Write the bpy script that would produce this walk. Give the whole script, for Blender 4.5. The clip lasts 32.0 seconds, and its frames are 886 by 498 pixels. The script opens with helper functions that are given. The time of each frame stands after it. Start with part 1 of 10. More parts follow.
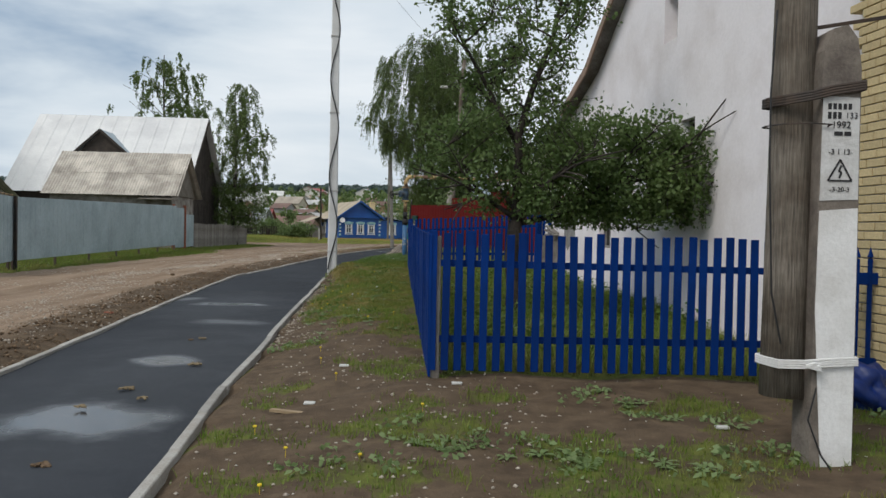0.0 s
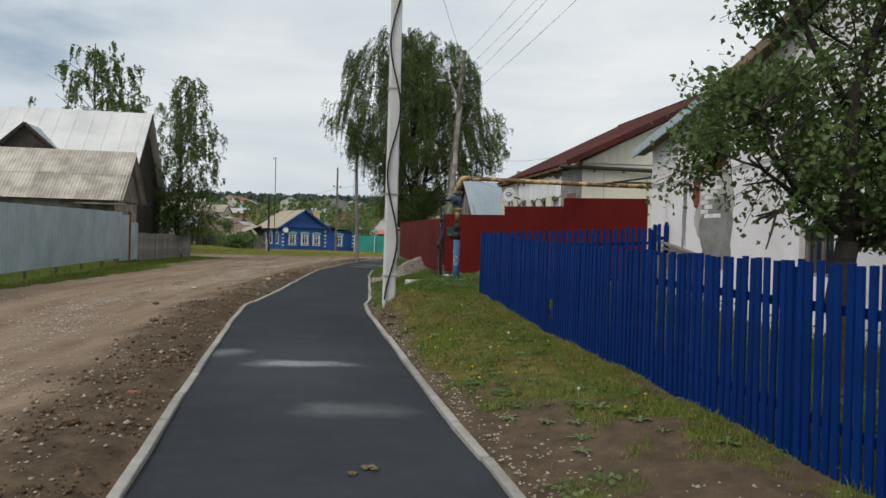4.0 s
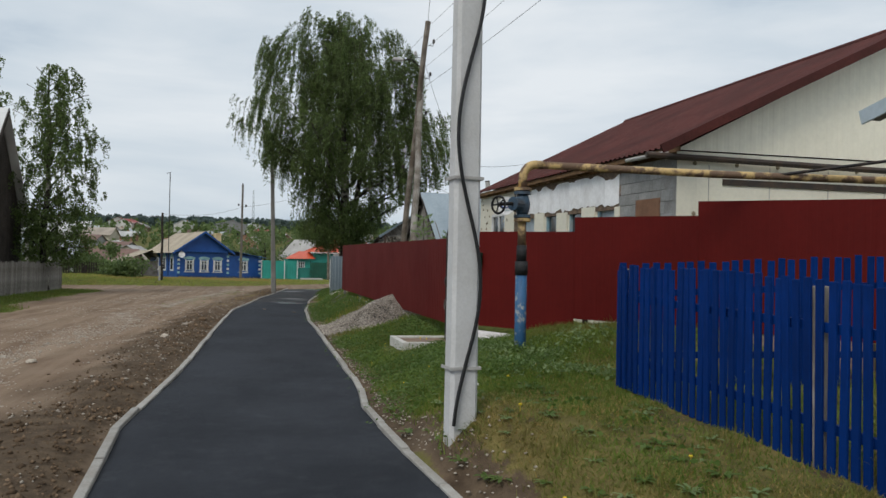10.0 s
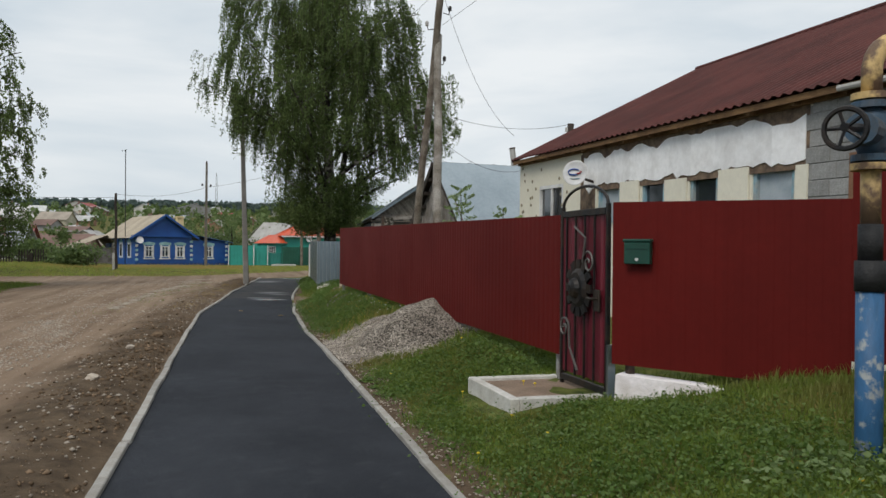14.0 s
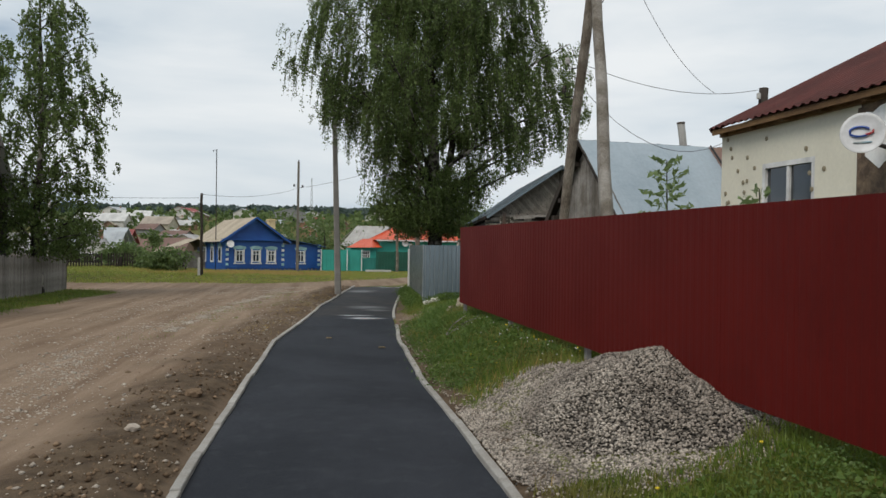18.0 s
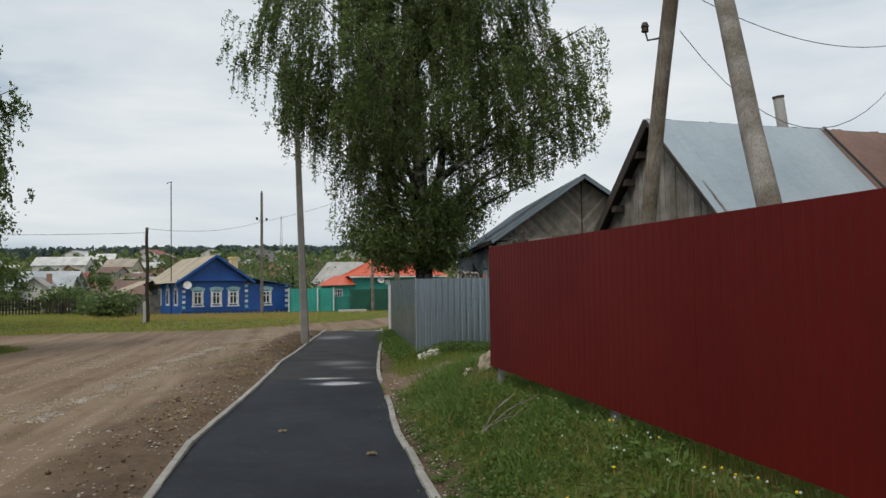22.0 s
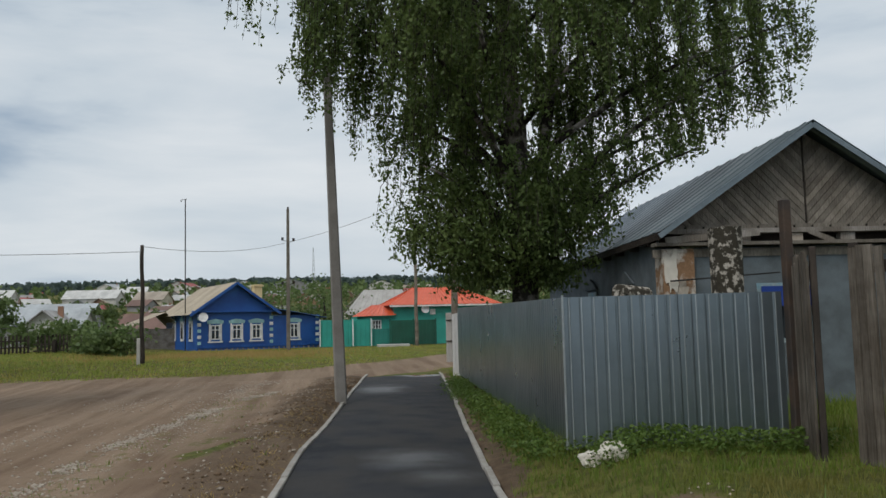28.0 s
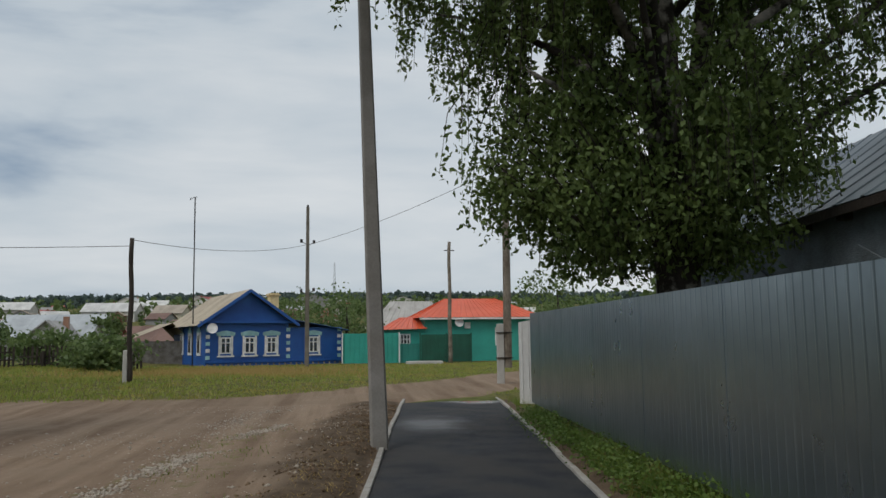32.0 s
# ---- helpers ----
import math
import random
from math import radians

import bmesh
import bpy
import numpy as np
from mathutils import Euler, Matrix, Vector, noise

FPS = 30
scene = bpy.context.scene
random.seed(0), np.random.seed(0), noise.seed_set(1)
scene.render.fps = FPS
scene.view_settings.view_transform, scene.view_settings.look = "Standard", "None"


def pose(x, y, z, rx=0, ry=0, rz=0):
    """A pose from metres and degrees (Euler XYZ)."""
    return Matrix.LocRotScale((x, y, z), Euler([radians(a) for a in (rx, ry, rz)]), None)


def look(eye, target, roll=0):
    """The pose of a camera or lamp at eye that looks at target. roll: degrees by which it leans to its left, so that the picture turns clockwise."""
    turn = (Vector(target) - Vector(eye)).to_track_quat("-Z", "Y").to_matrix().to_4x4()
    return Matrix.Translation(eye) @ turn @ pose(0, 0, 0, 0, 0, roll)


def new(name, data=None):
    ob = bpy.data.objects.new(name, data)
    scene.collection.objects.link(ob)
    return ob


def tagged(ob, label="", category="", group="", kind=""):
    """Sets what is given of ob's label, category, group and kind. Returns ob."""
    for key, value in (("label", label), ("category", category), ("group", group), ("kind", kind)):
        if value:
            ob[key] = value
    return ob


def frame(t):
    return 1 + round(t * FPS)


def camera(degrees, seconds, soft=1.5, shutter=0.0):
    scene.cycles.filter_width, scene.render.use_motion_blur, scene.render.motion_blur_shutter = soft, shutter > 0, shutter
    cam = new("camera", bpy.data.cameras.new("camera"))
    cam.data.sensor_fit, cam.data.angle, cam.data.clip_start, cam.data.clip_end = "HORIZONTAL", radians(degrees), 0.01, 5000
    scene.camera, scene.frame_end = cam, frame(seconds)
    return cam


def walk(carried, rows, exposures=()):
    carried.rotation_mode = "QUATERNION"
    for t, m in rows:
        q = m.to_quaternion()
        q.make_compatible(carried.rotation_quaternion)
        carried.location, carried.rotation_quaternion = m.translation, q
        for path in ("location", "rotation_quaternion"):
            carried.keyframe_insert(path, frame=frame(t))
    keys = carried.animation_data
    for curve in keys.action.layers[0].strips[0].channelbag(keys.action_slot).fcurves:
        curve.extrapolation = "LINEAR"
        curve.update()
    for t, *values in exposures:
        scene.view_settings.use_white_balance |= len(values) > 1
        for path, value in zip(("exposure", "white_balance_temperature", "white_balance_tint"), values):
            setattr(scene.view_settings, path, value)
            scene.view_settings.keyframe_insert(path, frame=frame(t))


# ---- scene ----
cam = camera(58.3, 32.0)
METRES, EYE, TILT, LEAN, TURN = 44.0, 1.42, 0.0, 0.0, -0.2
ROWS = [
    (0.0, 0.0, 0.0, 0.0, 0.03, -1.34, -1.12),
    (0.5, -0.0116, 0.0094, -0.0011, 3.34, -1.27, -2.0),
    (1.0, -0.0239, 0.0211, -0.002, 5.88, -3.35, -2.28),
    (1.5, -0.035, 0.0315, -0.0007, 6.65, -3.71, -2.13),
    (2.0, -0.0446, 0.0451, -0.0002, 4.28, -3.6, -1.19),
    (2.5, -0.0532, 0.0589, 0.0005, 2.91, -2.43, -0.76),
    (3.0, -0.0583, 0.0745, 0.0008, -1.52, -1.75, -0.92),
    (3.5, -0.0638, 0.091, 0.0009, -2.64, -0.85, -0.94),
    (4.0, -0.068, 0.1071, 0.001, -5.6, -0.44, -1.62),
    (4.5, -0.0716, 0.1229, 0.0019, -6.8, -0.58, -1.13),
    (6.5, -0.0816, 0.1823, 0.0025, -10.18, 2.65, 1.0),
    (7.0, -0.0842, 0.1977, 0.0025, -9.65, 3.21, 0.76),
    (7.5, -0.086, 0.2124, 0.0035, -10.36, 3.18, 0.54),
    (8.0, -0.0865, 0.228, 0.0042, -12.39, 1.34, 1.89),
    (8.5, -0.0874, 0.2426, 0.0044, -13.02, 1.43, 1.11),
    (9.0, -0.0879, 0.2574, 0.0041, -13.31, 1.69, 0.38),
    (9.5, -0.0895, 0.2719, 0.0038, -12.9, 1.72, -0.38),
    (10.0, -0.0913, 0.2874, 0.0044, -12.78, 1.37, -1.14),
    (10.5, -0.0935, 0.3044, 0.0049, -12.15, 2.43, -0.95),
    (11.0, -0.0958, 0.32, 0.0055, -12.01, 2.6, -1.0),
    (11.5, -0.0971, 0.3359, 0.0062, -11.99, 2.52, -1.09),
    (12.0, -0.0991, 0.3519, 0.0064, -11.73, 2.6, -1.24),
    (12.5, -0.0992, 0.3668, 0.0062, -12.62, 2.57, -1.01),
    (13.0, -0.0994, 0.382, 0.0064, -12.8, 1.83, -1.08),
    (13.5, -0.0982, 0.3967, 0.0068, -15.05, 0.12, -1.6),
    (14.0, -0.0973, 0.4129, 0.0073, -15.23, 0.1, -0.57),
    (14.5, -0.0966, 0.4281, 0.0086, -13.14, 0.37, -0.45),
    (16.5, -0.0937, 0.4885, 0.0072, -10.98, 0.96, -0.75),
    (17.0, -0.0932, 0.5038, 0.0071, -9.91, 0.63, -1.22),
    (17.5, -0.0927, 0.5194, 0.0074, -9.4, 0.32, -0.48),
    (18.0, -0.0929, 0.5347, 0.008, -8.69, 0.36, -0.77),
    (18.5, -0.0926, 0.5502, 0.008, -7.62, 1.83, -0.09),
    (19.0, -0.0932, 0.5657, 0.0081, -6.69, 1.88, 0.12),
    (19.5, -0.0921, 0.5803, 0.0073, -7.72, 1.8, 0.49),
    (20.0, -0.0924, 0.5961, 0.0067, -8.62, 1.5, 0.58),
    (20.5, -0.0912, 0.6108, 0.0073, -9.56, 2.35, 0.33),
    (21.0, -0.0889, 0.6261, 0.0077, -10.77, 3.23, 0.95),
    (21.5, -0.0879, 0.6422, 0.0084, -10.55, 3.15, 0.54),
    (22.0, -0.0867, 0.6585, 0.0081, -10.68, 2.93, 0.79),
    (22.5, -0.0873, 0.6751, 0.008, -9.41, 2.73, 0.48),
    (23.0, -0.0871, 0.6911, 0.0076, -9.53, 2.8, 0.55),
    (23.5, -0.0885, 0.7068, 0.0068, -7.69, 2.85, 0.22),
    (24.0, -0.0893, 0.7224, 0.0068, -6.85, 2.28, 0.09),
    (24.5, -0.0904, 0.7378, 0.0078, -6.53, 1.82, 0.53),
    (25.0, -0.0912, 0.7535, 0.0087, -6.16, 2.03, 0.07),
    (25.5, -0.0907, 0.7695, 0.0085, -5.27, 3.35, 0.12),
    (27.5, -0.0861, 0.8304, 0.0079, -8.29, 3.93, 0.52),
    (28.0, -0.0853, 0.8469, 0.0085, -8.37, 5.17, 1.31),
    (28.5, -0.0853, 0.8617, 0.0087, -7.2, 6.15, 1.2),
    (29.0, -0.0852, 0.8777, 0.0085, -7.11, 6.33, 1.26),
    (29.5, -0.0867, 0.8935, 0.008, -7.34, 6.44, 0.96),
    (30.0, -0.0865, 0.9094, 0.0071, -11.42, 6.48, 0.36),
    (30.5, -0.0873, 0.9257, 0.0061, -11.9, 5.99, 0.77),
    (31.0, -0.0883, 0.9402, 0.0056, -14.88, 5.57, 0.66),
    (31.5, -0.0889, 0.9564, 0.0053, -11.43, 5.9, 0.83),
    (32.0, -0.0889, 0.9726, 0.0051, -6.93, 6.44, 0.68),
]
walk(cam, [(t, pose(0, 0, EYE, TILT, LEAN, TURN) @ pose(METRES * x, METRES * y, METRES * z, 90 + pitch, roll, yaw)) for t, x, y, z, yaw, pitch, roll in ROWS],
     exposures=[(0, 0.12, 6450, 10), (1, 0.17, 6500, 10), (2, 0.18, 6550, 10), (3, 0.08, 6650, 10), (4.5, 0.0, 6600, 10), (7, -0.10, 6350, 10), (9, -0.02, 6400, 10), (12, 0.0, 6450, 10), (14, 0.08, 6580, 10), (17, 0.09, 6620, 10), (19, 0.05, 6600, 10), (24, 0.05, 6650, 10), (25, 0.0, 6600, 10), (28, -0.10, 6460, 10), (30, -0.17, 6480, 10), (32, -0.24, 6480, 10)])

# ---- world and light ----
world = bpy.data.worlds.new("overcast_sky")
scene.world = world
world.use_nodes = True
wn, wl = world.node_tree.nodes, world.node_tree.links
wn.clear()
SUN_ELEV, SUN_AZ = 48.0, 225.0

sky = wn.new("ShaderNodeTexSky")
sky.sky_type = "NISHITA"
sky.sun_disc = False
sky.sun_elevation = radians(SUN_ELEV)
sky.sun_rotation = radians(SUN_AZ)
sky.air_density, sky.dust_density, sky.ozone_density = 1.0, 3.0, 1.0
tc = wn.new("ShaderNodeTexCoord")
stretch = wn.new("ShaderNodeMapping")
stretch.inputs["Scale"].default_value = (1.0, 1.0, 4.2)
cloud = wn.new("ShaderNodeTexNoise")
cloud.inputs["Scale"].default_value, cloud.inputs["Detail"].default_value, cloud.inputs["Roughness"].default_value = 2.1, 6.0, 0.52
cloud.inputs["Distortion"].default_value = 0.25
ramp = wn.new("ShaderNodeValToRGB")
ramp.color_ramp.elements[0].position, ramp.color_ramp.elements[0].color = 0.28, (0.36, 0.465, 0.59, 1)
ramp.color_ramp.elements[1].position, ramp.color_ramp.elements[1].color = 0.66, (0.88, 0.92, 0.945, 1)
mid = ramp.color_ramp.elements.new(0.44)
mid.color = (0.665, 0.745, 0.81, 1)
mixw = wn.new("ShaderNodeMix")
mixw.data_type = "RGBA"
mixw.inputs[0].default_value = 0.93
bright = wn.new("ShaderNodeMix")
bright.data_type, bright.blend_type = "RGBA", "MULTIPLY"
bright.inputs[0].default_value = 1.0
bright.inputs[7].default_value = (0.1, 0.1, 0.1, 1)
back = wn.new("ShaderNodeBackground")
back.inputs["Strength"].default_value = 0.94
wout = wn.new("ShaderNodeOutputWorld")
wl.new(tc.outputs["Generated"], stretch.inputs["Vector"])
wl.new(stretch.outputs["Vector"], cloud.inputs["Vector"])
split = wn.new("ShaderNodeSeparateXYZ")
wl.new(tc.outputs["Generated"], split.inputs["Vector"])
thin = wn.new("ShaderNodeMath")
thin.operation = "MULTIPLY_ADD"
thin.inputs[1].default_value = 0.17
wl.new(split.outputs["X"], thin.inputs[0])
wl.new(cloud.outputs["Fac"], thin.inputs[2])
wl.new(thin.outputs[0], ramp.inputs["Fac"])
wl.new(sky.outputs["Color"], bright.inputs[6])
wl.new(bright.outputs[2], mixw.inputs[6])
wl.new(ramp.outputs["Color"], mixw.inputs[7])
wl.new(mixw.outputs[2], back.inputs["Color"])
wl.new(back.outputs["Background"], wout.inputs["Surface"])

sun_data = bpy.data.lights.new("sun", "SUN")
sun_data.energy, sun_data.angle, sun_data.color = 1.7, radians(25), (1.0, 0.945, 0.87)
sun = new("sun", sun_data)
az, el = radians(SUN_AZ), radians(SUN_ELEV)
sun.matrix_basis = look((30 * math.sin(az), 30 * math.cos(az), 30 * math.tan(el)), (0, 0, 0))
tagged(sun, kind="structure")

# ---- helpers of this place ----
rng = np.random.default_rng(7)
rnd = random.Random(11)
I4 = Matrix.Identity(4)


def world_of(ob):
    m = ob.matrix_basis.copy()
    while ob.parent:
        ob = ob.parent
        m = ob.matrix_basis @ m
    return m


def thing(name, m, label, category, group="", kind=""):
    ob = new(name)
    ob.empty_display_size = 0.2
    ob.matrix_basis = m
    return tagged(ob, label, category, group, kind)


def solid(name, bm, material, label="", category="", group="", kind=""):
    """A top-level mesh from a bmesh."""
    me = bpy.data.meshes.new(name)
    bm.to_mesh(me)
    bm.free()
    me.materials.append(material)
    return tagged(new(name, me), label, category, group, kind)


def part(name, bm, material, parent, label="", world=False, smooth=False):
    """Links a bmesh as one mesh object under a thing or a part."""
    if world:
        bm.transform(world_of(parent).inverted())
    me = bpy.data.meshes.new(name)
    bm.to_mesh(me)
    bm.free()
    me.materials.append(material)
    if smooth:
        me.shade_smooth()
    ob = new(name, me)
    ob.parent = parent
    return tagged(ob, label)


def again(name, mesh, parent, m, label=""):
    ob = new(name, mesh)
    ob.parent = parent
    ob.matrix_basis = m
    return tagged(ob, label)


def raw(name, verts, faces, material, smooth=False):
    me = bpy.data.meshes.new(name)
    me.from_pydata([tuple(v) for v in verts], [], faces)
    me.materials.append(material)
    if smooth:
        me.shade_smooth()
    return me


def fast_mesh(name, verts, quads, material, smooth=False):
    """A mesh from arrays: verts (n, 3), faces (m, k)."""
    me = bpy.data.meshes.new(name)
    verts, quads = np.asarray(verts, np.float32), np.asarray(quads, np.int32)
    m, k = quads.shape
    me.vertices.add(len(verts))
    me.vertices.foreach_set("co", verts.ravel())
    me.loops.add(m * k)
    me.loops.foreach_set("vertex_index", quads.ravel())
    me.polygons.add(m)
    me.polygons.foreach_set("loop_start", np.arange(0, m * k, k, dtype=np.int32))
    me.update(calc_edges=True)
    me.materials.append(material)
    if smooth:
        me.shade_smooth()
    return me


def box(bm, x0, x1, y0, y1, z0, z1, m=None, bevel=0.0):
    res = bmesh.ops.create_cube(bm, size=1.0, matrix=Matrix.Translation(((x0 + x1) / 2, (y0 + y1) / 2, (z0 + z1) / 2)) @ Matrix.Diagonal((abs(x1 - x0), abs(y1 - y0), abs(z1 - z0), 1)))
    vs = res["verts"]
    if bevel:
        es = list({e for v in vs for e in v.link_edges})
        out = bmesh.ops.bevel(bm, geom=es, offset=bevel, segments=1, affect="EDGES")
        vs = list({v for f in out["faces"] for v in f.verts} | {v for v in vs if v.is_valid})
    if m is not None:
        bmesh.ops.transform(bm, matrix=m, verts=[v for v in vs if v.is_valid])
    return vs


def bx(x0, x1, y0, y1, z0, z1, bevel=0.0, m=None):
    bm = bmesh.new()
    box(bm, x0, x1, y0, y1, z0, z1, None, bevel)
    if m is not None:
        bm.transform(m)
    return bm


def beam(bm, a, b, w, h, roll=0.0):
    """A square bar from a to b."""
    a, b = Vector(a), Vector(b)
    d = b - a
    up = Vector((0, 0, 1)) if abs(d.normalized().z) < 0.95 else Vector((0, 1, 0))
    x = d.normalized()
    y = up.cross(x).normalized()
    z = x.cross(y)
    m = Matrix((x, y, z)).transposed().to_4x4()
    m.translation = (a + b) / 2
    bmesh.ops.create_cube(bm, size=1.0, matrix=m @ pose(0, 0, 0, roll) @ Matrix.Diagonal((d.length, w, h, 1)))


def bar(a, b, w, h):
    bm = bmesh.new()
    beam(bm, a, b, w, h)
    return bm


def tube(points, radii, sides=8, caps=True, wob=0.0):
    """A bmesh tube along points with a radius at each."""
    bm = bmesh.new()
    pts = [Vector(p) for p in points]
    if not hasattr(radii, "__len__"):
        radii = [radii] * len(pts)
    rings, ref = [], None
    for i, p in enumerate(pts):
        d = (pts[min(i + 1, len(pts) - 1)] - pts[max(i - 1, 0)]).normalized()
        if ref is None:
            ref = Vector((0, 0, 1)).cross(d) if abs(d.z) < 0.9 else Vector((1, 0, 0))
        u = (ref - d * ref.dot(d)).normalized()
        ref = u
        v = d.cross(u)
        ring = []
        for k in range(sides):
            a = 2 * math.pi * k / sides
            r = radii[i] * (1 + wob * noise.noise(Vector((p.x * 1.7 + k, p.y * 1.7, p.z * 1.9))))
            ring.append(bm.verts.new(p + (u * math.cos(a) + v * math.sin(a)) * r))
        rings.append(ring)
    for r0, r1 in zip(rings, rings[1:]):
        for k in range(sides):
            bm.faces.new((r0[k], r0[(k + 1) % sides], r1[(k + 1) % sides], r1[k]))
    if caps:
        bm.faces.new(rings[0][::-1])
        bm.faces.new(rings[-1])
    return bm


def cyl(p, q, r, sides=12, r2=None):
    return tube([p, q], [r, r if r2 is None else r2], sides)


def prism(poly, axis_m, depth):
    """A flat polygon (u, v) given thickness, laid by a matrix: u along x, v along z, depth along y."""
    bm = bmesh.new()
    a = [bm.verts.new((u, 0, v)) for u, v in poly]
    b = [bm.verts.new((u, depth, v)) for u, v in poly]
    bm.faces.new(a)
    bm.faces.new(b[::-1])
    n = len(poly)
    for i in range(n):
        bm.faces.new((a[i], b[i], b[(i + 1) % n], a[(i + 1) % n]))
    bmesh.ops.recalc_face_normals(bm, faces=bm.faces)
    bm.transform(axis_m)
    return bm


def ribbed(a, b, c, d, pitch, depth, shape="trap", thick=0.006, sag=0.0):
    """A profiled sheet on the corners a-b (across the ribs) and d-c; the ribs run from a to d."""
    a, b, c, d = Vector(a), Vector(b), Vector(c), Vector(d)
    n = (b - a).cross(d - a).normalized()
    width = (b - a).length
    cuts = []
    k = max(1, round(width / pitch))
    for i in range(k):
        if shape == "fold":
            cuts += [(i, 0), (i + 0.37, 0), (i + 0.46, 1), (i + 0.54, 1), (i + 0.63, 0)]
        elif shape == "trap":
            cuts += [(i, 0), (i + 0.28, 0), (i + 0.40, 1), (i + 0.82, 1), (i + 0.94, 0)]
        elif shape == "rib":
            cuts += [(i, 0), (i + 0.40, 0), (i + 0.46, 1), (i + 0.54, 1), (i + 0.60, 0)]
        else:
            cuts += [(i + j / 6, 0.5 + 0.5 * math.sin(2 * math.pi * j / 6)) for j in range(6)]
    cuts.append((k, 0.5 if shape == "wave" else 0))
    verts, faces = [], []
    steps = 4 if sag else 1
    for layer in (0, 1):
        for s in range(steps + 1):
            v = s / steps
            for t, h in cuts:
                u = t / k
                p = a.lerp(b, u).lerp(d.lerp(c, u), v) + n * (h * depth - layer * thick - sag * math.sin(math.pi * v))
                verts.append(p)
    m = len(cuts)
    off = m * (steps + 1)
    for s in range(steps):
        for i in range(m - 1):
            q = s * m + i
            faces.append((q, q + 1, q + 1 + m, q + m))
            faces.append((off + q, off + q + m, off + q + 1 + m, off + q + 1))
    for i in range(m - 1):
        faces.append((i, off + i, off + i + 1, i + 1))
        q = steps * m + i
        faces.append((q, q + 1, off + q + 1, off + q))
    for s in range(steps):
        q = s * m
        faces.append((q, q + m, off + q + m, off + q))
        q += m - 1
        faces.append((q, off + q, off + q + m, q + m))
    bm = bmesh.new()
    bv = [bm.verts.new(p) for p in verts]
    for f in faces:
        bm.faces.new([bv[i] for i in f])
    return bm


def join(*bms):
    out = bmesh.new()
    for b in bms:
        me = bpy.data.meshes.new("tmp")
        b.to_mesh(me)
        b.free()
        out.from_mesh(me)
        bpy.data.meshes.remove(me)
    return out


def lathe(profile, m, sides=16):
    """A turned shape from (radius, height) pairs."""
    bm = bmesh.new()
    rings = []
    for r, z in profile:
        rings.append([bm.verts.new((r * math.cos(2 * math.pi * k / sides), r * math.sin(2 * math.pi * k / sides), z)) for k in range(sides)])
    for r0, r1 in zip(rings, rings[1:]):
        for k in range(sides):
            bm.faces.new((r0[k], r0[(k + 1) % sides], r1[(k + 1) % sides], r1[k]))
    bm.faces.new(rings[0][::-1])
    bm.faces.new(rings[-1])
    bm.transform(m)
    return bm


def sag_line(a, b, drop, n=10):
    a, b = Vector(a), Vector(b)
    return [a.lerp(b, i / n) - Vector((0, 0, 4 * drop * (i / n) * (1 - i / n))) for i in range(n + 1)]


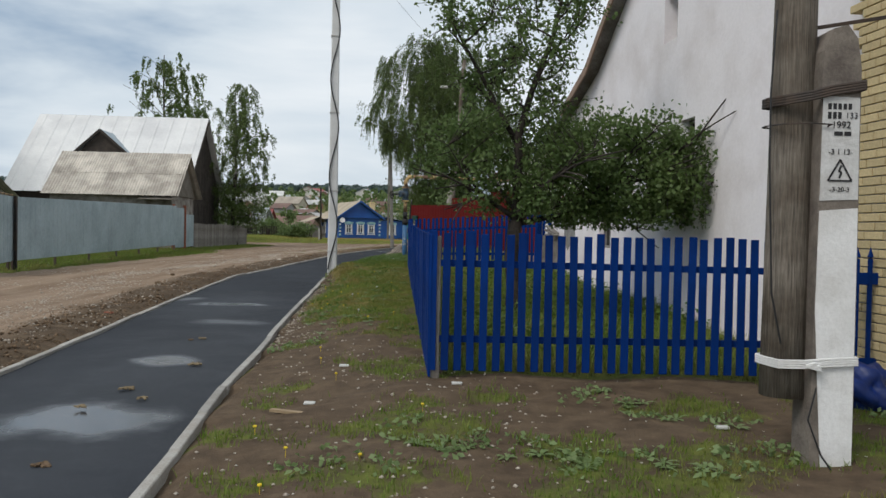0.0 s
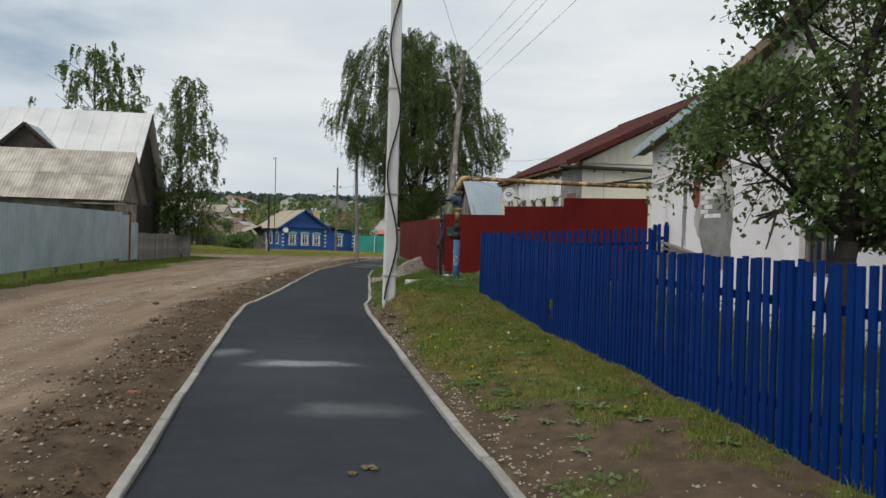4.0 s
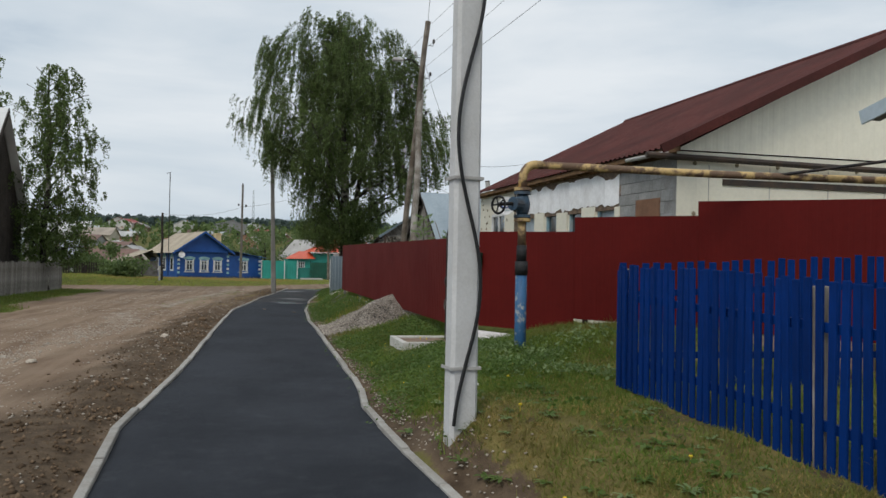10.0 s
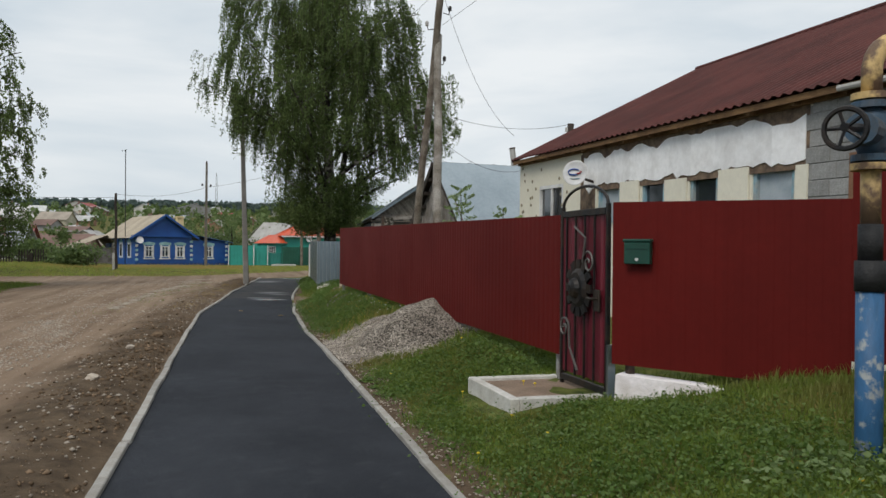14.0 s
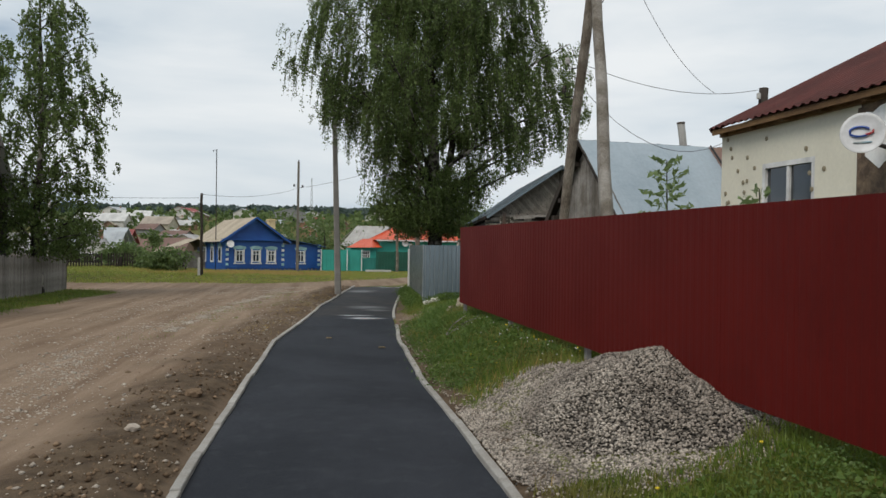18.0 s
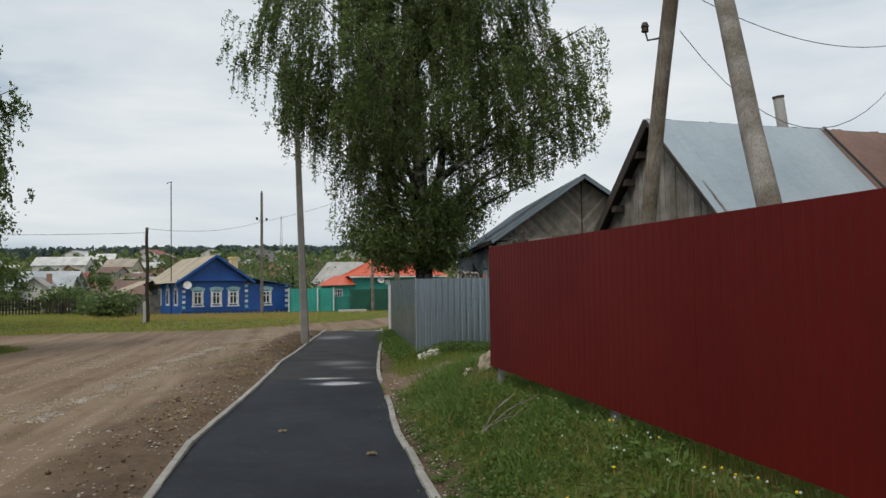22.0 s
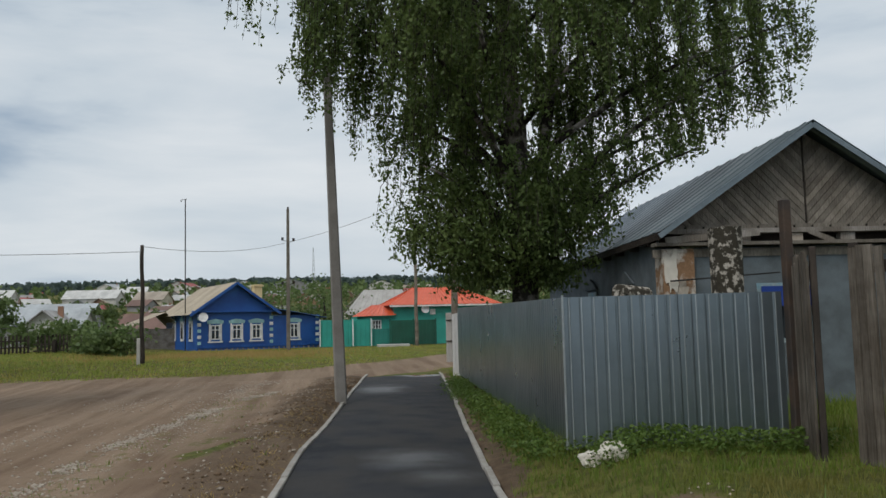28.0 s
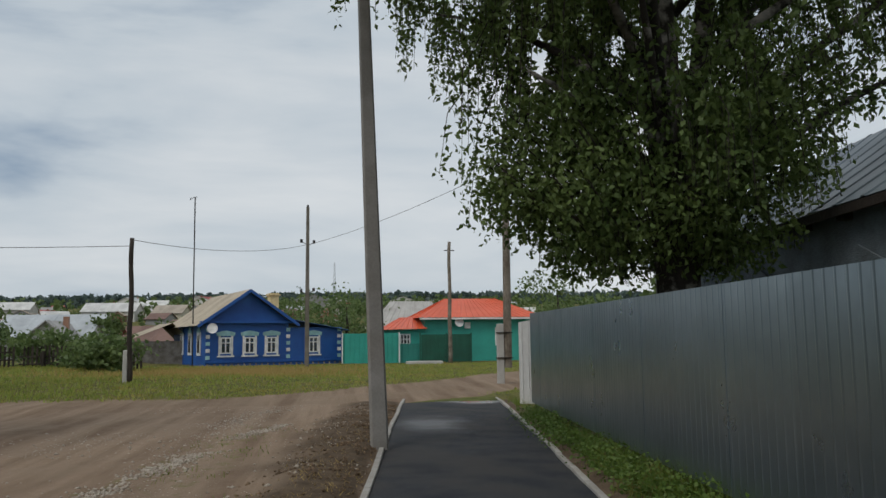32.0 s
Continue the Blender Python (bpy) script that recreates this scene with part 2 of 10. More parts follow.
# ---- materials ----
def mat(name, base, rough=0.8, second=None, amount=0.5, scale=2.0, fine=40.0, var=0.12, bump=0.15, metal=0.0, rand=0.08, island=False, grain=None, spec=0.5, edge=0.12, rough_var=0.1, coords="Object", patch_detail=5.0):
    """Colour with grain, patches of a second colour, relief, and differences between pieces."""
    m = bpy.data.materials.new(name)
    m.use_nodes = True
    nt = m.node_tree
    nodes, links = nt.nodes, nt.links
    bsdf = nodes["Principled BSDF"]
    tex = nodes.new("ShaderNodeTexCoord")
    vec = tex.outputs[coords]
    if grain:
        mp = nodes.new("ShaderNodeMapping")
        mp.inputs["Scale"].default_value = grain
        links.new(vec, mp.inputs["Vector"])
        gvec = mp.outputs["Vector"]
    else:
        gvec = vec
    fine_n = nodes.new("ShaderNodeTexNoise")
    fine_n.inputs["Scale"].default_value, fine_n.inputs["Detail"].default_value, fine_n.inputs["Roughness"].default_value = fine, 4, 0.65
    links.new(gvec, fine_n.inputs["Vector"])
    big = nodes.new("ShaderNodeTexNoise")
    big.inputs["Scale"].default_value, big.inputs["Detail"].default_value, big.inputs["Roughness"].default_value = scale, patch_detail, 0.6
    links.new(vec, big.inputs["Vector"])
    col = nodes.new("ShaderNodeMix")
    col.data_type = "RGBA"
    sec = second if second else tuple(c * 0.72 for c in base)
    col.inputs[6].default_value, col.inputs[7].default_value = (*base, 1), (*sec, 1)
    rmp = nodes.new("ShaderNodeMapRange")
    rmp.inputs["From Min"].default_value, rmp.inputs["From Max"].default_value = 0.62 - amount * 0.25 - edge, 0.62 - amount * 0.25 + edge
    links.new(big.outputs["Fac"], rmp.inputs["Value"])
    links.new(rmp.outputs["Result"], col.inputs[0])
    val = nodes.new("ShaderNodeMapRange")
    val.inputs["From Min"].default_value, val.inputs["From Max"].default_value = 0.25, 0.75
    val.inputs["To Min"].default_value, val.inputs["To Max"].default_value = 1 - var, 1 + var
    links.new(fine_n.outputs["Fac"], val.inputs["Value"])
    hsv = nodes.new("ShaderNodeHueSaturation")
    links.new(col.outputs[2], hsv.inputs["Color"])
    if rand:
        if island:
            src = nodes.new("ShaderNodeNewGeometry").outputs["Random Per Island"]
        else:
            src = nodes.new("ShaderNodeObjectInfo").outputs["Random"]
        rr = nodes.new("ShaderNodeMapRange")
        rr.inputs["To Min"].default_value, rr.inputs["To Max"].default_value = 1 - rand, 1 + rand
        links.new(src, rr.inputs["Value"])
        mul = nodes.new("ShaderNodeMath")
        mul.operation = "MULTIPLY"
        links.new(val.outputs["Result"], mul.inputs[0])
        links.new(rr.outputs["Result"], mul.inputs[1])
        links.new(mul.outputs[0], hsv.inputs["Value"])
    else:
        links.new(val.outputs["Result"], hsv.inputs["Value"])
    links.new(hsv.outputs["Color"], bsdf.inputs["Base Color"])
    rv = nodes.new("ShaderNodeMapRange")
    rv.inputs["To Min"].default_value, rv.inputs["To Max"].default_value = max(0.03, rough - rough_var), min(1, rough + rough_var)
    links.new(big.outputs["Fac"], rv.inputs["Value"])
    links.new(rv.outputs["Result"], bsdf.inputs["Roughness"])
    bsdf.inputs["Metallic"].default_value = metal
    bsdf.inputs["Specular IOR Level"].default_value = spec
    if bump:
        bp = nodes.new("ShaderNodeBump")
        bp.inputs["Strength"].default_value, bp.inputs["Distance"].default_value = bump, 0.02
        links.new(fine_n.outputs["Fac"], bp.inputs["Height"])
        links.new(bp.outputs["Normal"], bsdf.inputs["Normal"])
    return m


def glass_mat(name, tint=(0.02, 0.025, 0.03), rough=0.06):
    m = bpy.data.materials.new(name)
    m.use_nodes = True
    b = m.node_tree.nodes["Principled BSDF"]
    b.inputs["Base Color"].default_value = (*tint, 1)
    b.inputs["Roughness"].default_value = rough
    b.inputs["Specular IOR Level"].default_value = 0.8
    return m


def leaf_mat(name, base, second, dry=None):
    """Leaves: a mixed green with some light let through, and patches gone dry."""
    m = bpy.data.materials.new(name)
    m.use_nodes = True
    nt = m.node_tree
    nodes, links = nt.nodes, nt.links
    bsdf, out = nodes["Principled BSDF"], nodes["Material Output"]
    geo = nodes.new("ShaderNodeNewGeometry")
    tex = nodes.new("ShaderNodeTexCoord")
    big = nodes.new("ShaderNodeTexNoise")
    big.inputs["Scale"].default_value, big.inputs["Detail"].default_value = 0.9, 3
    links.new(tex.outputs["Object"], big.inputs["Vector"])
    add = nodes.new("ShaderNodeMath")
    add.operation = "MULTIPLY_ADD"
    add.inputs[1].default_value, add.inputs[2].default_value = 0.6, -0.15
    links.new(geo.outputs["Random Per Island"], add.inputs[0])
    add2 = nodes.new("ShaderNodeMath")
    links.new(add.outputs[0], add2.inputs[0])
    links.new(big.outputs["Fac"], add2.inputs[1])
    add2.use_clamp = True
    col = nodes.new("ShaderNodeMix")
    col.data_type = "RGBA"
    col.inputs[6].default_value, col.inputs[7].default_value = (*base, 1), (*second, 1)
    links.new(add2.outputs[0], col.inputs[0])
    tone = col.outputs[2]
    if dry:
        patch = nodes.new("ShaderNodeTexNoise")
        patch.inputs["Scale"].default_value, patch.inputs["Detail"].default_value, patch.inputs["Roughness"].default_value = 0.75, 5, 0.6
        links.new(tex.outputs["Object"], patch.inputs["Vector"])
        pr = nodes.new("ShaderNodeMapRange")
        pr.inputs["From Min"].default_value, pr.inputs["From Max"].default_value, pr.inputs["To Max"].default_value = 0.50, 0.64, 0.65
        links.new(patch.outputs["Fac"], pr.inputs["Value"])
        pm = nodes.new("ShaderNodeMix")
        pm.data_type = "RGBA"
        pm.inputs[7].default_value = (*dry, 1)
        links.new(pr.outputs["Result"], pm.inputs[0])
        links.new(tone, pm.inputs[6])
        tone = pm.outputs[2]
    links.new(tone, bsdf.inputs["Base Color"])
    bsdf.inputs["Roughness"].default_value = 0.5
    bsdf.inputs["Specular IOR Level"].default_value = 0.3
    tr = nodes.new("ShaderNodeBsdfTranslucent")
    links.new(tone, tr.inputs["Color"])
    mx = nodes.new("ShaderNodeMixShader")
    mx.inputs[0].default_value = 0.4
    links.new(bsdf.outputs[0], mx.inputs[1])
    links.new(tr.outputs[0], mx.inputs[2])
    links.new(mx.outputs[0], out.inputs["Surface"])
    return m


BLUE = mat("blue_paint", (0.0010, 0.026, 0.155), 0.6, second=(0.0010, 0.018, 0.105), scale=1.4, fine=22, var=0.18, bump=0.12, rand=0.16, grain=(1, 1, 0.12), spec=0.10)
RED_SHEET = mat("wine_red_sheet", (0.108, 0.0072, 0.0054), 0.6, second=(0.092, 0.0062, 0.0047), scale=0.8, fine=14, var=0.06, bump=0.02, rand=0.04, spec=0.14)
ZINC = mat("galvanised_sheet", (0.30, 0.355, 0.385), 0.30, second=(0.24, 0.29, 0.315), scale=1.2, fine=6, var=0.06, bump=0.004, metal=0.92, rand=0.07, grain=(1, 1, 0.15))
ZINC_DULL = mat("dull_seamed_roof", (0.19, 0.235, 0.265), 0.45, second=(0.135, 0.175, 0.20), scale=0.6, fine=12, var=0.12, bump=0.03, metal=0.4, rand=0.06)
ZINC_OLD = mat("weathered_zinc_roof", (0.36, 0.42, 0.46), 0.5, second=(0.28, 0.34, 0.38), scale=0.6, fine=12, var=0.08, bump=0.03, metal=0.4, rand=0.06)
GREY_BLUE_SHEET = mat("grey_blue_sheet", (0.33, 0.415, 0.445), 0.55, second=(0.25, 0.32, 0.345), scale=0.9, fine=9, var=0.14, bump=0.03, metal=0.1, rand=0.06)
WHITE_SHEET = mat("pale_sheet_roof", (0.68, 0.68, 0.67), 0.5, second=(0.56, 0.56, 0.56), scale=0.5, fine=9, var=0.06, bump=0.02, rand=0.05)
SLATE = mat("grey_asbestos_sheet", (0.52, 0.48, 0.42), 0.9, second=(0.33, 0.30, 0.26), scale=1.2, fine=22, var=0.2, bump=0.25, rand=0.14, spec=0.2)
TAN_SLATE = mat("sandy_asbestos_sheet", (0.42, 0.36, 0.28), 0.9, second=(0.32, 0.28, 0.22), scale=0.8, fine=15, var=0.15, bump=0.2, rand=0.06, spec=0.2)
RED_ROOF = mat("dark_red_roofing", (0.084, 0.0205, 0.016), 0.75, second=(0.055, 0.015, 0.012), scale=0.9, fine=18, var=0.25, bump=0.08, rand=0.05, spec=0.25)
ORANGE_ROOF = mat("orange_metal_roof", (0.62, 0.10, 0.035), 0.45, second=(0.52, 0.085, 0.03), scale=0.6, fine=12, var=0.06, bump=0.02, rand=0.04)
RUST_ROOF = mat("rusty_brown_roof", (0.14, 0.075, 0.055), 0.65, second=(0.20, 0.12, 0.09), scale=0.8, fine=14, var=0.2, bump=0.06, rand=0.05)
WHITEWASH = mat("whitewash", (0.81, 0.775, 0.79), 0.9, second=(0.68, 0.635, 0.635), amount=0.2, scale=0.9, fine=18, var=0.05, bump=0.16, rand=0.0, spec=0.2)
WHITE_BRICK = mat("whitewashed_brick", (0.82, 0.78, 0.79), 0.9, second=(0.62, 0.57, 0.55), amount=0.3, scale=5, fine=40, var=0.12, bump=0.4, rand=0.08, spec=0.2)
CREAM = mat("cream_panel", (0.77, 0.735, 0.61), 0.7, second=(0.70, 0.665, 0.55), scale=0.8, fine=16, var=0.06, bump=0.05, rand=0.04)
CREAM_SIDING = mat("cream_siding", (0.86, 0.815, 0.67), 0.5, second=(0.81, 0.765, 0.62), scale=0.6, fine=10, var=0.05, bump=0.02, rand=0.03)
TORN = mat("torn_white_film", (0.88, 0.88, 0.88), 0.6, second=(0.74, 0.73, 0.72), amount=0.2, scale=2.2, fine=12, var=0.08, bump=0.3, rand=0.05)
FOAM_BROWN = mat("brown_foam", (0.21, 0.145, 0.095), 0.95, second=(0.10, 0.07, 0.05), scale=7, fine=30, var=0.3, bump=0.6, rand=0.1)
BLOCK = mat("grey_block", (0.33, 0.33, 0.32), 0.95, second=(0.25, 0.25, 0.24), scale=3, fine=36, var=0.2, bump=0.5, rand=0.14, spec=0.2)
PLASTER_GREY = mat("bare_grey_plaster", (0.30, 0.30, 0.29), 0.95, second=(0.22, 0.21, 0.20), scale=3, fine=30, var=0.18, bump=0.5, rand=0.05, spec=0.2)
BRICK_RED = mat("bare_red_brick", (0.30, 0.10, 0.055), 0.95, second=(0.20, 0.075, 0.05), scale=8, fine=45, var=0.25, bump=0.6, rand=0.2, spec=0.2)
BRICK_YELLOW = mat("yellow_brick", (0.62, 0.50, 0.28), 0.85, second=(0.54, 0.43, 0.24), scale=6, fine=60, var=0.15, bump=0.3, rand=0.12, spec=0.25)
MORTAR = mat("pale_mortar", (0.50, 0.48, 0.44), 0.95, scale=4, fine=60, var=0.12, bump=0.4, rand=0.0, spec=0.2)
POLE_GREY = mat("grey_pole_concrete", (0.265, 0.255, 0.24), 0.9, second=(0.20, 0.19, 0.175), scale=1.6, fine=40, var=0.14, bump=0.25, rand=0.08, spec=0.2)
POLE_DARK = mat("weathered_pole_concrete", (0.17, 0.155, 0.135), 0.9, second=(0.11, 0.10, 0.085), scale=1.6, fine=30, var=0.16, bump=0.25, rand=0.08, spec=0.2)
CONCRETE = mat("pale_concrete", (0.44, 0.43, 0.41), 0.9, second=(0.36, 0.35, 0.33), scale=1.3, fine=50, var=0.12, bump=0.25, rand=0.08, spec=0.25)
KERB = mat("kerb_concrete", (0.36, 0.35, 0.325), 0.9, second=(0.28, 0.26, 0.23), amount=0.5, scale=2.5, fine=50, var=0.18, bump=0.4, rand=0.14, spec=0.25)
WHITE_PAINT = mat("chipped_white_paint", (0.74, 0.74, 0.73), 0.7, second=(0.60, 0.59, 0.57), amount=0.3, scale=3, fine=40, var=0.08, bump=0.25, rand=0.0)
GATE_WOOD = mat("dark_weathered_planks", (0.175, 0.155, 0.130), 0.9, second=(0.095, 0.080, 0.064), scale=2.2, fine=9, var=0.4, bump=0.7, rand=0.3, grain=(9, 9, 0.5), spec=0.15)
BROWN_TIMBER = mat("raw_brown_timber", (0.23, 0.135, 0.065), 0.85, second=(0.13, 0.075, 0.04), scale=2.5, fine=14, var=0.25, bump=0.3, rand=0.15, grain=(0.6, 8, 8), spec=0.2)
OLD_WOOD = mat("weathered_grey_wood", (0.262, 0.247, 0.226), 0.9, second=(0.145, 0.128, 0.108), scale=2.2, fine=9, var=0.35, bump=0.6, rand=0.2, grain=(9, 9, 0.7), spec=0.2)
POLE_WOOD = mat("cracked_pole_wood", (0.225, 0.198, 0.165), 0.9, second=(0.12, 0.098, 0.076), scale=2.2, fine=12, var=0.6, bump=1.0, rand=0.1, grain=(8, 8, 0.35), spec=0.2)
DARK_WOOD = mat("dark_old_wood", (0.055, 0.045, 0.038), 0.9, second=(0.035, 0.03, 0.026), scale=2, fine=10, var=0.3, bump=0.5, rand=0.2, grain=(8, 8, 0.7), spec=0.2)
BOARD_GREY = mat("grey_gable_board", (0.222, 0.202, 0.172), 0.9, second=(0.148, 0.132, 0.110), scale=2.5, fine=10, var=0.35, bump=0.6, rand=0.25, grain=(7, 7, 1.0), spec=0.2)
TEAL_BOARD = mat("faded_blue_grey_board", (0.13, 0.16, 0.18), 0.85, second=(0.09, 0.11, 0.12), scale=2.5, fine=14, var=0.25, bump=0.4, rand=0.15, grain=(5, 1, 5))
HOUSE_BLUE = mat("bright_blue_boards", (0.009, 0.088, 0.33), 0.55, second=(0.007, 0.062, 0.26), scale=0.8, fine=14, var=0.12, bump=0.15, rand=0.05, grain=(1, 1, 4))
TRIM_TEAL = mat("pale_turquoise_trim", (0.30, 0.52, 0.55), 0.6, scale=3, fine=30, var=0.08, bump=0.1)
TEAL_DARK = mat("dull_turquoise_sheet", (0.018, 0.19, 0.16), 0.6, second=(0.015, 0.15, 0.125), scale=0.7, fine=12, var=0.08, bump=0.05, rand=0.04)
TEAL = mat("turquoise_boards", (0.03, 0.33, 0.27), 0.55, second=(0.025, 0.27, 0.22), scale=0.7, fine=12, var=0.08, bump=0.08, rand=0.06)
GREEN_GATE = mat("dark_green_gate", (0.008, 0.085, 0.055), 0.5, scale=1, fine=12, var=0.08, bump=0.05)
WHITE_FRAME = mat("white_window_frame", (0.76, 0.76, 0.75), 0.5, scale=3, fine=20, var=0.04, bump=0.03, rand=0.02)
PALE_BLUE = mat("old_pale_blue_paint", (0.18, 0.34, 0.42), 0.7, second=(0.30, 0.34, 0.34), scale=5, fine=30, var=0.2, bump=0.3)
GLASS = glass_mat("dark_window_glass")
FILM = mat("grey_plastic_film", (0.40, 0.45, 0.48), 0.35, second=(0.27, 0.32, 0.36), scale=4, fine=8, var=0.15, bump=0.5, rand=0.08)
IRON = mat("black_iron", (0.014, 0.014, 0.015), 0.5, second=(0.05, 0.035, 0.025), amount=0.25, scale=6, fine=40, var=0.2, bump=0.2, metal=0.5)
DARK_METAL = mat("dark_brown_post", (0.035, 0.028, 0.024), 0.7, second=(0.07, 0.045, 0.03), scale=4, fine=30, var=0.2, bump=0.2)
WIRE = mat("black_cable", (0.012, 0.012, 0.013), 0.6, scale=3, fine=30, bump=0.0)
WIRE_PALE = mat("pale_galvanised_steel", (0.42, 0.44, 0.46), 0.6, scale=3, fine=30, bump=0.0)
WIRE_GREY = mat("grey_wire", (0.12, 0.12, 0.13), 0.6, scale=3, fine=30, bump=0.0)
PIPE_YELLOW = mat("worn_yellow_pipe", (0.52, 0.36, 0.15), 0.65, second=(0.14, 0.085, 0.05), amount=0.55, scale=6, fine=30, var=0.18, bump=0.25, rand=0.0, edge=0.05)
PIPE_BLUE = mat("peeling_blue_pipe", (0.022, 0.095, 0.21), 0.6, second=(0.26, 0.28, 0.28), amount=0.12, scale=11, fine=26, var=0.25, bump=0.3, rand=0.0, edge=0.05, grain=(1, 1, 0.3))
VALVE_BLUE = mat("dull_blue_valve", (0.035, 0.08, 0.13), 0.6, second=(0.05, 0.05, 0.05), scale=6, fine=30, var=0.2, bump=0.25, rand=0.0)
TAPE = mat("black_bitumen_wrap", (0.012, 0.012, 0.013), 0.7, scale=6, fine=25, var=0.3, bump=0.5)
GREEN_BOX = mat("green_post_box", (0.006, 0.06, 0.04), 0.4, scale=3, fine=30, var=0.05, bump=0.02)
DISH = mat("dish_white", (0.72, 0.72, 0.72), 0.5, scale=3, fine=30, var=0.04, bump=0.02)
MAROON = mat("maroon_gate_sheet", (0.13, 0.010, 0.022), 0.4, second=(0.10, 0.008, 0.017), scale=1.5, fine=14, var=0.06, bump=0.02)
BIRCH_BARK = mat("birch_bark", (0.30, 0.28, 0.245), 0.9, second=(0.04, 0.035, 0.03), amount=0.7, scale=2.4, fine=12, var=0.25, bump=0.5, rand=0.1, grain=(1, 1, 4), edge=0.05, spec=0.2)
BIRCH_POST = mat("birch_log_bark", (0.42, 0.39, 0.34), 0.9, second=(0.045, 0.04, 0.03), amount=0.62, scale=10, fine=24, var=0.25, bump=0.6, rand=0.1, edge=0.04, spec=0.2)
APPLE_BARK = mat("apple_bark", (0.06, 0.05, 0.042), 0.95, second=(0.035, 0.03, 0.026), scale=6, fine=26, var=0.3, bump=0.7, spec=0.2)
RUBBLE = mat("broken_masonry", (0.42, 0.36, 0.27), 0.95, second=(0.20, 0.16, 0.115), scale=7, fine=26, var=0.4, bump=1.0, rand=0.25)
# zinc with the glint of rib crests and folded corner in its colour
ZINC_GLINT = mat("zinc_painted_glint", (0.46, 0.51, 0.53), 0.35, second=(0.36, 0.40, 0.42), scale=3, fine=30, var=0.1, bump=0.02, metal=0.5, rand=0.15)
PEBBLE = mat("grey_pebbles", (0.305, 0.270, 0.228), 0.9, second=(0.175, 0.150, 0.126), scale=1.6, fine=60, var=0.2, bump=0.3, rand=0.8, island=True, spec=0.25)
CLOD = mat("brown_clods", (0.105, 0.072, 0.045), 1.0, second=(0.175, 0.122, 0.08), scale=2, fine=30, var=0.25, bump=0.5, rand=0.4, island=True, spec=0.1)
PALE_STONE = mat("pale_rubble", (0.48, 0.43, 0.36), 0.95, second=(0.34, 0.29, 0.24), scale=4, fine=36, var=0.2, bump=0.6, rand=0.15, spec=0.2)
LIME_STONE = mat("white_stone", (0.62, 0.59, 0.52), 0.95, second=(0.48, 0.45, 0.39), scale=5, fine=20, var=0.12, bump=0.35, rand=0.1, spec=0.2)
LEAF_BIRCH = leaf_mat("birch_leaves", (0.052, 0.096, 0.026), (0.150, 0.205, 0.060))
LEAF_APPLE = leaf_mat("apple_leaves", (0.060, 0.112, 0.032), (0.140, 0.200, 0.064))
# ridge leaves: distance haze is mixed into the green as a bluish tint
LEAF_RIDGE_HAZED = leaf_mat("hazed_ridge_leaves", (0.066, 0.100, 0.094), (0.100, 0.138, 0.124))
LEAF_FAR = leaf_mat("far_leaves", (0.062, 0.110, 0.036), (0.150, 0.205, 0.070))
LEAF_WEED = leaf_mat("weed_leaves", (0.056, 0.118, 0.020), (0.130, 0.195, 0.042))
LEAF_HERB = leaf_mat("herb_leaves", (0.060, 0.125, 0.030), (0.150, 0.215, 0.062))
LEAF_PALE = leaf_mat("pale_weed_leaves", (0.145, 0.225, 0.08), (0.23, 0.30, 0.13))
GRASS = leaf_mat("grass_blades", (0.066, 0.134, 0.017), (0.195, 0.255, 0.046), (0.235, 0.180, 0.064))
STRAW = leaf_mat("straw_blades", (0.29, 0.205, 0.068), (0.44, 0.32, 0.115))
POLE_WHITE = mat("pale_limed_concrete", (0.60, 0.60, 0.595), 0.9, second=(0.50, 0.495, 0.48), amount=0.3, scale=1.6, fine=45, var=0.08, bump=0.2, rand=0.0)
MEADOW = leaf_mat("meadow_blades", (0.135, 0.215, 0.034), (0.33, 0.355, 0.082), (0.40, 0.30, 0.10))
LUSH = leaf_mat("long_grass_blades", (0.066, 0.140, 0.028), (0.165, 0.250, 0.062))
YELLOW = mat("dandelion_yellow", (0.75, 0.55, 0.02), 0.7, bump=0.0)
FLUFF = mat("dandelion_fluff", (0.65, 0.65, 0.62), 0.9, bump=0.0)
INK = mat("black_stencil", (0.02, 0.02, 0.022), 0.8, bump=0.0)
LOGO_RED = mat("red_mark", (0.45, 0.03, 0.03), 0.5, bump=0.0)
LOGO_BLUE = mat("blue_mark", (0.02, 0.08, 0.35), 0.5, bump=0.0)
BLUE_BAG = mat("blue_plastic_bag", (0.008, 0.035, 0.20), 0.35, second=(0.006, 0.022, 0.13), scale=6, fine=8, var=0.2, bump=0.6)
BLUE_CURTAIN = mat("deep_blue_panel", (0.01, 0.05, 0.30), 0.6, bump=0.05)

# ---- lie of the land ----
KR_Y = [-10, 0, 4.2, 6.6, 9.3, 12, 16.6, 19.3, 20.9, 22.2, 31, 33, 38.3, 39.8, 43.3, 45.2, 50, 54, 60, 64]
KR_X = [-0.6, -1.25, -1.56, -1.85, -2.06, -2.3, -2.63, -2.83, -2.88, -2.78, -2.70, -2.71, -2.53, -2.38, -2.14, -1.97, -1.4, -0.9, -0.2, 0.2]
KL_Y = [-10, 0, 7.6, 12, 17.2, 20, 22.6, 25, 31, 38, 39.5, 40.9, 45.2, 47.5, 50.2, 56.2, 62.5, 64]
KL_X = [-2.9, -3.52, -4.14, -4.53, -4.98, -5.15, -5.02, -4.95, -4.89, -4.75, -4.6, -4.45, -4.08, -3.93, -3.58, -3.0, -2.3, -2.15]
PATH_END = 62.0


def kr(y):
    return np.interp(y, KR_Y, KR_X)


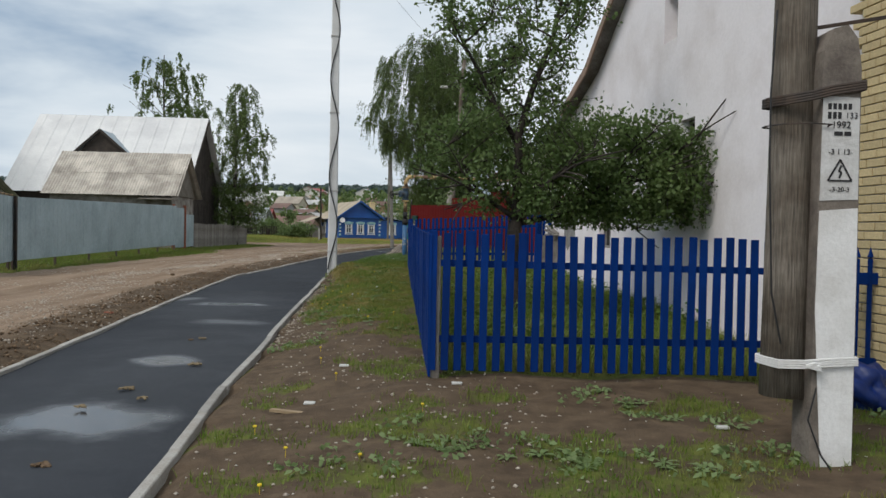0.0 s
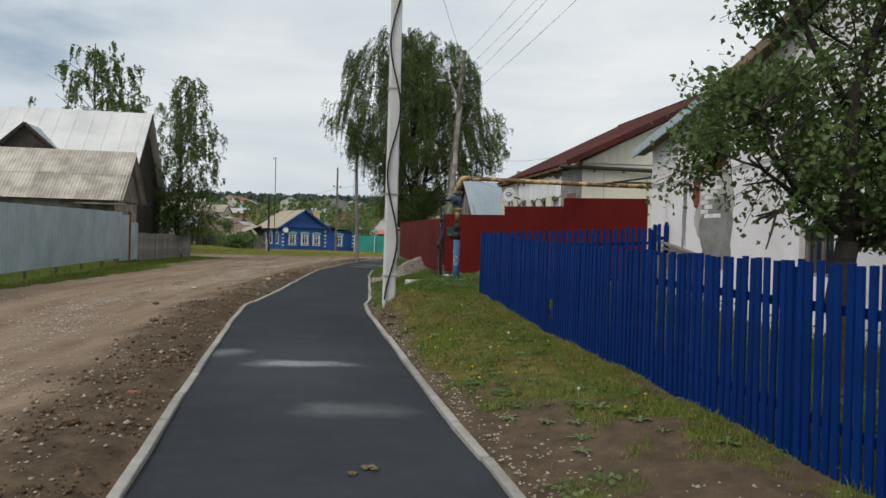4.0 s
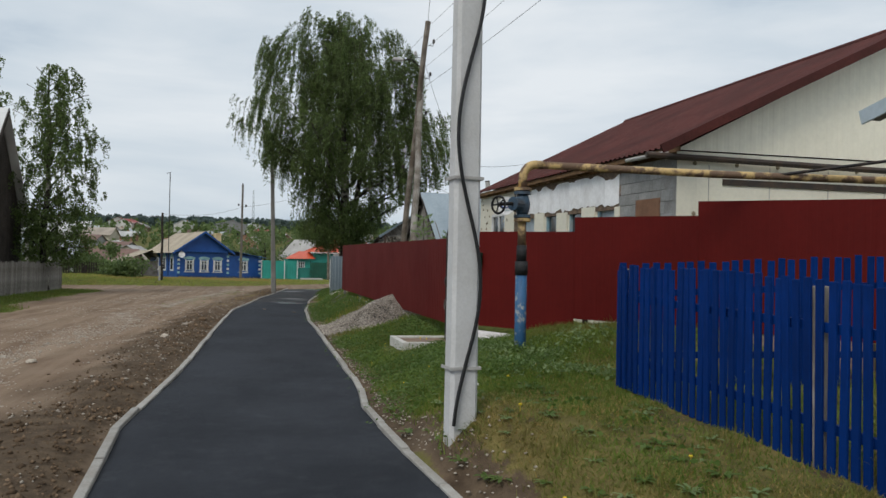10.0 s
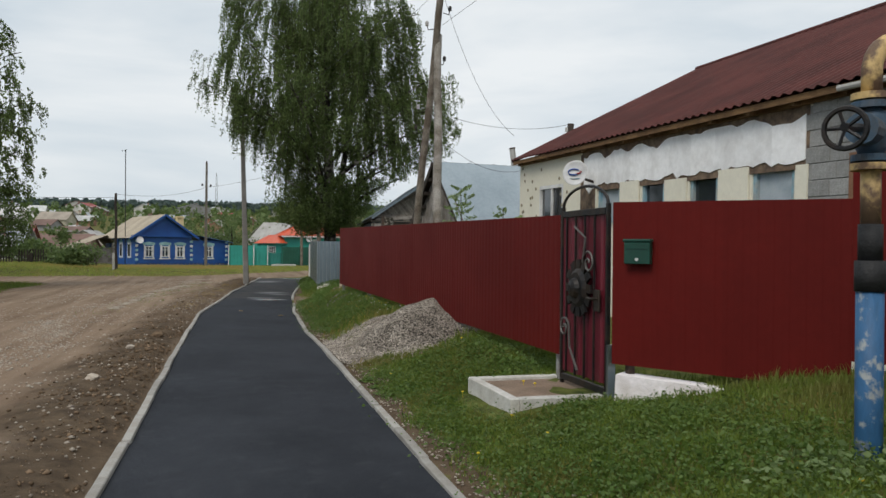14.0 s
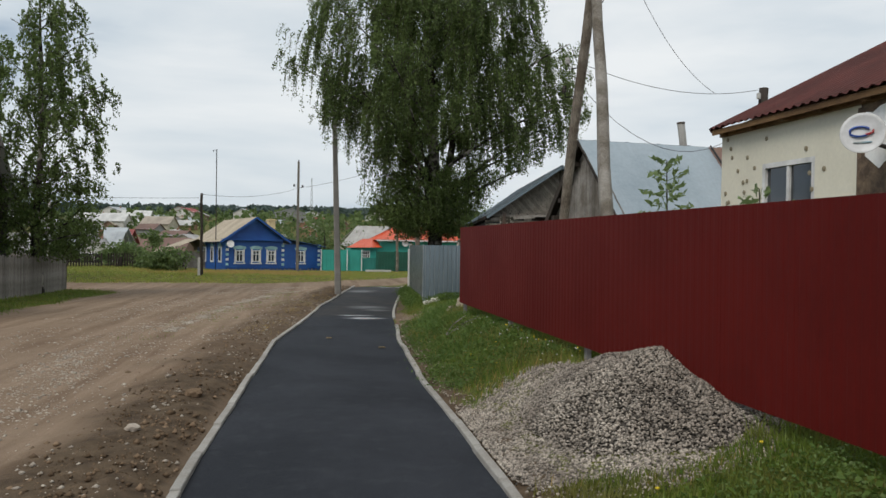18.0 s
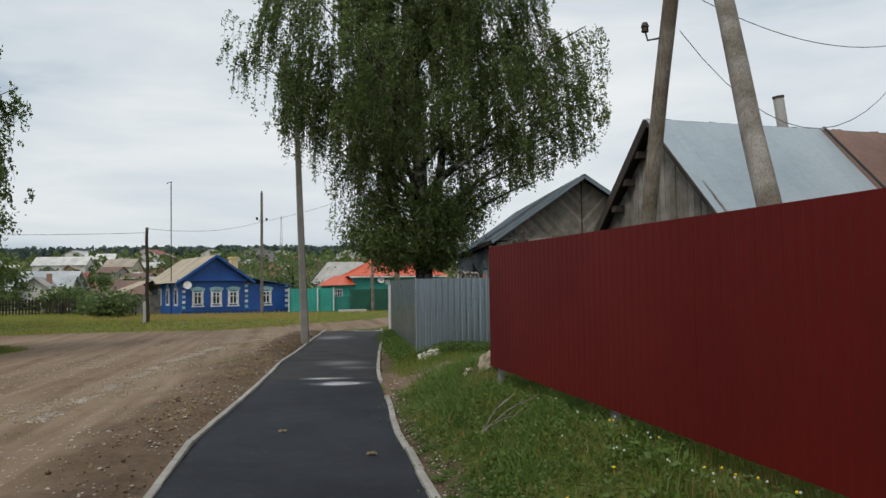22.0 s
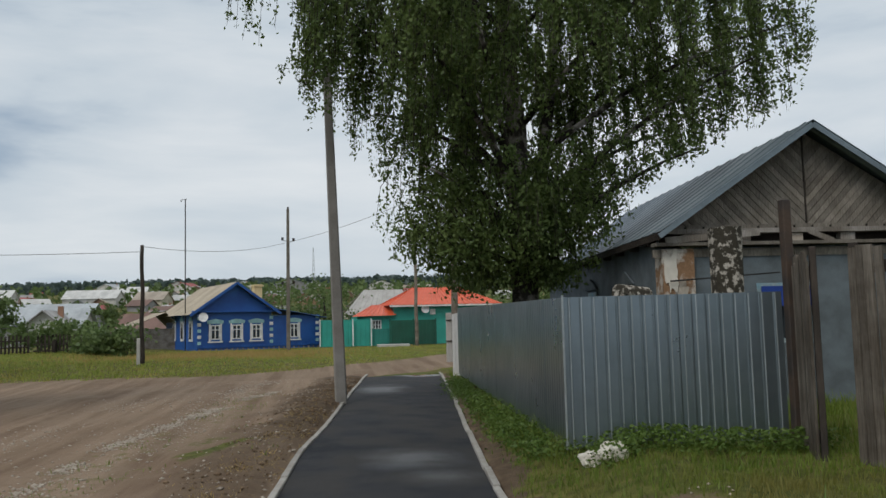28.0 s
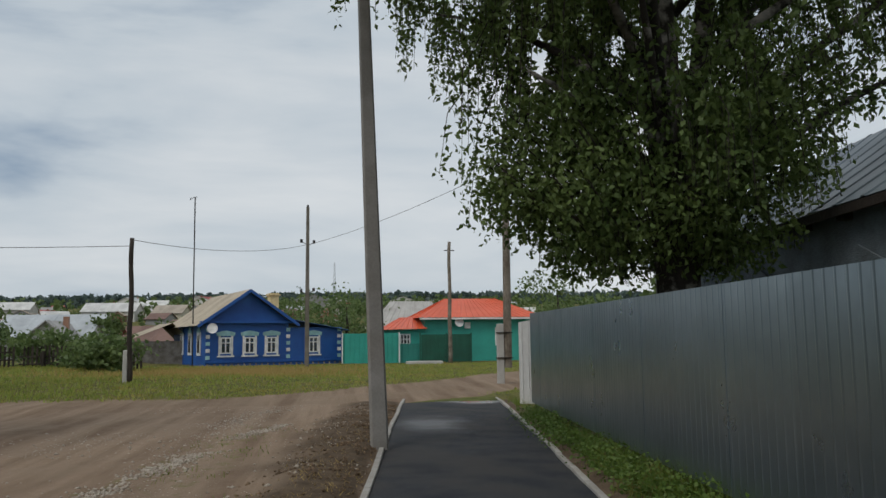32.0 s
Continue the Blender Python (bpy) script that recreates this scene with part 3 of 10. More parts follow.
def kl(y):
    return np.interp(y, KL_Y, KL_X)


def zp(y):
    return np.interp(y, [0, 8, 20, 28, 45, 60, 75], [-0.02, 0.0, 0.17, 0.2, 0.2, 0.15, 0.15])


def sstep(a, b, x):
    t = np.clip((x - a) / (b - a), 0, 1)
    return t * t * (3 - 2 * t)


def ripple(x, y, s):
    return np.sin(x * 1.7 * s + 1.3 * np.sin(y * 1.1 * s)) * np.cos(y * 1.5 * s + 0.8 * np.sin(x * 1.9 * s))


def seg_dist(x, y, pts):
    best = np.full(np.shape(x), 1e9)
    for (x0, y0), (x1, y1) in zip(pts, pts[1:]):
        dx, dy = x1 - x0, y1 - y0
        t = np.clip(((x - x0) * dx + (y - y0) * dy) / (dx * dx + dy * dy), 0, 1)
        best = np.minimum(best, np.hypot(x - x0 - t * dx, y - y0 - t * dy))
    return best


def road_mask(x, y):
    left = np.interp(y, [-10, 0, 16.7, 35, 43, 56, 58], [-7.4, -8.0, -9.3, -10.7, -11.9, -12.2, -13.5])
    wig = 0.35 * ripple(x, y, 0.45)
    main = sstep(left - 0.3, left + 0.5, x + wig) * (1 - sstep(61, 64, y + 0.3 * wig)) * (x < kl(y) + 0.1)
    west = sstep(57.0, 58.6, y + wig) * (1 - sstep(63.4, 65.2, y + wig)) * (x < -3)
    east = 1 - sstep(1.9, 2.7, seg_dist(x, y, [(-8, 61), (-2.6, 64.3), (1.5, 69), (7, 77), (22, 95)]) + 0.5 * wig)
    east = east * ((y > PATH_END) | (x < kl(y)))
    return np.maximum(np.maximum(main, west), east)


def land(x, y):
    """Height of the ground."""
    x, y = np.asarray(x, float), np.asarray(y, float)
    z = zp(y)
    u, v = x - kr(y), kl(y) - x
    rise = np.interp(y, [0, 8, 11, 14, 15.6, 16.1, 17, 18, 22, 24, 26, 28.5, 38, 42, 46, 55, 63], [0.03, 0.12, 0.20, 0.225, 0.235, 0.27, 0.32, 0.37, 0.48, 0.27, 0.24, 0.38, 0.45, 0.35, 0.28, 0.2, 0.05])
    reach = np.interp(y, [0, 16, 18, 19.5, 21.5, 26, 31, 60], [1.5, 1.3, 0.75, 0.75, 1.5, 1.95, 1.5, 1.4])
    z = z + rise * sstep(0.02, 1.0, u / reach) * (1 - sstep(62, 70, y))
    z = z + 0.26 * sstep(-1.0, 0.1, x) * sstep(20, 21.5, y) * (1 - sstep(23.8, 25.0, y))
    z = z + 0.20 * np.exp(-(((x + 2.40) / 0.42) ** 2 + ((y - 18.35) / 0.55) ** 2)) * sstep(0.03, 0.15, u)
    near = 1 - sstep(60, 64, y)
    z = z + near * (0.07 * sstep(0.05, 0.35, v) * (1 - sstep(0.7, 1.5, v)) - 0.06 * sstep(0.9, 2.2, v))
    road = road_mask(x, y)
    far_left = sstep(1.0, 5.0, -x - np.interp(y, [0, 43, 58], [8.5, 11.5, 12.5]))
    z = z + 0.25 * far_left * (1 - sstep(56, 60, y) * (1 - sstep(64, 68, y)))
    mound = np.exp(-(((x + 9.5) / 6) ** 2 + ((y - 70) / 4.0) ** 2))
    z = z + 0.22 * mound + 0.12 * sstep(64, 75, y)
    z = z + (1 - road) * 0.025 * ripple(x, y, 2.3) * sstep(0.1, 0.6, np.maximum(u, v)) + road * 0.02 * ripple(x, y, 1.1)
    on_path = (u < 0.07) & (v < 0.07) & (y < PATH_END)
    z = np.where(on_path, zp(y) - 0.06, z)
    hill = np.interp(y, [100, 135, 200, 300, 420, 500, 700, 900, 1300, 1700, 3000], [0, -2.6, 1.0, 7.5, 13.5, 18, 29, 40, 63, 78, 70])
    hill = hill - 0.03 * sstep(450, 1300, y) * (np.clip(x, -900, 250) + 430)
    return z + hill + sstep(300, 900, y) * 6 * np.sin(x * 0.004 + 1.0)


def hz(x, y):
    return float(land(x, y))


def axis(lo, a, b, hi, fine_step, grow):
    mid_part = list(np.arange(a, b + 1e-6, fine_step))
    up, s, p = [], fine_step, b
    while p < hi:
        s *= grow
        p += s
        up.append(min(p, hi))
    down, s, p = [], fine_step, a
    while p > lo:
        s *= grow
        p -= s
        down.append(max(p, lo))
    return np.array(down[::-1] + mid_part + up)


def ground_mat():
    m = bpy.data.materials.new("earth_and_turf")
    m.use_nodes = True
    nt = m.node_tree
    nodes, links = nt.nodes, nt.links
    bsdf = nodes["Principled BSDF"]
    tex = nodes.new("ShaderNodeTexCoord")

    def tnoise(scale, detail=5, rough=0.6, stretch=None):
        n = nodes.new("ShaderNodeTexNoise")
        n.inputs["Scale"].default_value, n.inputs["Detail"].default_value, n.inputs["Roughness"].default_value = scale, detail, rough
        if stretch:
            mp = nodes.new("ShaderNodeMapping")
            mp.inputs["Scale"].default_value = stretch
            mp.inputs["Rotation"].default_value = (0, 0, radians(-6))
            links.new(tex.outputs["Object"], mp.inputs["Vector"])
            links.new(mp.outputs["Vector"], n.inputs["Vector"])
        else:
            links.new(tex.outputs["Object"], n.inputs["Vector"])
        return n.outputs["Fac"]

    def rng_map(src, a, b, lo=0.0, hi=1.0):
        n = nodes.new("ShaderNodeMapRange")
        n.inputs["From Min"].default_value, n.inputs["From Max"].default_value = a, b
        n.inputs["To Min"].default_value, n.inputs["To Max"].default_value = lo, hi
        links.new(src, n.inputs["Value"])
        return n.outputs["Result"]

    def mixc(fac, a, b, blend="MIX"):
        n = nodes.new("ShaderNodeMix")
        n.data_type, n.blend_type = "RGBA", blend
        for sock, val in ((n.inputs[0], fac), (n.inputs[6], a), (n.inputs[7], b)):
            if isinstance(val, tuple):
                sock.default_value = (*val, 1)
            elif isinstance(val, float):
                sock.default_value = val
            else:
                links.new(val, sock)
        return n.outputs[2]

    def math2(op, a, b):
        n = nodes.new("ShaderNodeMath")
        n.operation = op
        for sock, val in ((n.inputs[0], a), (n.inputs[1], b)):
            if isinstance(val, float):
                sock.default_value = val
            else:
                links.new(val, sock)
        return n.outputs[0]

    def attr(name):
        n = nodes.new("ShaderNodeAttribute")
        n.attribute_name = name
        return n.outputs["Fac"]

    grit = tnoise(55, 4, 0.7)
    mid_n = tnoise(5, 6, 0.65)
    big = tnoise(0.55, 5, 0.55)
    tracks = tnoise(1.1, 6, 0.62, (2.0, 0.10, 1))
    patches = tnoise(0.8, 5, 0.6)
    specks = nodes.new("ShaderNodeTexVoronoi")
    specks.inputs["Scale"].default_value = 26
    links.new(tex.outputs["Object"], specks.inputs["Vector"])
    road = mixc(rng_map(tracks, 0.38, 0.62), (0.178, 0.120, 0.080), (0.318, 0.236, 0.168))
    road = mixc(rng_map(mid_n, 0.45, 0.7, 0.0, 0.5), road, (0.228, 0.160, 0.108))
    road = mixc(rng_map(patches, 0.46, 0.62, 0.0, 0.6), road, (0.268, 0.200, 0.143))
    stones = math2("MULTIPLY", rng_map(specks.outputs["Distance"], 0.20, 0.12), math2("MAXIMUM", rng_map(tracks, 0.58, 0.70), attr("gravel")))
    road = mixc(stones, road, (0.40, 0.37, 0.33))
    soil = mixc(rng_map(mid_n, 0.35, 0.68), (0.062, 0.043, 0.028), (0.142, 0.102, 0.065))
    earth = mixc(attr("soil"), road, soil)
    turf = mixc(rng_map(mid_n, 0.35, 0.65), (0.046, 0.064, 0.014), (0.136, 0.150, 0.035))
    dry = mixc(rng_map(mid_n, 0.3, 0.7), (0.112, 0.084, 0.034), (0.240, 0.178, 0.068))
    dryness = math2("MINIMUM", 1.0, math2("MULTIPLY", attr("dry"), rng_map(big, 0.25, 0.6)))
    turf = mixc(dryness, turf, dry)
    cover = math2("ADD", attr("grass"), rng_map(mid_n, 0.3, 0.7, -0.28, 0.28))
    colour = mixc(rng_map(cover, 0.38, 0.62), earth, turf)
    colour = mixc(rng_map(grit, 0.3, 0.75, 0.0, 0.45), colour, mixc(0.5, colour, (0.02, 0.015, 0.01)), "MIX")
    links.new(colour, bsdf.inputs["Base Color"])
    bsdf.inputs["Roughness"].default_value = 0.95
    bsdf.inputs["Specular IOR Level"].default_value = 0.15
    hgt = math2("ADD", math2("MULTIPLY", grit, 0.35), mid_n)
    bp = nodes.new("ShaderNodeBump")
    bp.inputs["Strength"].default_value, bp.inputs["Distance"].default_value = 0.7, 0.05
    links.new(hgt, bp.inputs["Height"])
    links.new(bp.outputs["Normal"], bsdf.inputs["Normal"])
    return m


# tufts of grass on the trodden soil: place and half width
TUFTS = [(-1.38, 6.79, 0.24), (-1.30, 5.30, 0.28), (-0.13, 5.38, 0.5), (-0.46, 7.6, 0.38), (1.97, 6.03, 0.45), (1.9, 4.8, 0.45), (0.8, 4.91, 0.4), (-0.41, 4.39, 0.35), (0.49, 6.4, 0.27), (-1.16, 4.35, 0.25), (1.04, 4.43, 0.63), (3.2, 6.0, 0.5), (-0.3, 7.2, 0.28), (-1.6, 9.2, 0.2), (-0.4, 9.7, 0.42), (-1.1, 10.6, 0.3), (-0.45, 10.6, 0.4), (-0.3, 8.7, 0.3), (-1.36, 6.3, 0.2), (-0.09, 6.1, 0.22), (2.4, 3.6, 0.5), (2.9, 4.9, 0.5)]


def tufts(x, y):
    best = np.full(np.shape(x), 0.0)
    for tx, ty, tr in TUFTS:
        best = np.maximum(best, 1 - np.hypot((x - tx) / tr, (y - ty) / (tr * 0.8)) * (0.62 + 0.28 * ripple(x, y, 4.3)))
    return np.clip(best, 0, 1)


def in_garden(x, y):
    """Between the blue pickets and the whitewashed wall."""
    return (x > -0.06 - 0.0569 * (y - 7.1) + 0.12) & (y > 7.25) & (y < 18.7)


def grass_cover(x, y):
    u, v = x - kr(y), kl(y) - x
    g = np.where(u > 0, sstep(0.12, 0.5, u + 0.12 * ripple(x, y, 2.5)), 1.0)
    bare = 1 - sstep(10.6, 12.2, y + 0.45 * ripple(x, y, 1.0))
    g = np.where(u > 0, g * (1 - 0.97 * bare), g)
    g = np.where((u > 0.05) & (y < 12.5), np.maximum(g, 0.55 * sstep(0.1, 0.5, tufts(x, y))), g)
    worn = np.clip(0.9 + 0.75 * ripple(x + 2.0, y, 1.5) * ripple(x, y + 4.0, 0.7), 0.25, 1)
    g = np.where((u > 0.1) & (y > 11) & (y < 21), g * worn, g)
    g = np.where(in_garden(x, y), 0.95, g)
    drive = np.exp(-((y - 42.3 - 0.25 * (x + 1)) / np.interp(x, [-2.5, -1.2, 1.0], [1.25, 0.85, 0.45])) ** 2)
    drive = drive * (1 - 0.9 * sstep(-1.3, -0.7, x + 0.25 * ripple(x, y, 2.0)))
    g = np.where(u > 0, g * (1 - 1.0 * drive), g)
    beside = 0.32 * sstep(37, 41, y) * (1 - sstep(56, 60, y)) * sstep(1.2, 2.0, v)
    beside = np.maximum(beside, np.exp(-(((x + 4.95) / 0.55) ** 2 + ((y - 48.5) / 1.5) ** 2)) * (0.6 + 0.8 * ripple(x, y, 1.7)))
    g = np.where((v > 0) & (v < 6), beside * (v < 3.2), g)
    g = g * (1 - road_mask(x, y)) + np.where(v > 0, beside * (v < 3.0), 0)
    g = np.where(y > 62.3, 1 - road_mask(x, y), g)
    return np.clip(g, 0, 1)


GX = axis(-1900, -14.0, 5.0, 1900, 0.14, 1.16)
GY = axis(-60, -2.0, 68.0, 3000, 0.16, 1.13)
gx, gy = np.meshgrid(GX, GY)
gz = land(gx, gy)
nx, ny = len(GX), len(GY)
idx = np.arange(nx * ny).reshape(ny, nx)
quads = np.stack([idx[:-1, :-1], idx[:-1, 1:], idx[1:, 1:], idx[1:, :-1]], -1).reshape(-1, 4)
clod = (rng.random(gz.shape) - 0.5)
gu, gv = gx - kr(gy), kl(gy) - gx
berm = sstep(0.02, 0.15, gv) * (1 - sstep(0.7, 1.3, gv)) * (gy < 62) + 0.25 * road_mask(gx, gy)
gz = gz + clod * np.where((gv > 0.06) & (gv < 1.3) & (gy < 62), 0.035, 0.012) * ((gx > -14) & (gx < 5) & (gy < 68) & (gy > -2))
ground_me = fast_mesh("ground", np.stack([gx, gy, gz], -1).reshape(-1, 3), quads, ground_mat(), True)


def put_attr(me, name, values):
    a = me.attributes.new(name, "FLOAT", "POINT")
    a.data.foreach_set("value", np.asarray(values, np.float32).ravel())


soil_w = np.clip(sstep(0.0, 0.1, gv) * (1 - sstep(0.7, 1.6, gv + 0.3 * ripple(gx, gy, 1.3))), 0, 1)
soil_w = np.where(gv > 0, soil_w * (1 - 0.35 * sstep(33, 38, gy) * (1 - sstep(47, 51, gy))), soil_w)
soil_w = np.where(gu > 0, 0.9, soil_w)
soil_w = np.where((gu > 0) & (np.abs(gy - 42.4) < 1.6), 0.55, soil_w)
soil_w = np.where(gy > 62.3, 0.15, soil_w)
put_attr(ground_me, "soil", soil_w)
put_attr(ground_me, "grass", grass_cover(gx, gy))
dry_w = np.where(gu > 0, 0.75 * sstep(10, 12, gy) * (1 - sstep(21, 24, gy)) + 0.35 * sstep(27, 30, gy), 0.1)
dry_w = np.where(gy > 63, 0.45 + 1.4 * np.exp(-(((gx + 9.2) / 5.0) ** 2 + ((gy - 78.5) / 5.5) ** 2)), dry_w)
put_attr(ground_me, "dry", dry_w)
gravel_w = 1.3 * np.exp(-((gv - np.interp(gy, [36, 44, 50, 56, 60], [2.2, 2.6, 2.9, 2.4, 1.6])) / 0.11) ** 2) * sstep(34, 42, gy) * (gy < 60) + np.exp(-((gv - 2.6 - 0.4 * np.sin(gy * 0.35)) / 0.4) ** 2) * (0.5 + 0.5 * ripple(gx, gy, 0.5)) + 0.4 * np.exp(-((gv - 4.6) / 0.5) ** 2)
put_attr(ground_me, "gravel", np.clip(gravel_w, 0, 1))
ground = tagged(new("ground", ground_me), "bare earth road, brown soil and patchy green turf", "ground", kind="structure")


def asphalt_mat():
    m = mat("fresh_asphalt", (0.0140, 0.0168, 0.0222), 0.86, second=(0.0270, 0.0308, 0.0382), scale=0.8, fine=110, var=0.55, bump=0.5, patch_detail=9.0, rand=0.0, spec=0.3, rough_var=0.08)
    nt = m.node_tree
    nodes, links = nt.nodes, nt.links
    bsdf = nodes["Principled BSDF"]
    tex = nodes.new("ShaderNodeTexCoord")
    warp = nodes.new("ShaderNodeTexNoise")
    warp.inputs["Scale"].default_value, warp.inputs["Detail"].default_value = 1.6, 4
    links.new(tex.outputs["Object"], warp.inputs["Vector"])
    wet = None
    for px, py, rx, ry, much in PUDDLES:
        mp = nodes.new("ShaderNodeMapping")
        mp.inputs["Location"].default_value = (-px / rx, -py / ry, 0)
        mp.inputs["Scale"].default_value = (1 / rx, 1 / ry, 0)
        links.new(tex.outputs["Object"], mp.inputs["Vector"])
        ln = nodes.new("ShaderNodeVectorMath")
        ln.operation = "LENGTH"
        links.new(mp.outputs["Vector"], ln.inputs[0])
        ad = nodes.new("ShaderNodeMath")
        ad.operation = "MULTIPLY_ADD"
        ad.inputs[1].default_value = 1.6
        links.new(warp.outputs["Fac"], ad.inputs[0])
        links.new(ln.outputs["Value"], ad.inputs[2])
        mr = nodes.new("ShaderNodeMapRange")
        mr.inputs["From Min"].default_value, mr.inputs["From Max"].default_value = (1.9, 1.22) if much > 0.8 else (1.95, 1.15)
        mr.inputs["To Max"].default_value = much
        links.new(ad.outputs[0], mr.inputs["Value"])
        if wet is None:
            wet = mr.outputs["Result"]
        else:
            mx = nodes.new("ShaderNodeMath")
            mx.operation = "MAXIMUM"
            links.new(wet, mx.inputs[0])
            links.new(mr.outputs["Result"], mx.inputs[1])
            wet = mx.outputs[0]
    old = bsdf.inputs["Roughness"].links[0].from_socket
    rmix = nodes.new("ShaderNodeMix")
    rmix.inputs[3].default_value = 0.11
    links.new(wet, rmix.inputs[0])
    links.new(old, rmix.inputs[2])
    links.new(rmix.outputs[0], bsdf.inputs["Roughness"])
    gloss = nodes.new("ShaderNodeMapRange")
    gloss.inputs["To Min"].default_value, gloss.inputs["To Max"].default_value = 0.22, 0.75
    links.new(wet, gloss.inputs["Value"])
    links.new(gloss.outputs["Result"], bsdf.inputs["Specular IOR Level"])
    # paler chips in the mix, and faint scuffs
    chip = nodes.new("ShaderNodeTexVoronoi")
    chip.inputs["Scale"].default_value = 42
    links.new(tex.outputs["Object"], chip.inputs["Vector"])
    chip_r = nodes.new("ShaderNodeMapRange")
    chip_r.inputs["From Min"].default_value, chip_r.inputs["From Max"].default_value = 0.17, 0.08
    links.new(chip.outputs["Distance"], chip_r.inputs["Value"])
    pick = nodes.new("ShaderNodeMapRange")
    pick.inputs["From Min"].default_value, pick.inputs["From Max"].default_value, pick.inputs["To Max"].default_value = 0.72, 0.95, 0.5
    links.new(chip.outputs["Color"], pick.inputs["Value"])
    scuff = nodes.new("ShaderNodeTexNoise")
    scuff.inputs["Scale"].default_value, scuff.inputs["Detail"].default_value, scuff.inputs["Roughness"].default_value = 5.5, 6, 0.7
    links.new(tex.outputs["Object"], scuff.inputs["Vector"])
    scuff_r = nodes.new("ShaderNodeMapRange")
    scuff_r.inputs["From Min"].default_value, scuff_r.inputs["From Max"].default_value, scuff_r.inputs["To Max"].default_value = 0.52, 0.78, 0.5
    links.new(scuff.outputs["Fac"], scuff_r.inputs["Value"])
    both = nodes.new("ShaderNodeMath")
    both.operation = "MULTIPLY_ADD"
    links.new(chip_r.outputs["Result"], both.inputs[0])
    links.new(pick.outputs["Result"], both.inputs[1])
    links.new(scuff_r.outputs["Result"], both.inputs[2])
    both.use_clamp = True
    grit = nodes.new("ShaderNodeMix")
    grit.data_type = "RGBA"
    grit.inputs[7].default_value = (0.056, 0.060, 0.067, 1)
    links.new(both.outputs[0], grit.inputs[0])
    links.new(bsdf.inputs["Base Color"].links[0].from_socket, grit.inputs[6])
    links.new(grit.outputs[2], bsdf.inputs["Base Color"])
    # an older, dustier length of path begins at a seam
    sep = nodes.new("ShaderNodeSeparateXYZ")
    links.new(tex.outputs["Object"], sep.inputs["Vector"])
    edge_n = nodes.new("ShaderNodeMath")
    edge_n.operation = "MULTIPLY_ADD"
    edge_n.inputs[1].default_value = 2.2
    links.new(warp.outputs["Fac"], edge_n.inputs[0])
    links.new(sep.outputs["Y"], edge_n.inputs[2])
    seam = nodes.new("ShaderNodeMapRange")
    seam.inputs["From Min"].default_value, seam.inputs["From Max"].default_value = 44.4, 44.75
    seam.inputs["To Max"].default_value = 1.0
    links.new(edge_n.outputs[0], seam.inputs["Value"])
    dust = nodes.new("ShaderNodeMix")
    dust.data_type = "RGBA"
    dust.inputs[7].default_value = (0.045, 0.043, 0.041, 1)
    patch = nodes.new("ShaderNodeMapRange")
    patch.inputs["From Min"].default_value, patch.inputs["From Max"].default_value, patch.inputs["To Max"].default_value = 0.34, 0.60, 0.85
    links.new(warp.outputs["Fac"], patch.inputs["Value"])
    dusty = nodes.new("ShaderNodeMath")
    dusty.operation = "MULTIPLY"
    links.new(seam.outputs["Result"], dusty.inputs[0])
    links.new(patch.outputs["Result"], dusty.inputs[1])
    links.new(dusty.outputs[0], dust.inputs[0])
    links.new(bsdf.inputs["Base Color"].links[0].from_socket, dust.inputs[6])
    links.new(dust.outputs[2], bsdf.inputs["Base Color"])
    bump_node = bsdf.inputs["Normal"].links[0].from_node
    sm = nodes.new("ShaderNodeMapRange")
    sm.inputs["To Min"].default_value, sm.inputs["To Max"].default_value = 0.35, 0.04
    links.new(wet, sm.inputs["Value"])
    links.new(sm.outputs["Result"], bump_node.inputs["Strength"])
    return m


# wet patches on the path: place and half size
PUDDLES = [(-2.7, 6.5, 1.7, 7.0, 0.22), (-3.6, 13.2, 1.3, 3.0, 0.18), (-2.6, 5.7, 0.75, 0.75, 1.0), (-2.85, 8.3, 0.45, 0.35, 1.0), (-3.0, 11.4, 0.6, 0.36, 0.6), (-3.6, 13.6, 0.72, 0.3, 0.85), (-4.55, 14.4, 0.35, 0.4, 0.6), 
           (-2.95, 42.8, 0.6, 0.35, 1.0), (-3.1, 43.7, 0.5, 0.25, 1.0), (-2.6, 46.8, 0.7, 0.8, 0.55), (-0.7, 62.0, 0.8, 0.9, 1.0), (-2.2, 57.0, 0.7, 1.5, 0.5), (-2.4, 45.6, 0.5, 0.5, 0.5)]

ASPHALT = asphalt_mat()
ys = np.arange(-9, PATH_END + 0.01, 0.25)
fr = np.linspace(0, 1, 13)
pv = []
for yy in ys:
    a, b = float(kl(yy)) + 0.03, float(kr(yy)) - 0.03
    for f in fr:
        xx = a + (b - a) * f
        pv.append((xx, yy, float(zp(yy)) + 0.012 * float(ripple(xx, yy, 0.9)) - 0.012 * (2 * f - 1) ** 2))
n1 = len(fr)
pi = np.arange(len(pv)).reshape(len(ys), n1)
pq = np.stack([pi[:-1, :-1], pi[:-1, 1:], pi[1:, 1:], pi[1:, :-1]], -1).reshape(-1, 4)
pavement = tagged(new("pavement", fast_mesh("pavement", pv, pq, ASPHALT, True)), "fresh black asphalt footpath with damp patches", "footpath", kind="structure")


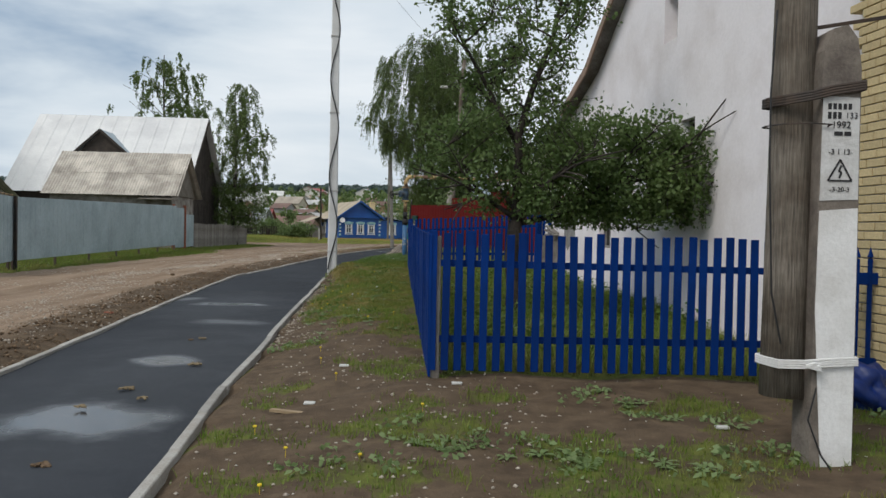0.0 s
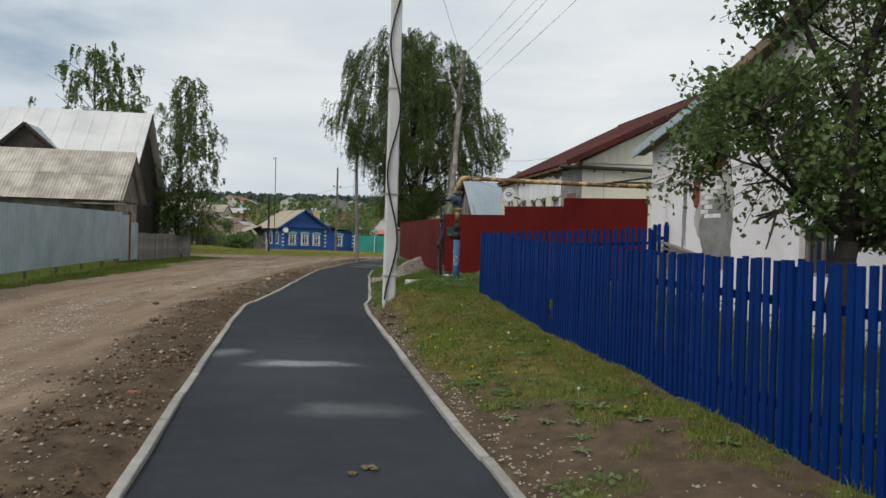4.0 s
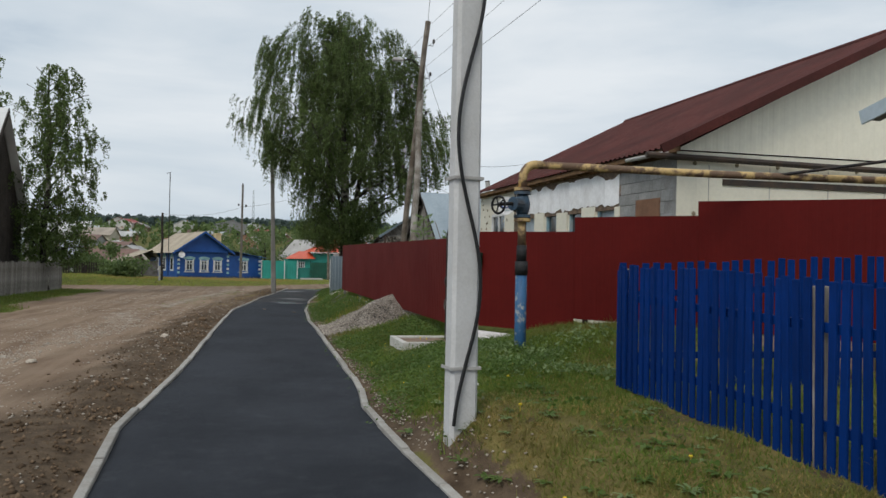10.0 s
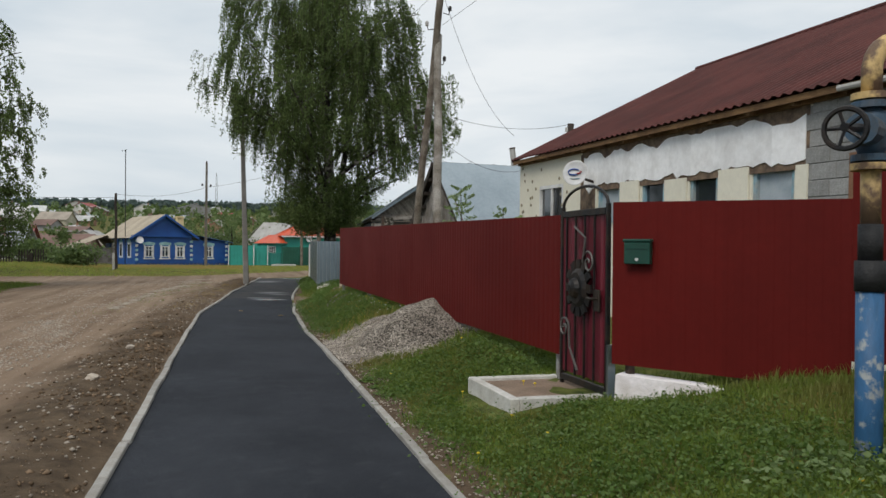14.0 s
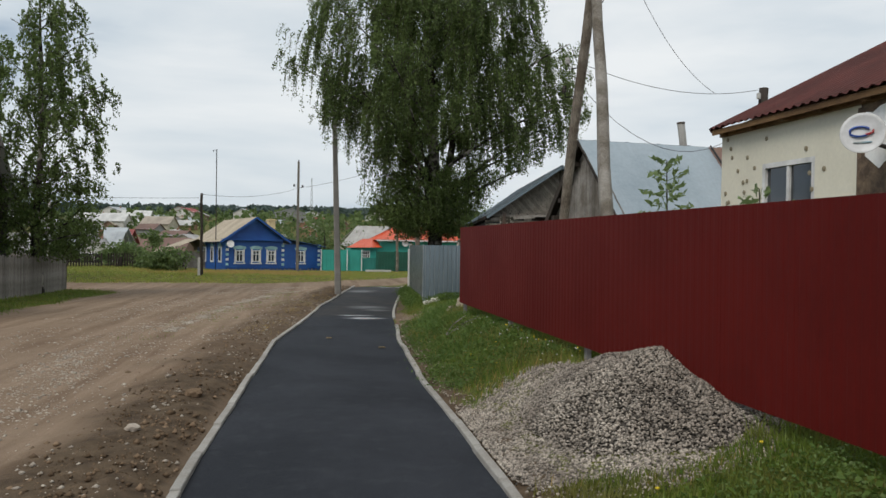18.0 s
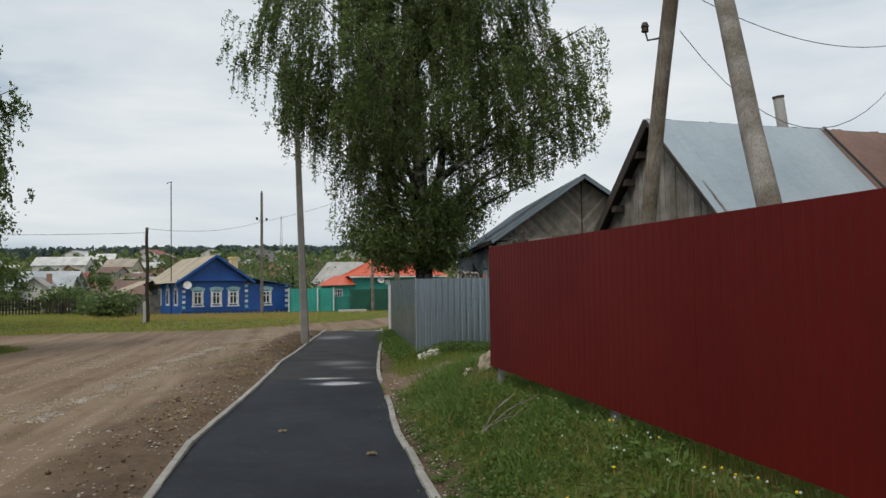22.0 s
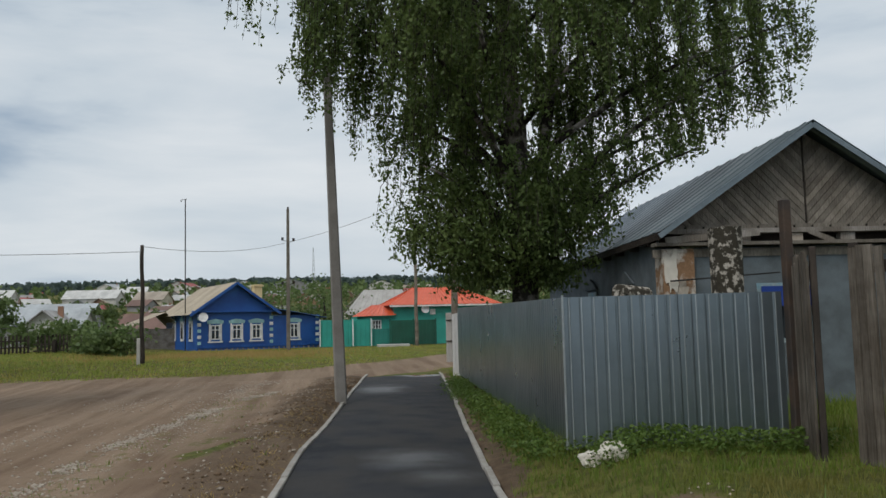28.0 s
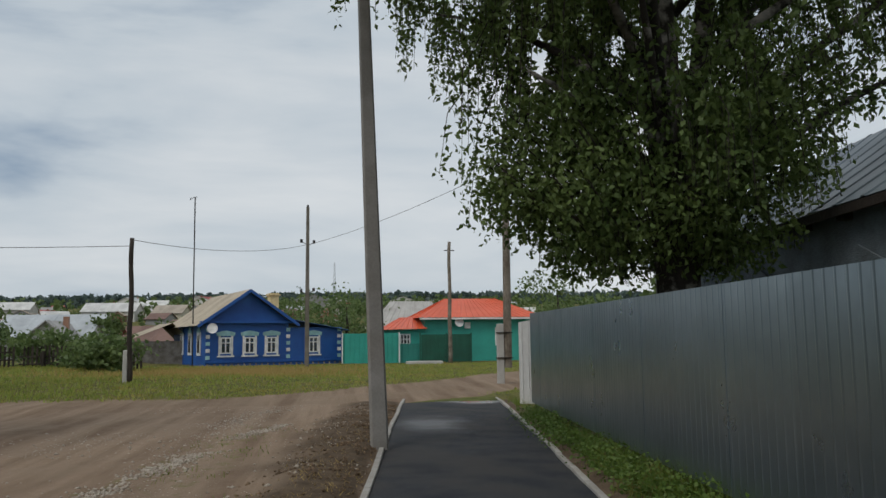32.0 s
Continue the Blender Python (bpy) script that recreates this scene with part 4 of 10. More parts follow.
# ---- fences ----
def picket_mesh(w, h, t, mat_):
    """A board with a slightly cut top."""
    bm = bmesh.new()
    box(bm, -w / 2, w / 2, -t / 2, t / 2, 0, h, None, 0.003)
    for v in bm.verts:
        if v.co.z > h - 0.01:
            v.co.z -= 0.012 * abs(v.co.x) / w * 2
    me = bpy.data.meshes.new("picket")
    bm.to_mesh(me)
    bm.free()
    me.materials.append(mat_)
    return me


PICKETS = [picket_mesh(0.062, hh, 0.022, BLUE) for hh in (1.24, 1.22, 1.26)]
PICKETS_WIDE = [picket_mesh(0.058, hh, 0.022, BLUE) for hh in (1.24, 1.22, 1.26)]
PICKETS_FRONT = [picket_mesh(0.068, hh, 0.022, BLUE) for hh in (1.34, 1.33, 1.36)]


def picket_fence(name, p, q, pitch, z0, z1, top0, top1, meshes, label, out=1.0, lift=0.0, skip=(), feet=None, heads=None):
    """Pickets on two rails and posts, from p to q; z0..z1 the foot, top0..top1 the head."""
    p, q = Vector((*p, 0)), Vector((*q, 0))
    d = q - p
    length, ang = d.length, math.atan2(d.y, d.x)
    nrm = Vector((d.y, -d.x, 0)).normalized() * out
    fence = thing(name, pose(p.x, p.y, z0, 0, 0, math.degrees(ang)), label, "fence", "blue yard fence")
    base_h = [1.24, 1.22, 1.26] if meshes is not PICKETS_FRONT else [1.34, 1.33, 1.36]
    n = int(length / pitch)
    feet = feet or ([0, length], [z0, z1])
    heads = heads or ([0, length], [top0, top1])
    for i in range(n + 1):
        s = i * pitch
        foot = float(np.interp(s, *feet)) - z0
        head = float(np.interp(s, *heads)) - z0
        k = rnd.randrange(3)
        want = head - foot + rnd.uniform(-0.015, 0.015)
        m = pose(s + rnd.uniform(-0.0035, 0.0035), -0.022 * out, foot + lift, rnd.uniform(-0.6, 0.6), rnd.uniform(-0.8, 0.8), rnd.uniform(-2, 2)) @ Matrix.Diagonal((1, 1, want / base_h[k], 1))
        if i in skip:
            again("picket", meshes[k], fence, pose(s, -0.022 * out, foot) @ Matrix.Diagonal((1, 1, 0.21 / base_h[k], 1)))
            m = pose(s, -0.022 * out, foot + 0.46) @ Matrix.Diagonal((1, 1, (want - 0.46) / base_h[k], 1))
        again("picket", meshes[k], fence, m)
    bays = max(1, round(length / 4.2))
    for k in range(bays):
        s0, s1 = length * k / bays, length * (k + 1) / bays
        for hs, dz in ((feet, 0.28), (heads, -0.29)):
            part("rail", bar((s0, 0.012 * out, float(np.interp(s0, *hs)) - z0 + dz), (s1, 0.012 * out, float(np.interp(s1, *hs)) - z0 + dz), 0.03, 0.06), BLUE, fence)
    posts = max(2, round(length / 2.4) + 1)
    for i in range(posts):
        s = 0.03 + (length - 0.06) * i / (posts - 1)
        f = s / length
        zf, zt = float(np.interp(s, *feet)) - z0, float(np.interp(s, *heads)) - z0
        part("post", bx(s - 0.04, s + 0.04, 0.03 * out - 0.035, 0.03 * out + 0.045, zf - 0.25, zt - 0.05, 0.006), BLUE if i % 2 else OLD_WOOD, fence)
    return fence


BF = (-0.06, 7.1)
picket_fence("picket_fence", BF, (3.1, 7.05), 0.1145, 0.17, 0.18, 1.42, 1.40, PICKETS_FRONT, "bright blue wooden picket fence with narrow gaps", 1.0)
picket_fence("picket_fence", BF, (-0.76, 19.4), 0.095, 0.13, 0.58, 1.43, 1.68, PICKETS_WIDE, "long bright blue picket fence with a cut-out hole", -1.0, skip=(81, 82), feet=([0, 2.4, 5.3, 7.2, 8.6, 9.2, 10.7, 12.4], [0.11, 0.16, 0.25, 0.30, 0.335, 0.38, 0.48, 0.58]), heads=([0, 3.2, 5.5, 8, 9.1, 10.7, 12.4], [1.40, 1.435, 1.475, 1.525, 1.565, 1.64, 1.68]))
picket_fence("picket_fence", (-0.70, 19.45), (2.35, 18.85), 0.105, 0.56, 0.62, 1.69, 1.86, PICKETS, "blue picket fence before a wine-red sheet fence", 1.0)
picket_fence("picket_fence", (2.36, 18.9), (2.62, 18.85), 0.11, 0.62, 0.62, 1.93, 1.97, PICKETS, "short taller piece of blue picket fence", 1.0)


def sheet_fence(name, runs, pitch, depth, material, label, shape, sheet_w=1.15, post_mat=None, group="", rails=True):
    """Profiled sheets on posts; runs: (p, q, foot at p, foot at q, head at p, head at q)."""
    p0 = runs[0][0]
    fence = thing(name, pose(p0[0], p0[1], runs[0][2]), label, "fence", group)
    for p, q, f0, f1, h0, h1, side in runs:
        p, q = Vector(p), Vector(q)
        length = (q - p).length
        n = max(1, round(length / sheet_w))
        nrm = Vector(((q - p).y, -(q - p).x)).normalized() * side
        for i in range(n):
            a, b = p.lerp(q, i / n), p.lerp(q, min(1, (i + 1) / n + 0.02 / length))
            za, zb = f0 + (f1 - f0) * i / n, f0 + (f1 - f0) * (i + 1) / n
            ta, tb = h0 + (h1 - h0) * i / n, h0 + (h1 - h0) * (i + 1) / n
            o = nrm * (0.004 * (i % 2))
            part("sheet", ribbed((a.x + o.x, a.y + o.y, za), (b.x + o.x, b.y + o.y, zb), (b.x + o.x, b.y + o.y, tb), (a.x + o.x, a.y + o.y, ta), pitch, depth * (0.5 if side < 0 else 1.0) * side, shape), material, fence, world=True)
        if rails:
            for f in (0.2, 0.8):
                o = -nrm * 0.035
                part("rail", bar((p.x + o.x, p.y + o.y, f0 + (h0 - f0) * f), (q.x + o.x, q.y + o.y, f1 + (h1 - f1) * f), 0.03, 0.04), post_mat or DARK_METAL, fence, world=True)
            m = max(2, round(length / 3.1) + 1)
            for i in range(m):
                c = p.lerp(q, (0.14 + (length - 0.28) * i / (m - 1)) / length) - nrm * 0.075
                g = hz(c.x, c.y)
                h = h0 + (h1 - h0) * i / (m - 1)
                part("post", bx(c.x - 0.03, c.x + 0.03, c.y - 0.03, c.y + 0.03, g - 0.2, h - 0.04), post_mat or DARK_METAL, fence, world=True)
    return fence


sheet_fence("sheet_fence", [((-0.93, 25.62), (-1.40, 38.1), 0.70, 0.88, 2.11, 2.27, -1)], 0.115, 0.005, RED_SHEET, "long wine-red profiled sheet fence raised off the grass", "trap", post_mat=PLASTER_GREY, group="wine-red fence")
sheet_fence("sheet_fence", [((-0.92, 24.52), (0.32, 23.1), 0.76, 0.72, 2.18, 2.16, 1), ((0.32, 23.1), (1.345, 21.6), 0.94, 0.92, 2.36, 2.33, 1), ((1.345, 21.6), (2.55, 19.75), 0.92, 0.9, 2.51, 2.44, 1)], 0.115, 0.003, RED_SHEET, "wine-red sheet fence rising in steps beside the gate", "trap", group="wine-red fence")
ZF = sheet_fence("sheet_fence", [((-1.14, 45.3), (0.0, 58.6), 0.46, 0.36, 2.01, 2.13, -1), ((-1.152, 45.29), (0.90, 44.62), 0.46, 0.56, 2.01, 2.01, 1)], 0.128, 0.006, ZINC, "galvanised corrugated sheet fence round a yard corner", "fold")
# ribs on the front sheets; their paler tone stands for reflected sky
rib_me = raw("rib", [(-0.007, 0, 0), (-0.003, -0.011, 0), (0.003, -0.011, 0), (0.007, 0, 0), (-0.007, 0, 1), (-0.003, -0.011, 1), (0.003, -0.011, 1), (0.007, 0, 1)], [(0, 1, 5, 4), (1, 2, 6, 5), (2, 3, 7, 6), (3, 2, 1, 0), (4, 5, 6, 7), (0, 4, 7, 3)], ZINC_GLINT)
za, zb_ = Vector((-1.152, 45.29)), Vector((0.90, 44.62))
rib_ang = math.degrees(math.atan2((zb_ - za).y, (zb_ - za).x))
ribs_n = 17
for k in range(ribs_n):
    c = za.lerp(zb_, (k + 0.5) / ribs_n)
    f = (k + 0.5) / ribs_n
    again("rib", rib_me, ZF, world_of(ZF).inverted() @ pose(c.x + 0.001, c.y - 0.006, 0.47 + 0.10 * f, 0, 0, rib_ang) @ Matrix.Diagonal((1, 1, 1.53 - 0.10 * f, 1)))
part("corner_strip", join(bx(-1.166, -1.146, 45.275, 45.30, 0.45, 2.03, 0.003)), ZINC_GLINT, ZF, "bright folded corner strip", world=True)
sheet_fence("sheet_fence", [((0.06, 60.0), (0.46, 59.9), 0.22, 0.22, 1.98, 2.05, 1)], 0.128, 0.015, WHITE_SHEET, "narrow pale sheet fence panel at the yard end", "rib", rails=False)
sheet_fence("sheet_fence", [((-16.6, 17.2), (-10.95, 18.95), 0.28, 0.32, 2.12, 2.12, 1), ((-10.95, 18.95), (-11.45, 21.3), 0.32, 0.38, 2.12, 2.10, 1), ((-11.45, 21.3), (-12.97, 39.0), 0.38, 0.45, 2.10, 2.37, 1)], 0.3, 0.012, GREY_BLUE_SHEET, "long grey-blue sheet fence of the far yard", "rib", 1.3)
sheet_fence("sheet_fence", [((-13.35, 41.4), (-13.55, 43.6), 0.28, 0.30, 2.0, 2.0, 1)], 0.3, 0.012, GREY_BLUE_SHEET, "short grey-blue sheet fence beside a shed", "rib", 1.2)


def concrete_pole(name, x, y, z0, h, w0, w1, label, rz=0.0, lean=(0, 0), group="concrete poles", shaft_mat=None):
    pole = thing(name, pose(x, y, z0, lean[0], lean[1], rz), label, "utility pole", group)
    bm = bmesh.new()
    rings = []
    for z, w in ((-0.4, w0), (h, w1)):
        b = w * 0.12
        pts = [(-w / 2 + b, -w * 0.42), (w / 2 - b, -w * 0.42), (w / 2, -w * 0.42 + b), (w * 0.46, w * 0.42 - b), (w * 0.46 - b, w * 0.42), (-w * 0.46 + b, w * 0.42), (-w * 0.46, w * 0.42 - b), (-w / 2, -w * 0.42 + b)]
        rings.append([bm.verts.new((a, c, z)) for a, c in pts])
    for k in range(8):
        bm.faces.new((rings[0][k], rings[0][(k + 1) % 8], rings[1][(k + 1) % 8], rings[1][k]))
    bm.faces.new(rings[1])
    part("shaft", bm, shaft_mat or CONCRETE, pole)
    return pole


for px0, py0, h0 in ((-10.90, 18.93, 2.3), (-11.38, 21.3, 2.12)):
    solid("fence_post", bx(px0 - 0.04, px0 + 0.04, py0 - 0.04, py0 + 0.04, 0.0, h0, 0.005), IRON, "black steel post before the grey-blue fence", "post", "black posts")
P1 = concrete_pole("concrete_pole", -2.50, 18.40, 0.42, 8.2, 0.222, 0.165, "pale concrete pole with a black cable wound down it", 8, shaft_mat=POLE_WHITE)
cpts = []
for i in range(90):
    z = 0.05 + i * 0.09
    side = math.sin(z * 2.8 - 1.42)
    cpts.append((0.098 * side, -0.105 - 0.012 * abs(side) + 0.002 * z, z))
part("cable", tube(cpts, 0.0145, 6), WIRE, P1, "thick black cable")
for z in (0.45, 1.85, 3.65, 5.4, 7.0):
    wz = 0.222 - 0.057 * z / 8.2
    part("band", join(bx(-wz / 2 - 0.012, wz / 2 + 0.012, -wz * 0.42 - 0.014, -wz * 0.42 - 0.002, z, z + 0.022), bx(-wz / 2 - 0.012, -wz / 2 + 0.0, -wz * 0.42, wz * 0.42, z, z + 0.022), bx(wz / 2, wz / 2 + 0.012, -wz * 0.42, wz * 0.42, z, z + 0.022)), CONCRETE, P1, "pale steel band")
P2 = concrete_pole("concrete_pole", -3.27, 53.9, 0.20, 7.2, 0.25, 0.16, "grey concrete pole at the path edge", 5, (0, -1.9), shaft_mat=POLE_GREY)
part("top_band", bx(-0.095, 0.095, -0.085, 0.085, 7.0, 7.06), IRON, P2)
part("hook", tube([(0.08, 0, 6.9), (0.16, 0, 6.9), (0.17, 0, 7.0)], 0.01, 5), IRON, P2)
P3 = concrete_pole("concrete_pole", -5.6, 84.5, 0.28, 8.3, 0.24, 0.16, "slim concrete pole before the blue house", 0, shaft_mat=POLE_DARK)
for z, s in ((6.3, 1), (6.35, -1), (3.8, 1), (3.75, -1)):
    part("bracket", bar((0, 0, z), (0.32 * s, 0, z + 0.1), 0.03, 0.03), IRON, P3)
    part("insulator", cyl((0.32 * s, 0, z + 0.08), (0.32 * s, 0, z + 0.25), 0.07, 8), IRON, P3)
part("head", cyl((0, 0, 8.2), (0, 0, 8.42), 0.05, 8), IRON, P3)


def wood_pole(name, a, b, r0, r1, material, label, stub=None, group="wooden poles"):
    a, b = Vector(a), Vector(b)
    pole = thing(name, Matrix.Translation(a), label, "utility pole", group)
    pts = [a.lerp(b, i / 10) - a for i in range(11)]
    part("shaft", tube([p + Vector((0.02 * math.sin(i * 1.3), 0.02 * math.cos(i), 0)) for i, p in enumerate(pts)], [r0 + (r1 - r0) * i / 10 for i in range(11)], 12, wob=0.10), material, pole, smooth=True)
    return pole


WP = wood_pole("wooden_pole", (-10.4, 69, 0.2), (-10.45, 69, 4.95), 0.085, 0.07, DARK_WOOD, "short dark wooden pole on a concrete stub")
part("stub", bx(-0.20, -0.06, -0.08, 0.08, 0.0, 1.2, 0.02), CONCRETE, WP, "pale concrete stub")
TA = wood_pole("wooden_pole", (0.41, 38.25, 0.55), (0.95, 36.8, 9.3), 0.095, 0.085, POLE_WOOD, "tall weathered wooden pole with hook insulators")
TB = wood_pole("wooden_pole", (0.09, 34.2, 0.55), (0.89, 37.35, 7.1), 0.108, 0.09, mat("bleached_pole_wood", (0.31, 0.29, 0.26), 0.9, second=(0.15, 0.13, 0.105), scale=2.2, fine=12, var=0.5, bump=0.9, rand=0.0, grain=(8, 8, 0.35), spec=0.2), "pale leaning wooden prop of a pole")
for k, z in enumerate((4.7, 5.2, 6.4, 7.2, 7.6, 8.2, 8.6)):
    f = (z - 0.55) / 8.75
    c = Vector((0.54 * f, -1.45 * f, z - 0.55))
    s = -1 if k < 2 or k % 2 else 1
    part("hook", tube([c + Vector((0.1 * s, 0, 0)), c + Vector((0.24 * s, 0, -0.03)), c + Vector((0.27 * s, 0, 0.08))], 0.012, 5), IRON, TA)
    part("insulator", lathe([(0.02, 0), (0.045, 0.01), (0.04, 0.06), (0.05, 0.07), (0.03, 0.12)], Matrix.Translation(c + Vector((0.27 * s, 0, 0.06))), 8), CONCRETE if k % 2 else IRON, TA)
part("lamp_arm", tube([(0.45, -1.2, 7.3), (0.1, -1.3, 7.55), (-0.25, -1.4, 7.5)], 0.02, 6), IRON, TA)
part("lamp_head", bx(-0.55, -0.2, -1.47, -1.33, 7.44, 7.55, 0.03), CONCRETE, TA, "pale street lamp head")


# ---- houses ----
def frame_m(origin, ang):
    """Local x along a wall, y into the house, z up."""
    return pose(*origin, 0, 0, ang)


def window(parent, x0, x1, z0, z1, frame_mat, pane_mat, y=0.0, bar_n=1, cross=None, w=0.05, depth=0.06, sill=None, name="window"):
    """A frame with mullions and panes, its outer face at y; children of a house."""
    bms = [bx(x0, x1, y - depth, y + 0.04, z1 - w, z1), bx(x0, x1, y - depth, y + 0.04, z0, z0 + w), bx(x0, x0 + w, y - depth, y + 0.04, z0 + w, z1 - w), bx(x1 - w, x1, y - depth, y + 0.04, z0 + w, z1 - w)]
    win = part(name, join(*bms), frame_mat, parent)
    for i in range(bar_n):
        c = x0 + (x1 - x0) * (i + 1) / (bar_n + 1)
        part("mullion", bx(c - w * 0.45, c + w * 0.45, y - depth * 0.8, y + 0.03, z0 + w, z1 - w), frame_mat, win)
    if cross:
        c = z0 + (z1 - z0) * cross
        part("transom", bx(x0 + w, x1 - w, y - depth * 0.7, y + 0.02, c - w * 0.35, c + w * 0.35), frame_mat, win)
    part("pane", bx(x0 + w * 0.8, x1 - w * 0.8, y - 0.012, y + 0.004, z0 + w * 0.8, z1 - w * 0.8), pane_mat, win)
    if sill:
        part("sill", bx(x0 - 0.05, x1 + 0.05, y - depth - 0.06, y, z0 - 0.05, z0 - 0.003), sill, win)
    return win


def wall_with_holes(u0, u1, z0, z1, holes, thick=0.3):
    """A wall along x with its outer face at y = 0, cut by holes (u0, u1, z0, z1)."""
    us = sorted({u0, u1, *[h[0] for h in holes], *[h[1] for h in holes]})
    bm = bmesh.new()
    for a, b in zip(us, us[1:]):
        mid_u = (a + b) / 2
        cuts = sorted([(h[2], h[3]) for h in holes if h[0] < mid_u < h[1]])
        z = z0
        for c, d in cuts:
            if c > z:
                box(bm, a, b, 0, thick, z, c)
            z = d
        if z < z1:
            box(bm, a, b, 0, thick, z, z1)
    bmesh.ops.remove_doubles(bm, verts=bm.verts, dist=1e-4)
    return bm


# --- the whitewashed house: its street wall runs from the far corner towards the start ---
WA = Vector((2.56, 19.6, 0))
WDIR = Vector((3.42, 11.2, 0)) - WA
w_ang = math.degrees(math.atan2(WDIR.y, WDIR.x))
WH = thing("whitewashed_house", frame_m((WA.x, WA.y, 0.3), w_ang), "old whitewashed brick house with peeling plaster and a bell-cast roof", "house")
WHL = 15.6


def wh_top(s):
    """Height of the gable's edge at s metres from the far corner."""
    q = s if s < 8.0 else 16.0 - s
    return float(np.interp(q, [-0.35, 0, 2.4, 4.2, 5.9, 8.0], [2.98, 3.08, 3.66, 4.22, 5.25, 6.95]))


w_holes = [(8.25, 8.75, 1.25, 2.75), (7.55, 8.05, 4.0, 4.75), (4.5, 5.2, 0.85, 1.55)]
prof = [0, 1.2, 2.4, 3.3, 4.2, 5.0, 5.9, 7.0, 8.0, 9.0, 10.1, 11.0, 11.8, 12.7, 13.6, 14.8, WHL]
us = sorted(set(prof + [h[k] for h in w_holes for k in (0, 1)]))
bm = bmesh.new()
for a, b in zip(us, us[1:]):
    z, spans = -0.4, []
    for h in sorted([h for h in w_holes if h[0] < (a + b) / 2 < h[1]], key=lambda h: h[2]):
        spans.append((z, z, h[2], h[2]))
        z = h[3]
    spans.append((z, z, wh_top(a), wh_top(b)))
    for za, zb, ta, tb in spans:
        vs = [bm.verts.new(c) for c in ((a, 0, za), (b, 0, zb), (b, 0, tb), (a, 0, ta), (a, 0.4, za), (b, 0.4, zb), (b, 0.4, tb), (a, 0.4, ta))]
        for f in ((0, 1, 2, 3), (5, 4, 7, 6), (4, 0, 3, 7), (1, 5, 6, 2), (4, 5, 1, 0), (3, 2, 6, 7)):
            bm.faces.new([vs[k] for k in f])
bmesh.ops.remove_doubles(bm, verts=bm.verts, dist=1e-4)
part("street_wall", bm, WHITEWASH, WH)
part("end_wall", bx(0.0, 0.4, 0.41, 9.0, -0.4, 3.1), WHITEWASH, WH)
part("back_wall", prism([(0.01, -0.4), (WHL - 0.01, -0.4), (WHL - 0.01, wh_top(WHL) - 0.02)] + [(s, wh_top(s) - 0.02) for s in (13.6, 11.8, 10.1, 8.0, 5.9, 4.2, 2.4)] + [(0.01, wh_top(0) - 0.02)], Matrix.Translation((0, 9.01, 0)), 0.25), WHITEWASH, WH)
part("end_wall", bx(WHL - 0.4, WHL, 0.41, 9.0, -0.4, 3.1), WHITEWASH, WH)
ZR = mat("grey_white_roof_edge", (0.46, 0.53, 0.57), 0.5, second=(0.38, 0.43, 0.46), scale=1, fine=14, var=0.08, bump=0.03, metal=0.2)
BROWN_EDGE = mat("brown_roof_board", (0.30, 0.205, 0.145), 0.8, scale=3, fine=12, var=0.25, bump=0.3)
for s0, s1 in ((-0.35, 2.4), (2.4, 4.2), (4.2, 5.9), (5.9, 8.0), (8.0, 10.1), (10.1, 11.8), (11.8, 13.6), (13.6, 16.3)):
    a, b = wh_top(s0), wh_top(s1)
    part("roof", ribbed((s0, -0.26, a + 0.10), (s0, 9.3, a + 0.10), (s1, 9.3, b + 0.10), (s1, -0.26, b + 0.10), 0.5, -0.025, "rib"), ZR, WH)
    bmv = bmesh.new()
    beam(bmv, (s0, -0.26, a + 0.03), (s1, -0.26, b + 0.03), 0.03, 0.15)
    part("verge_board", bmv, ZR if s1 < 3 else BROWN_EDGE, WH)
    part("soffit", ribbed((s0, -0.25, a + 0.02), (s1, -0.25, b + 0.02), (s1, 0.0, b + 0.02), (s0, 0.0, a + 0.02), 4.0, 0.002, "rib"), OLD_WOOD, WH)
window(WH, 8.25, 8.75, 1.25, 2.75, OLD_WOOD, GLASS, 0.18, 1)
window(WH, 4.5, 5.2, 0.85, 1.55, OLD_WOOD, GLASS, 0.15, 1)
part("niche_back", bx(7.5, 8.1, 0.2, 0.39, 3.95, 4.8), PLASTER_GREY, WH)


def blob(cx, cz, rx, rz, seed, depth, n=30, rag=0.3, y=-0.006):
    """A ragged flat patch on a wall."""
    bm = bmesh.new()
    pts = []
    for k in range(n):
        a = 2 * math.pi * k / n
        r = 1 + rag * noise.noise(Vector((math.cos(a) * 2.2, math.sin(a) * 2.2, seed * 3.1))) + 0.5 * rag * noise.noise(Vector((math.cos(a) * 6, math.sin(a) * 6, seed * 1.7)))
        pts.append((cx + rx * r * math.copysign(abs(math.cos(a)) ** 0.7, math.cos(a)), cz + rz * r * math.copysign(abs(math.sin(a)) ** 0.7, math.sin(a))))
    return prism(pts, Matrix.Translation((0, y, 0)), depth)


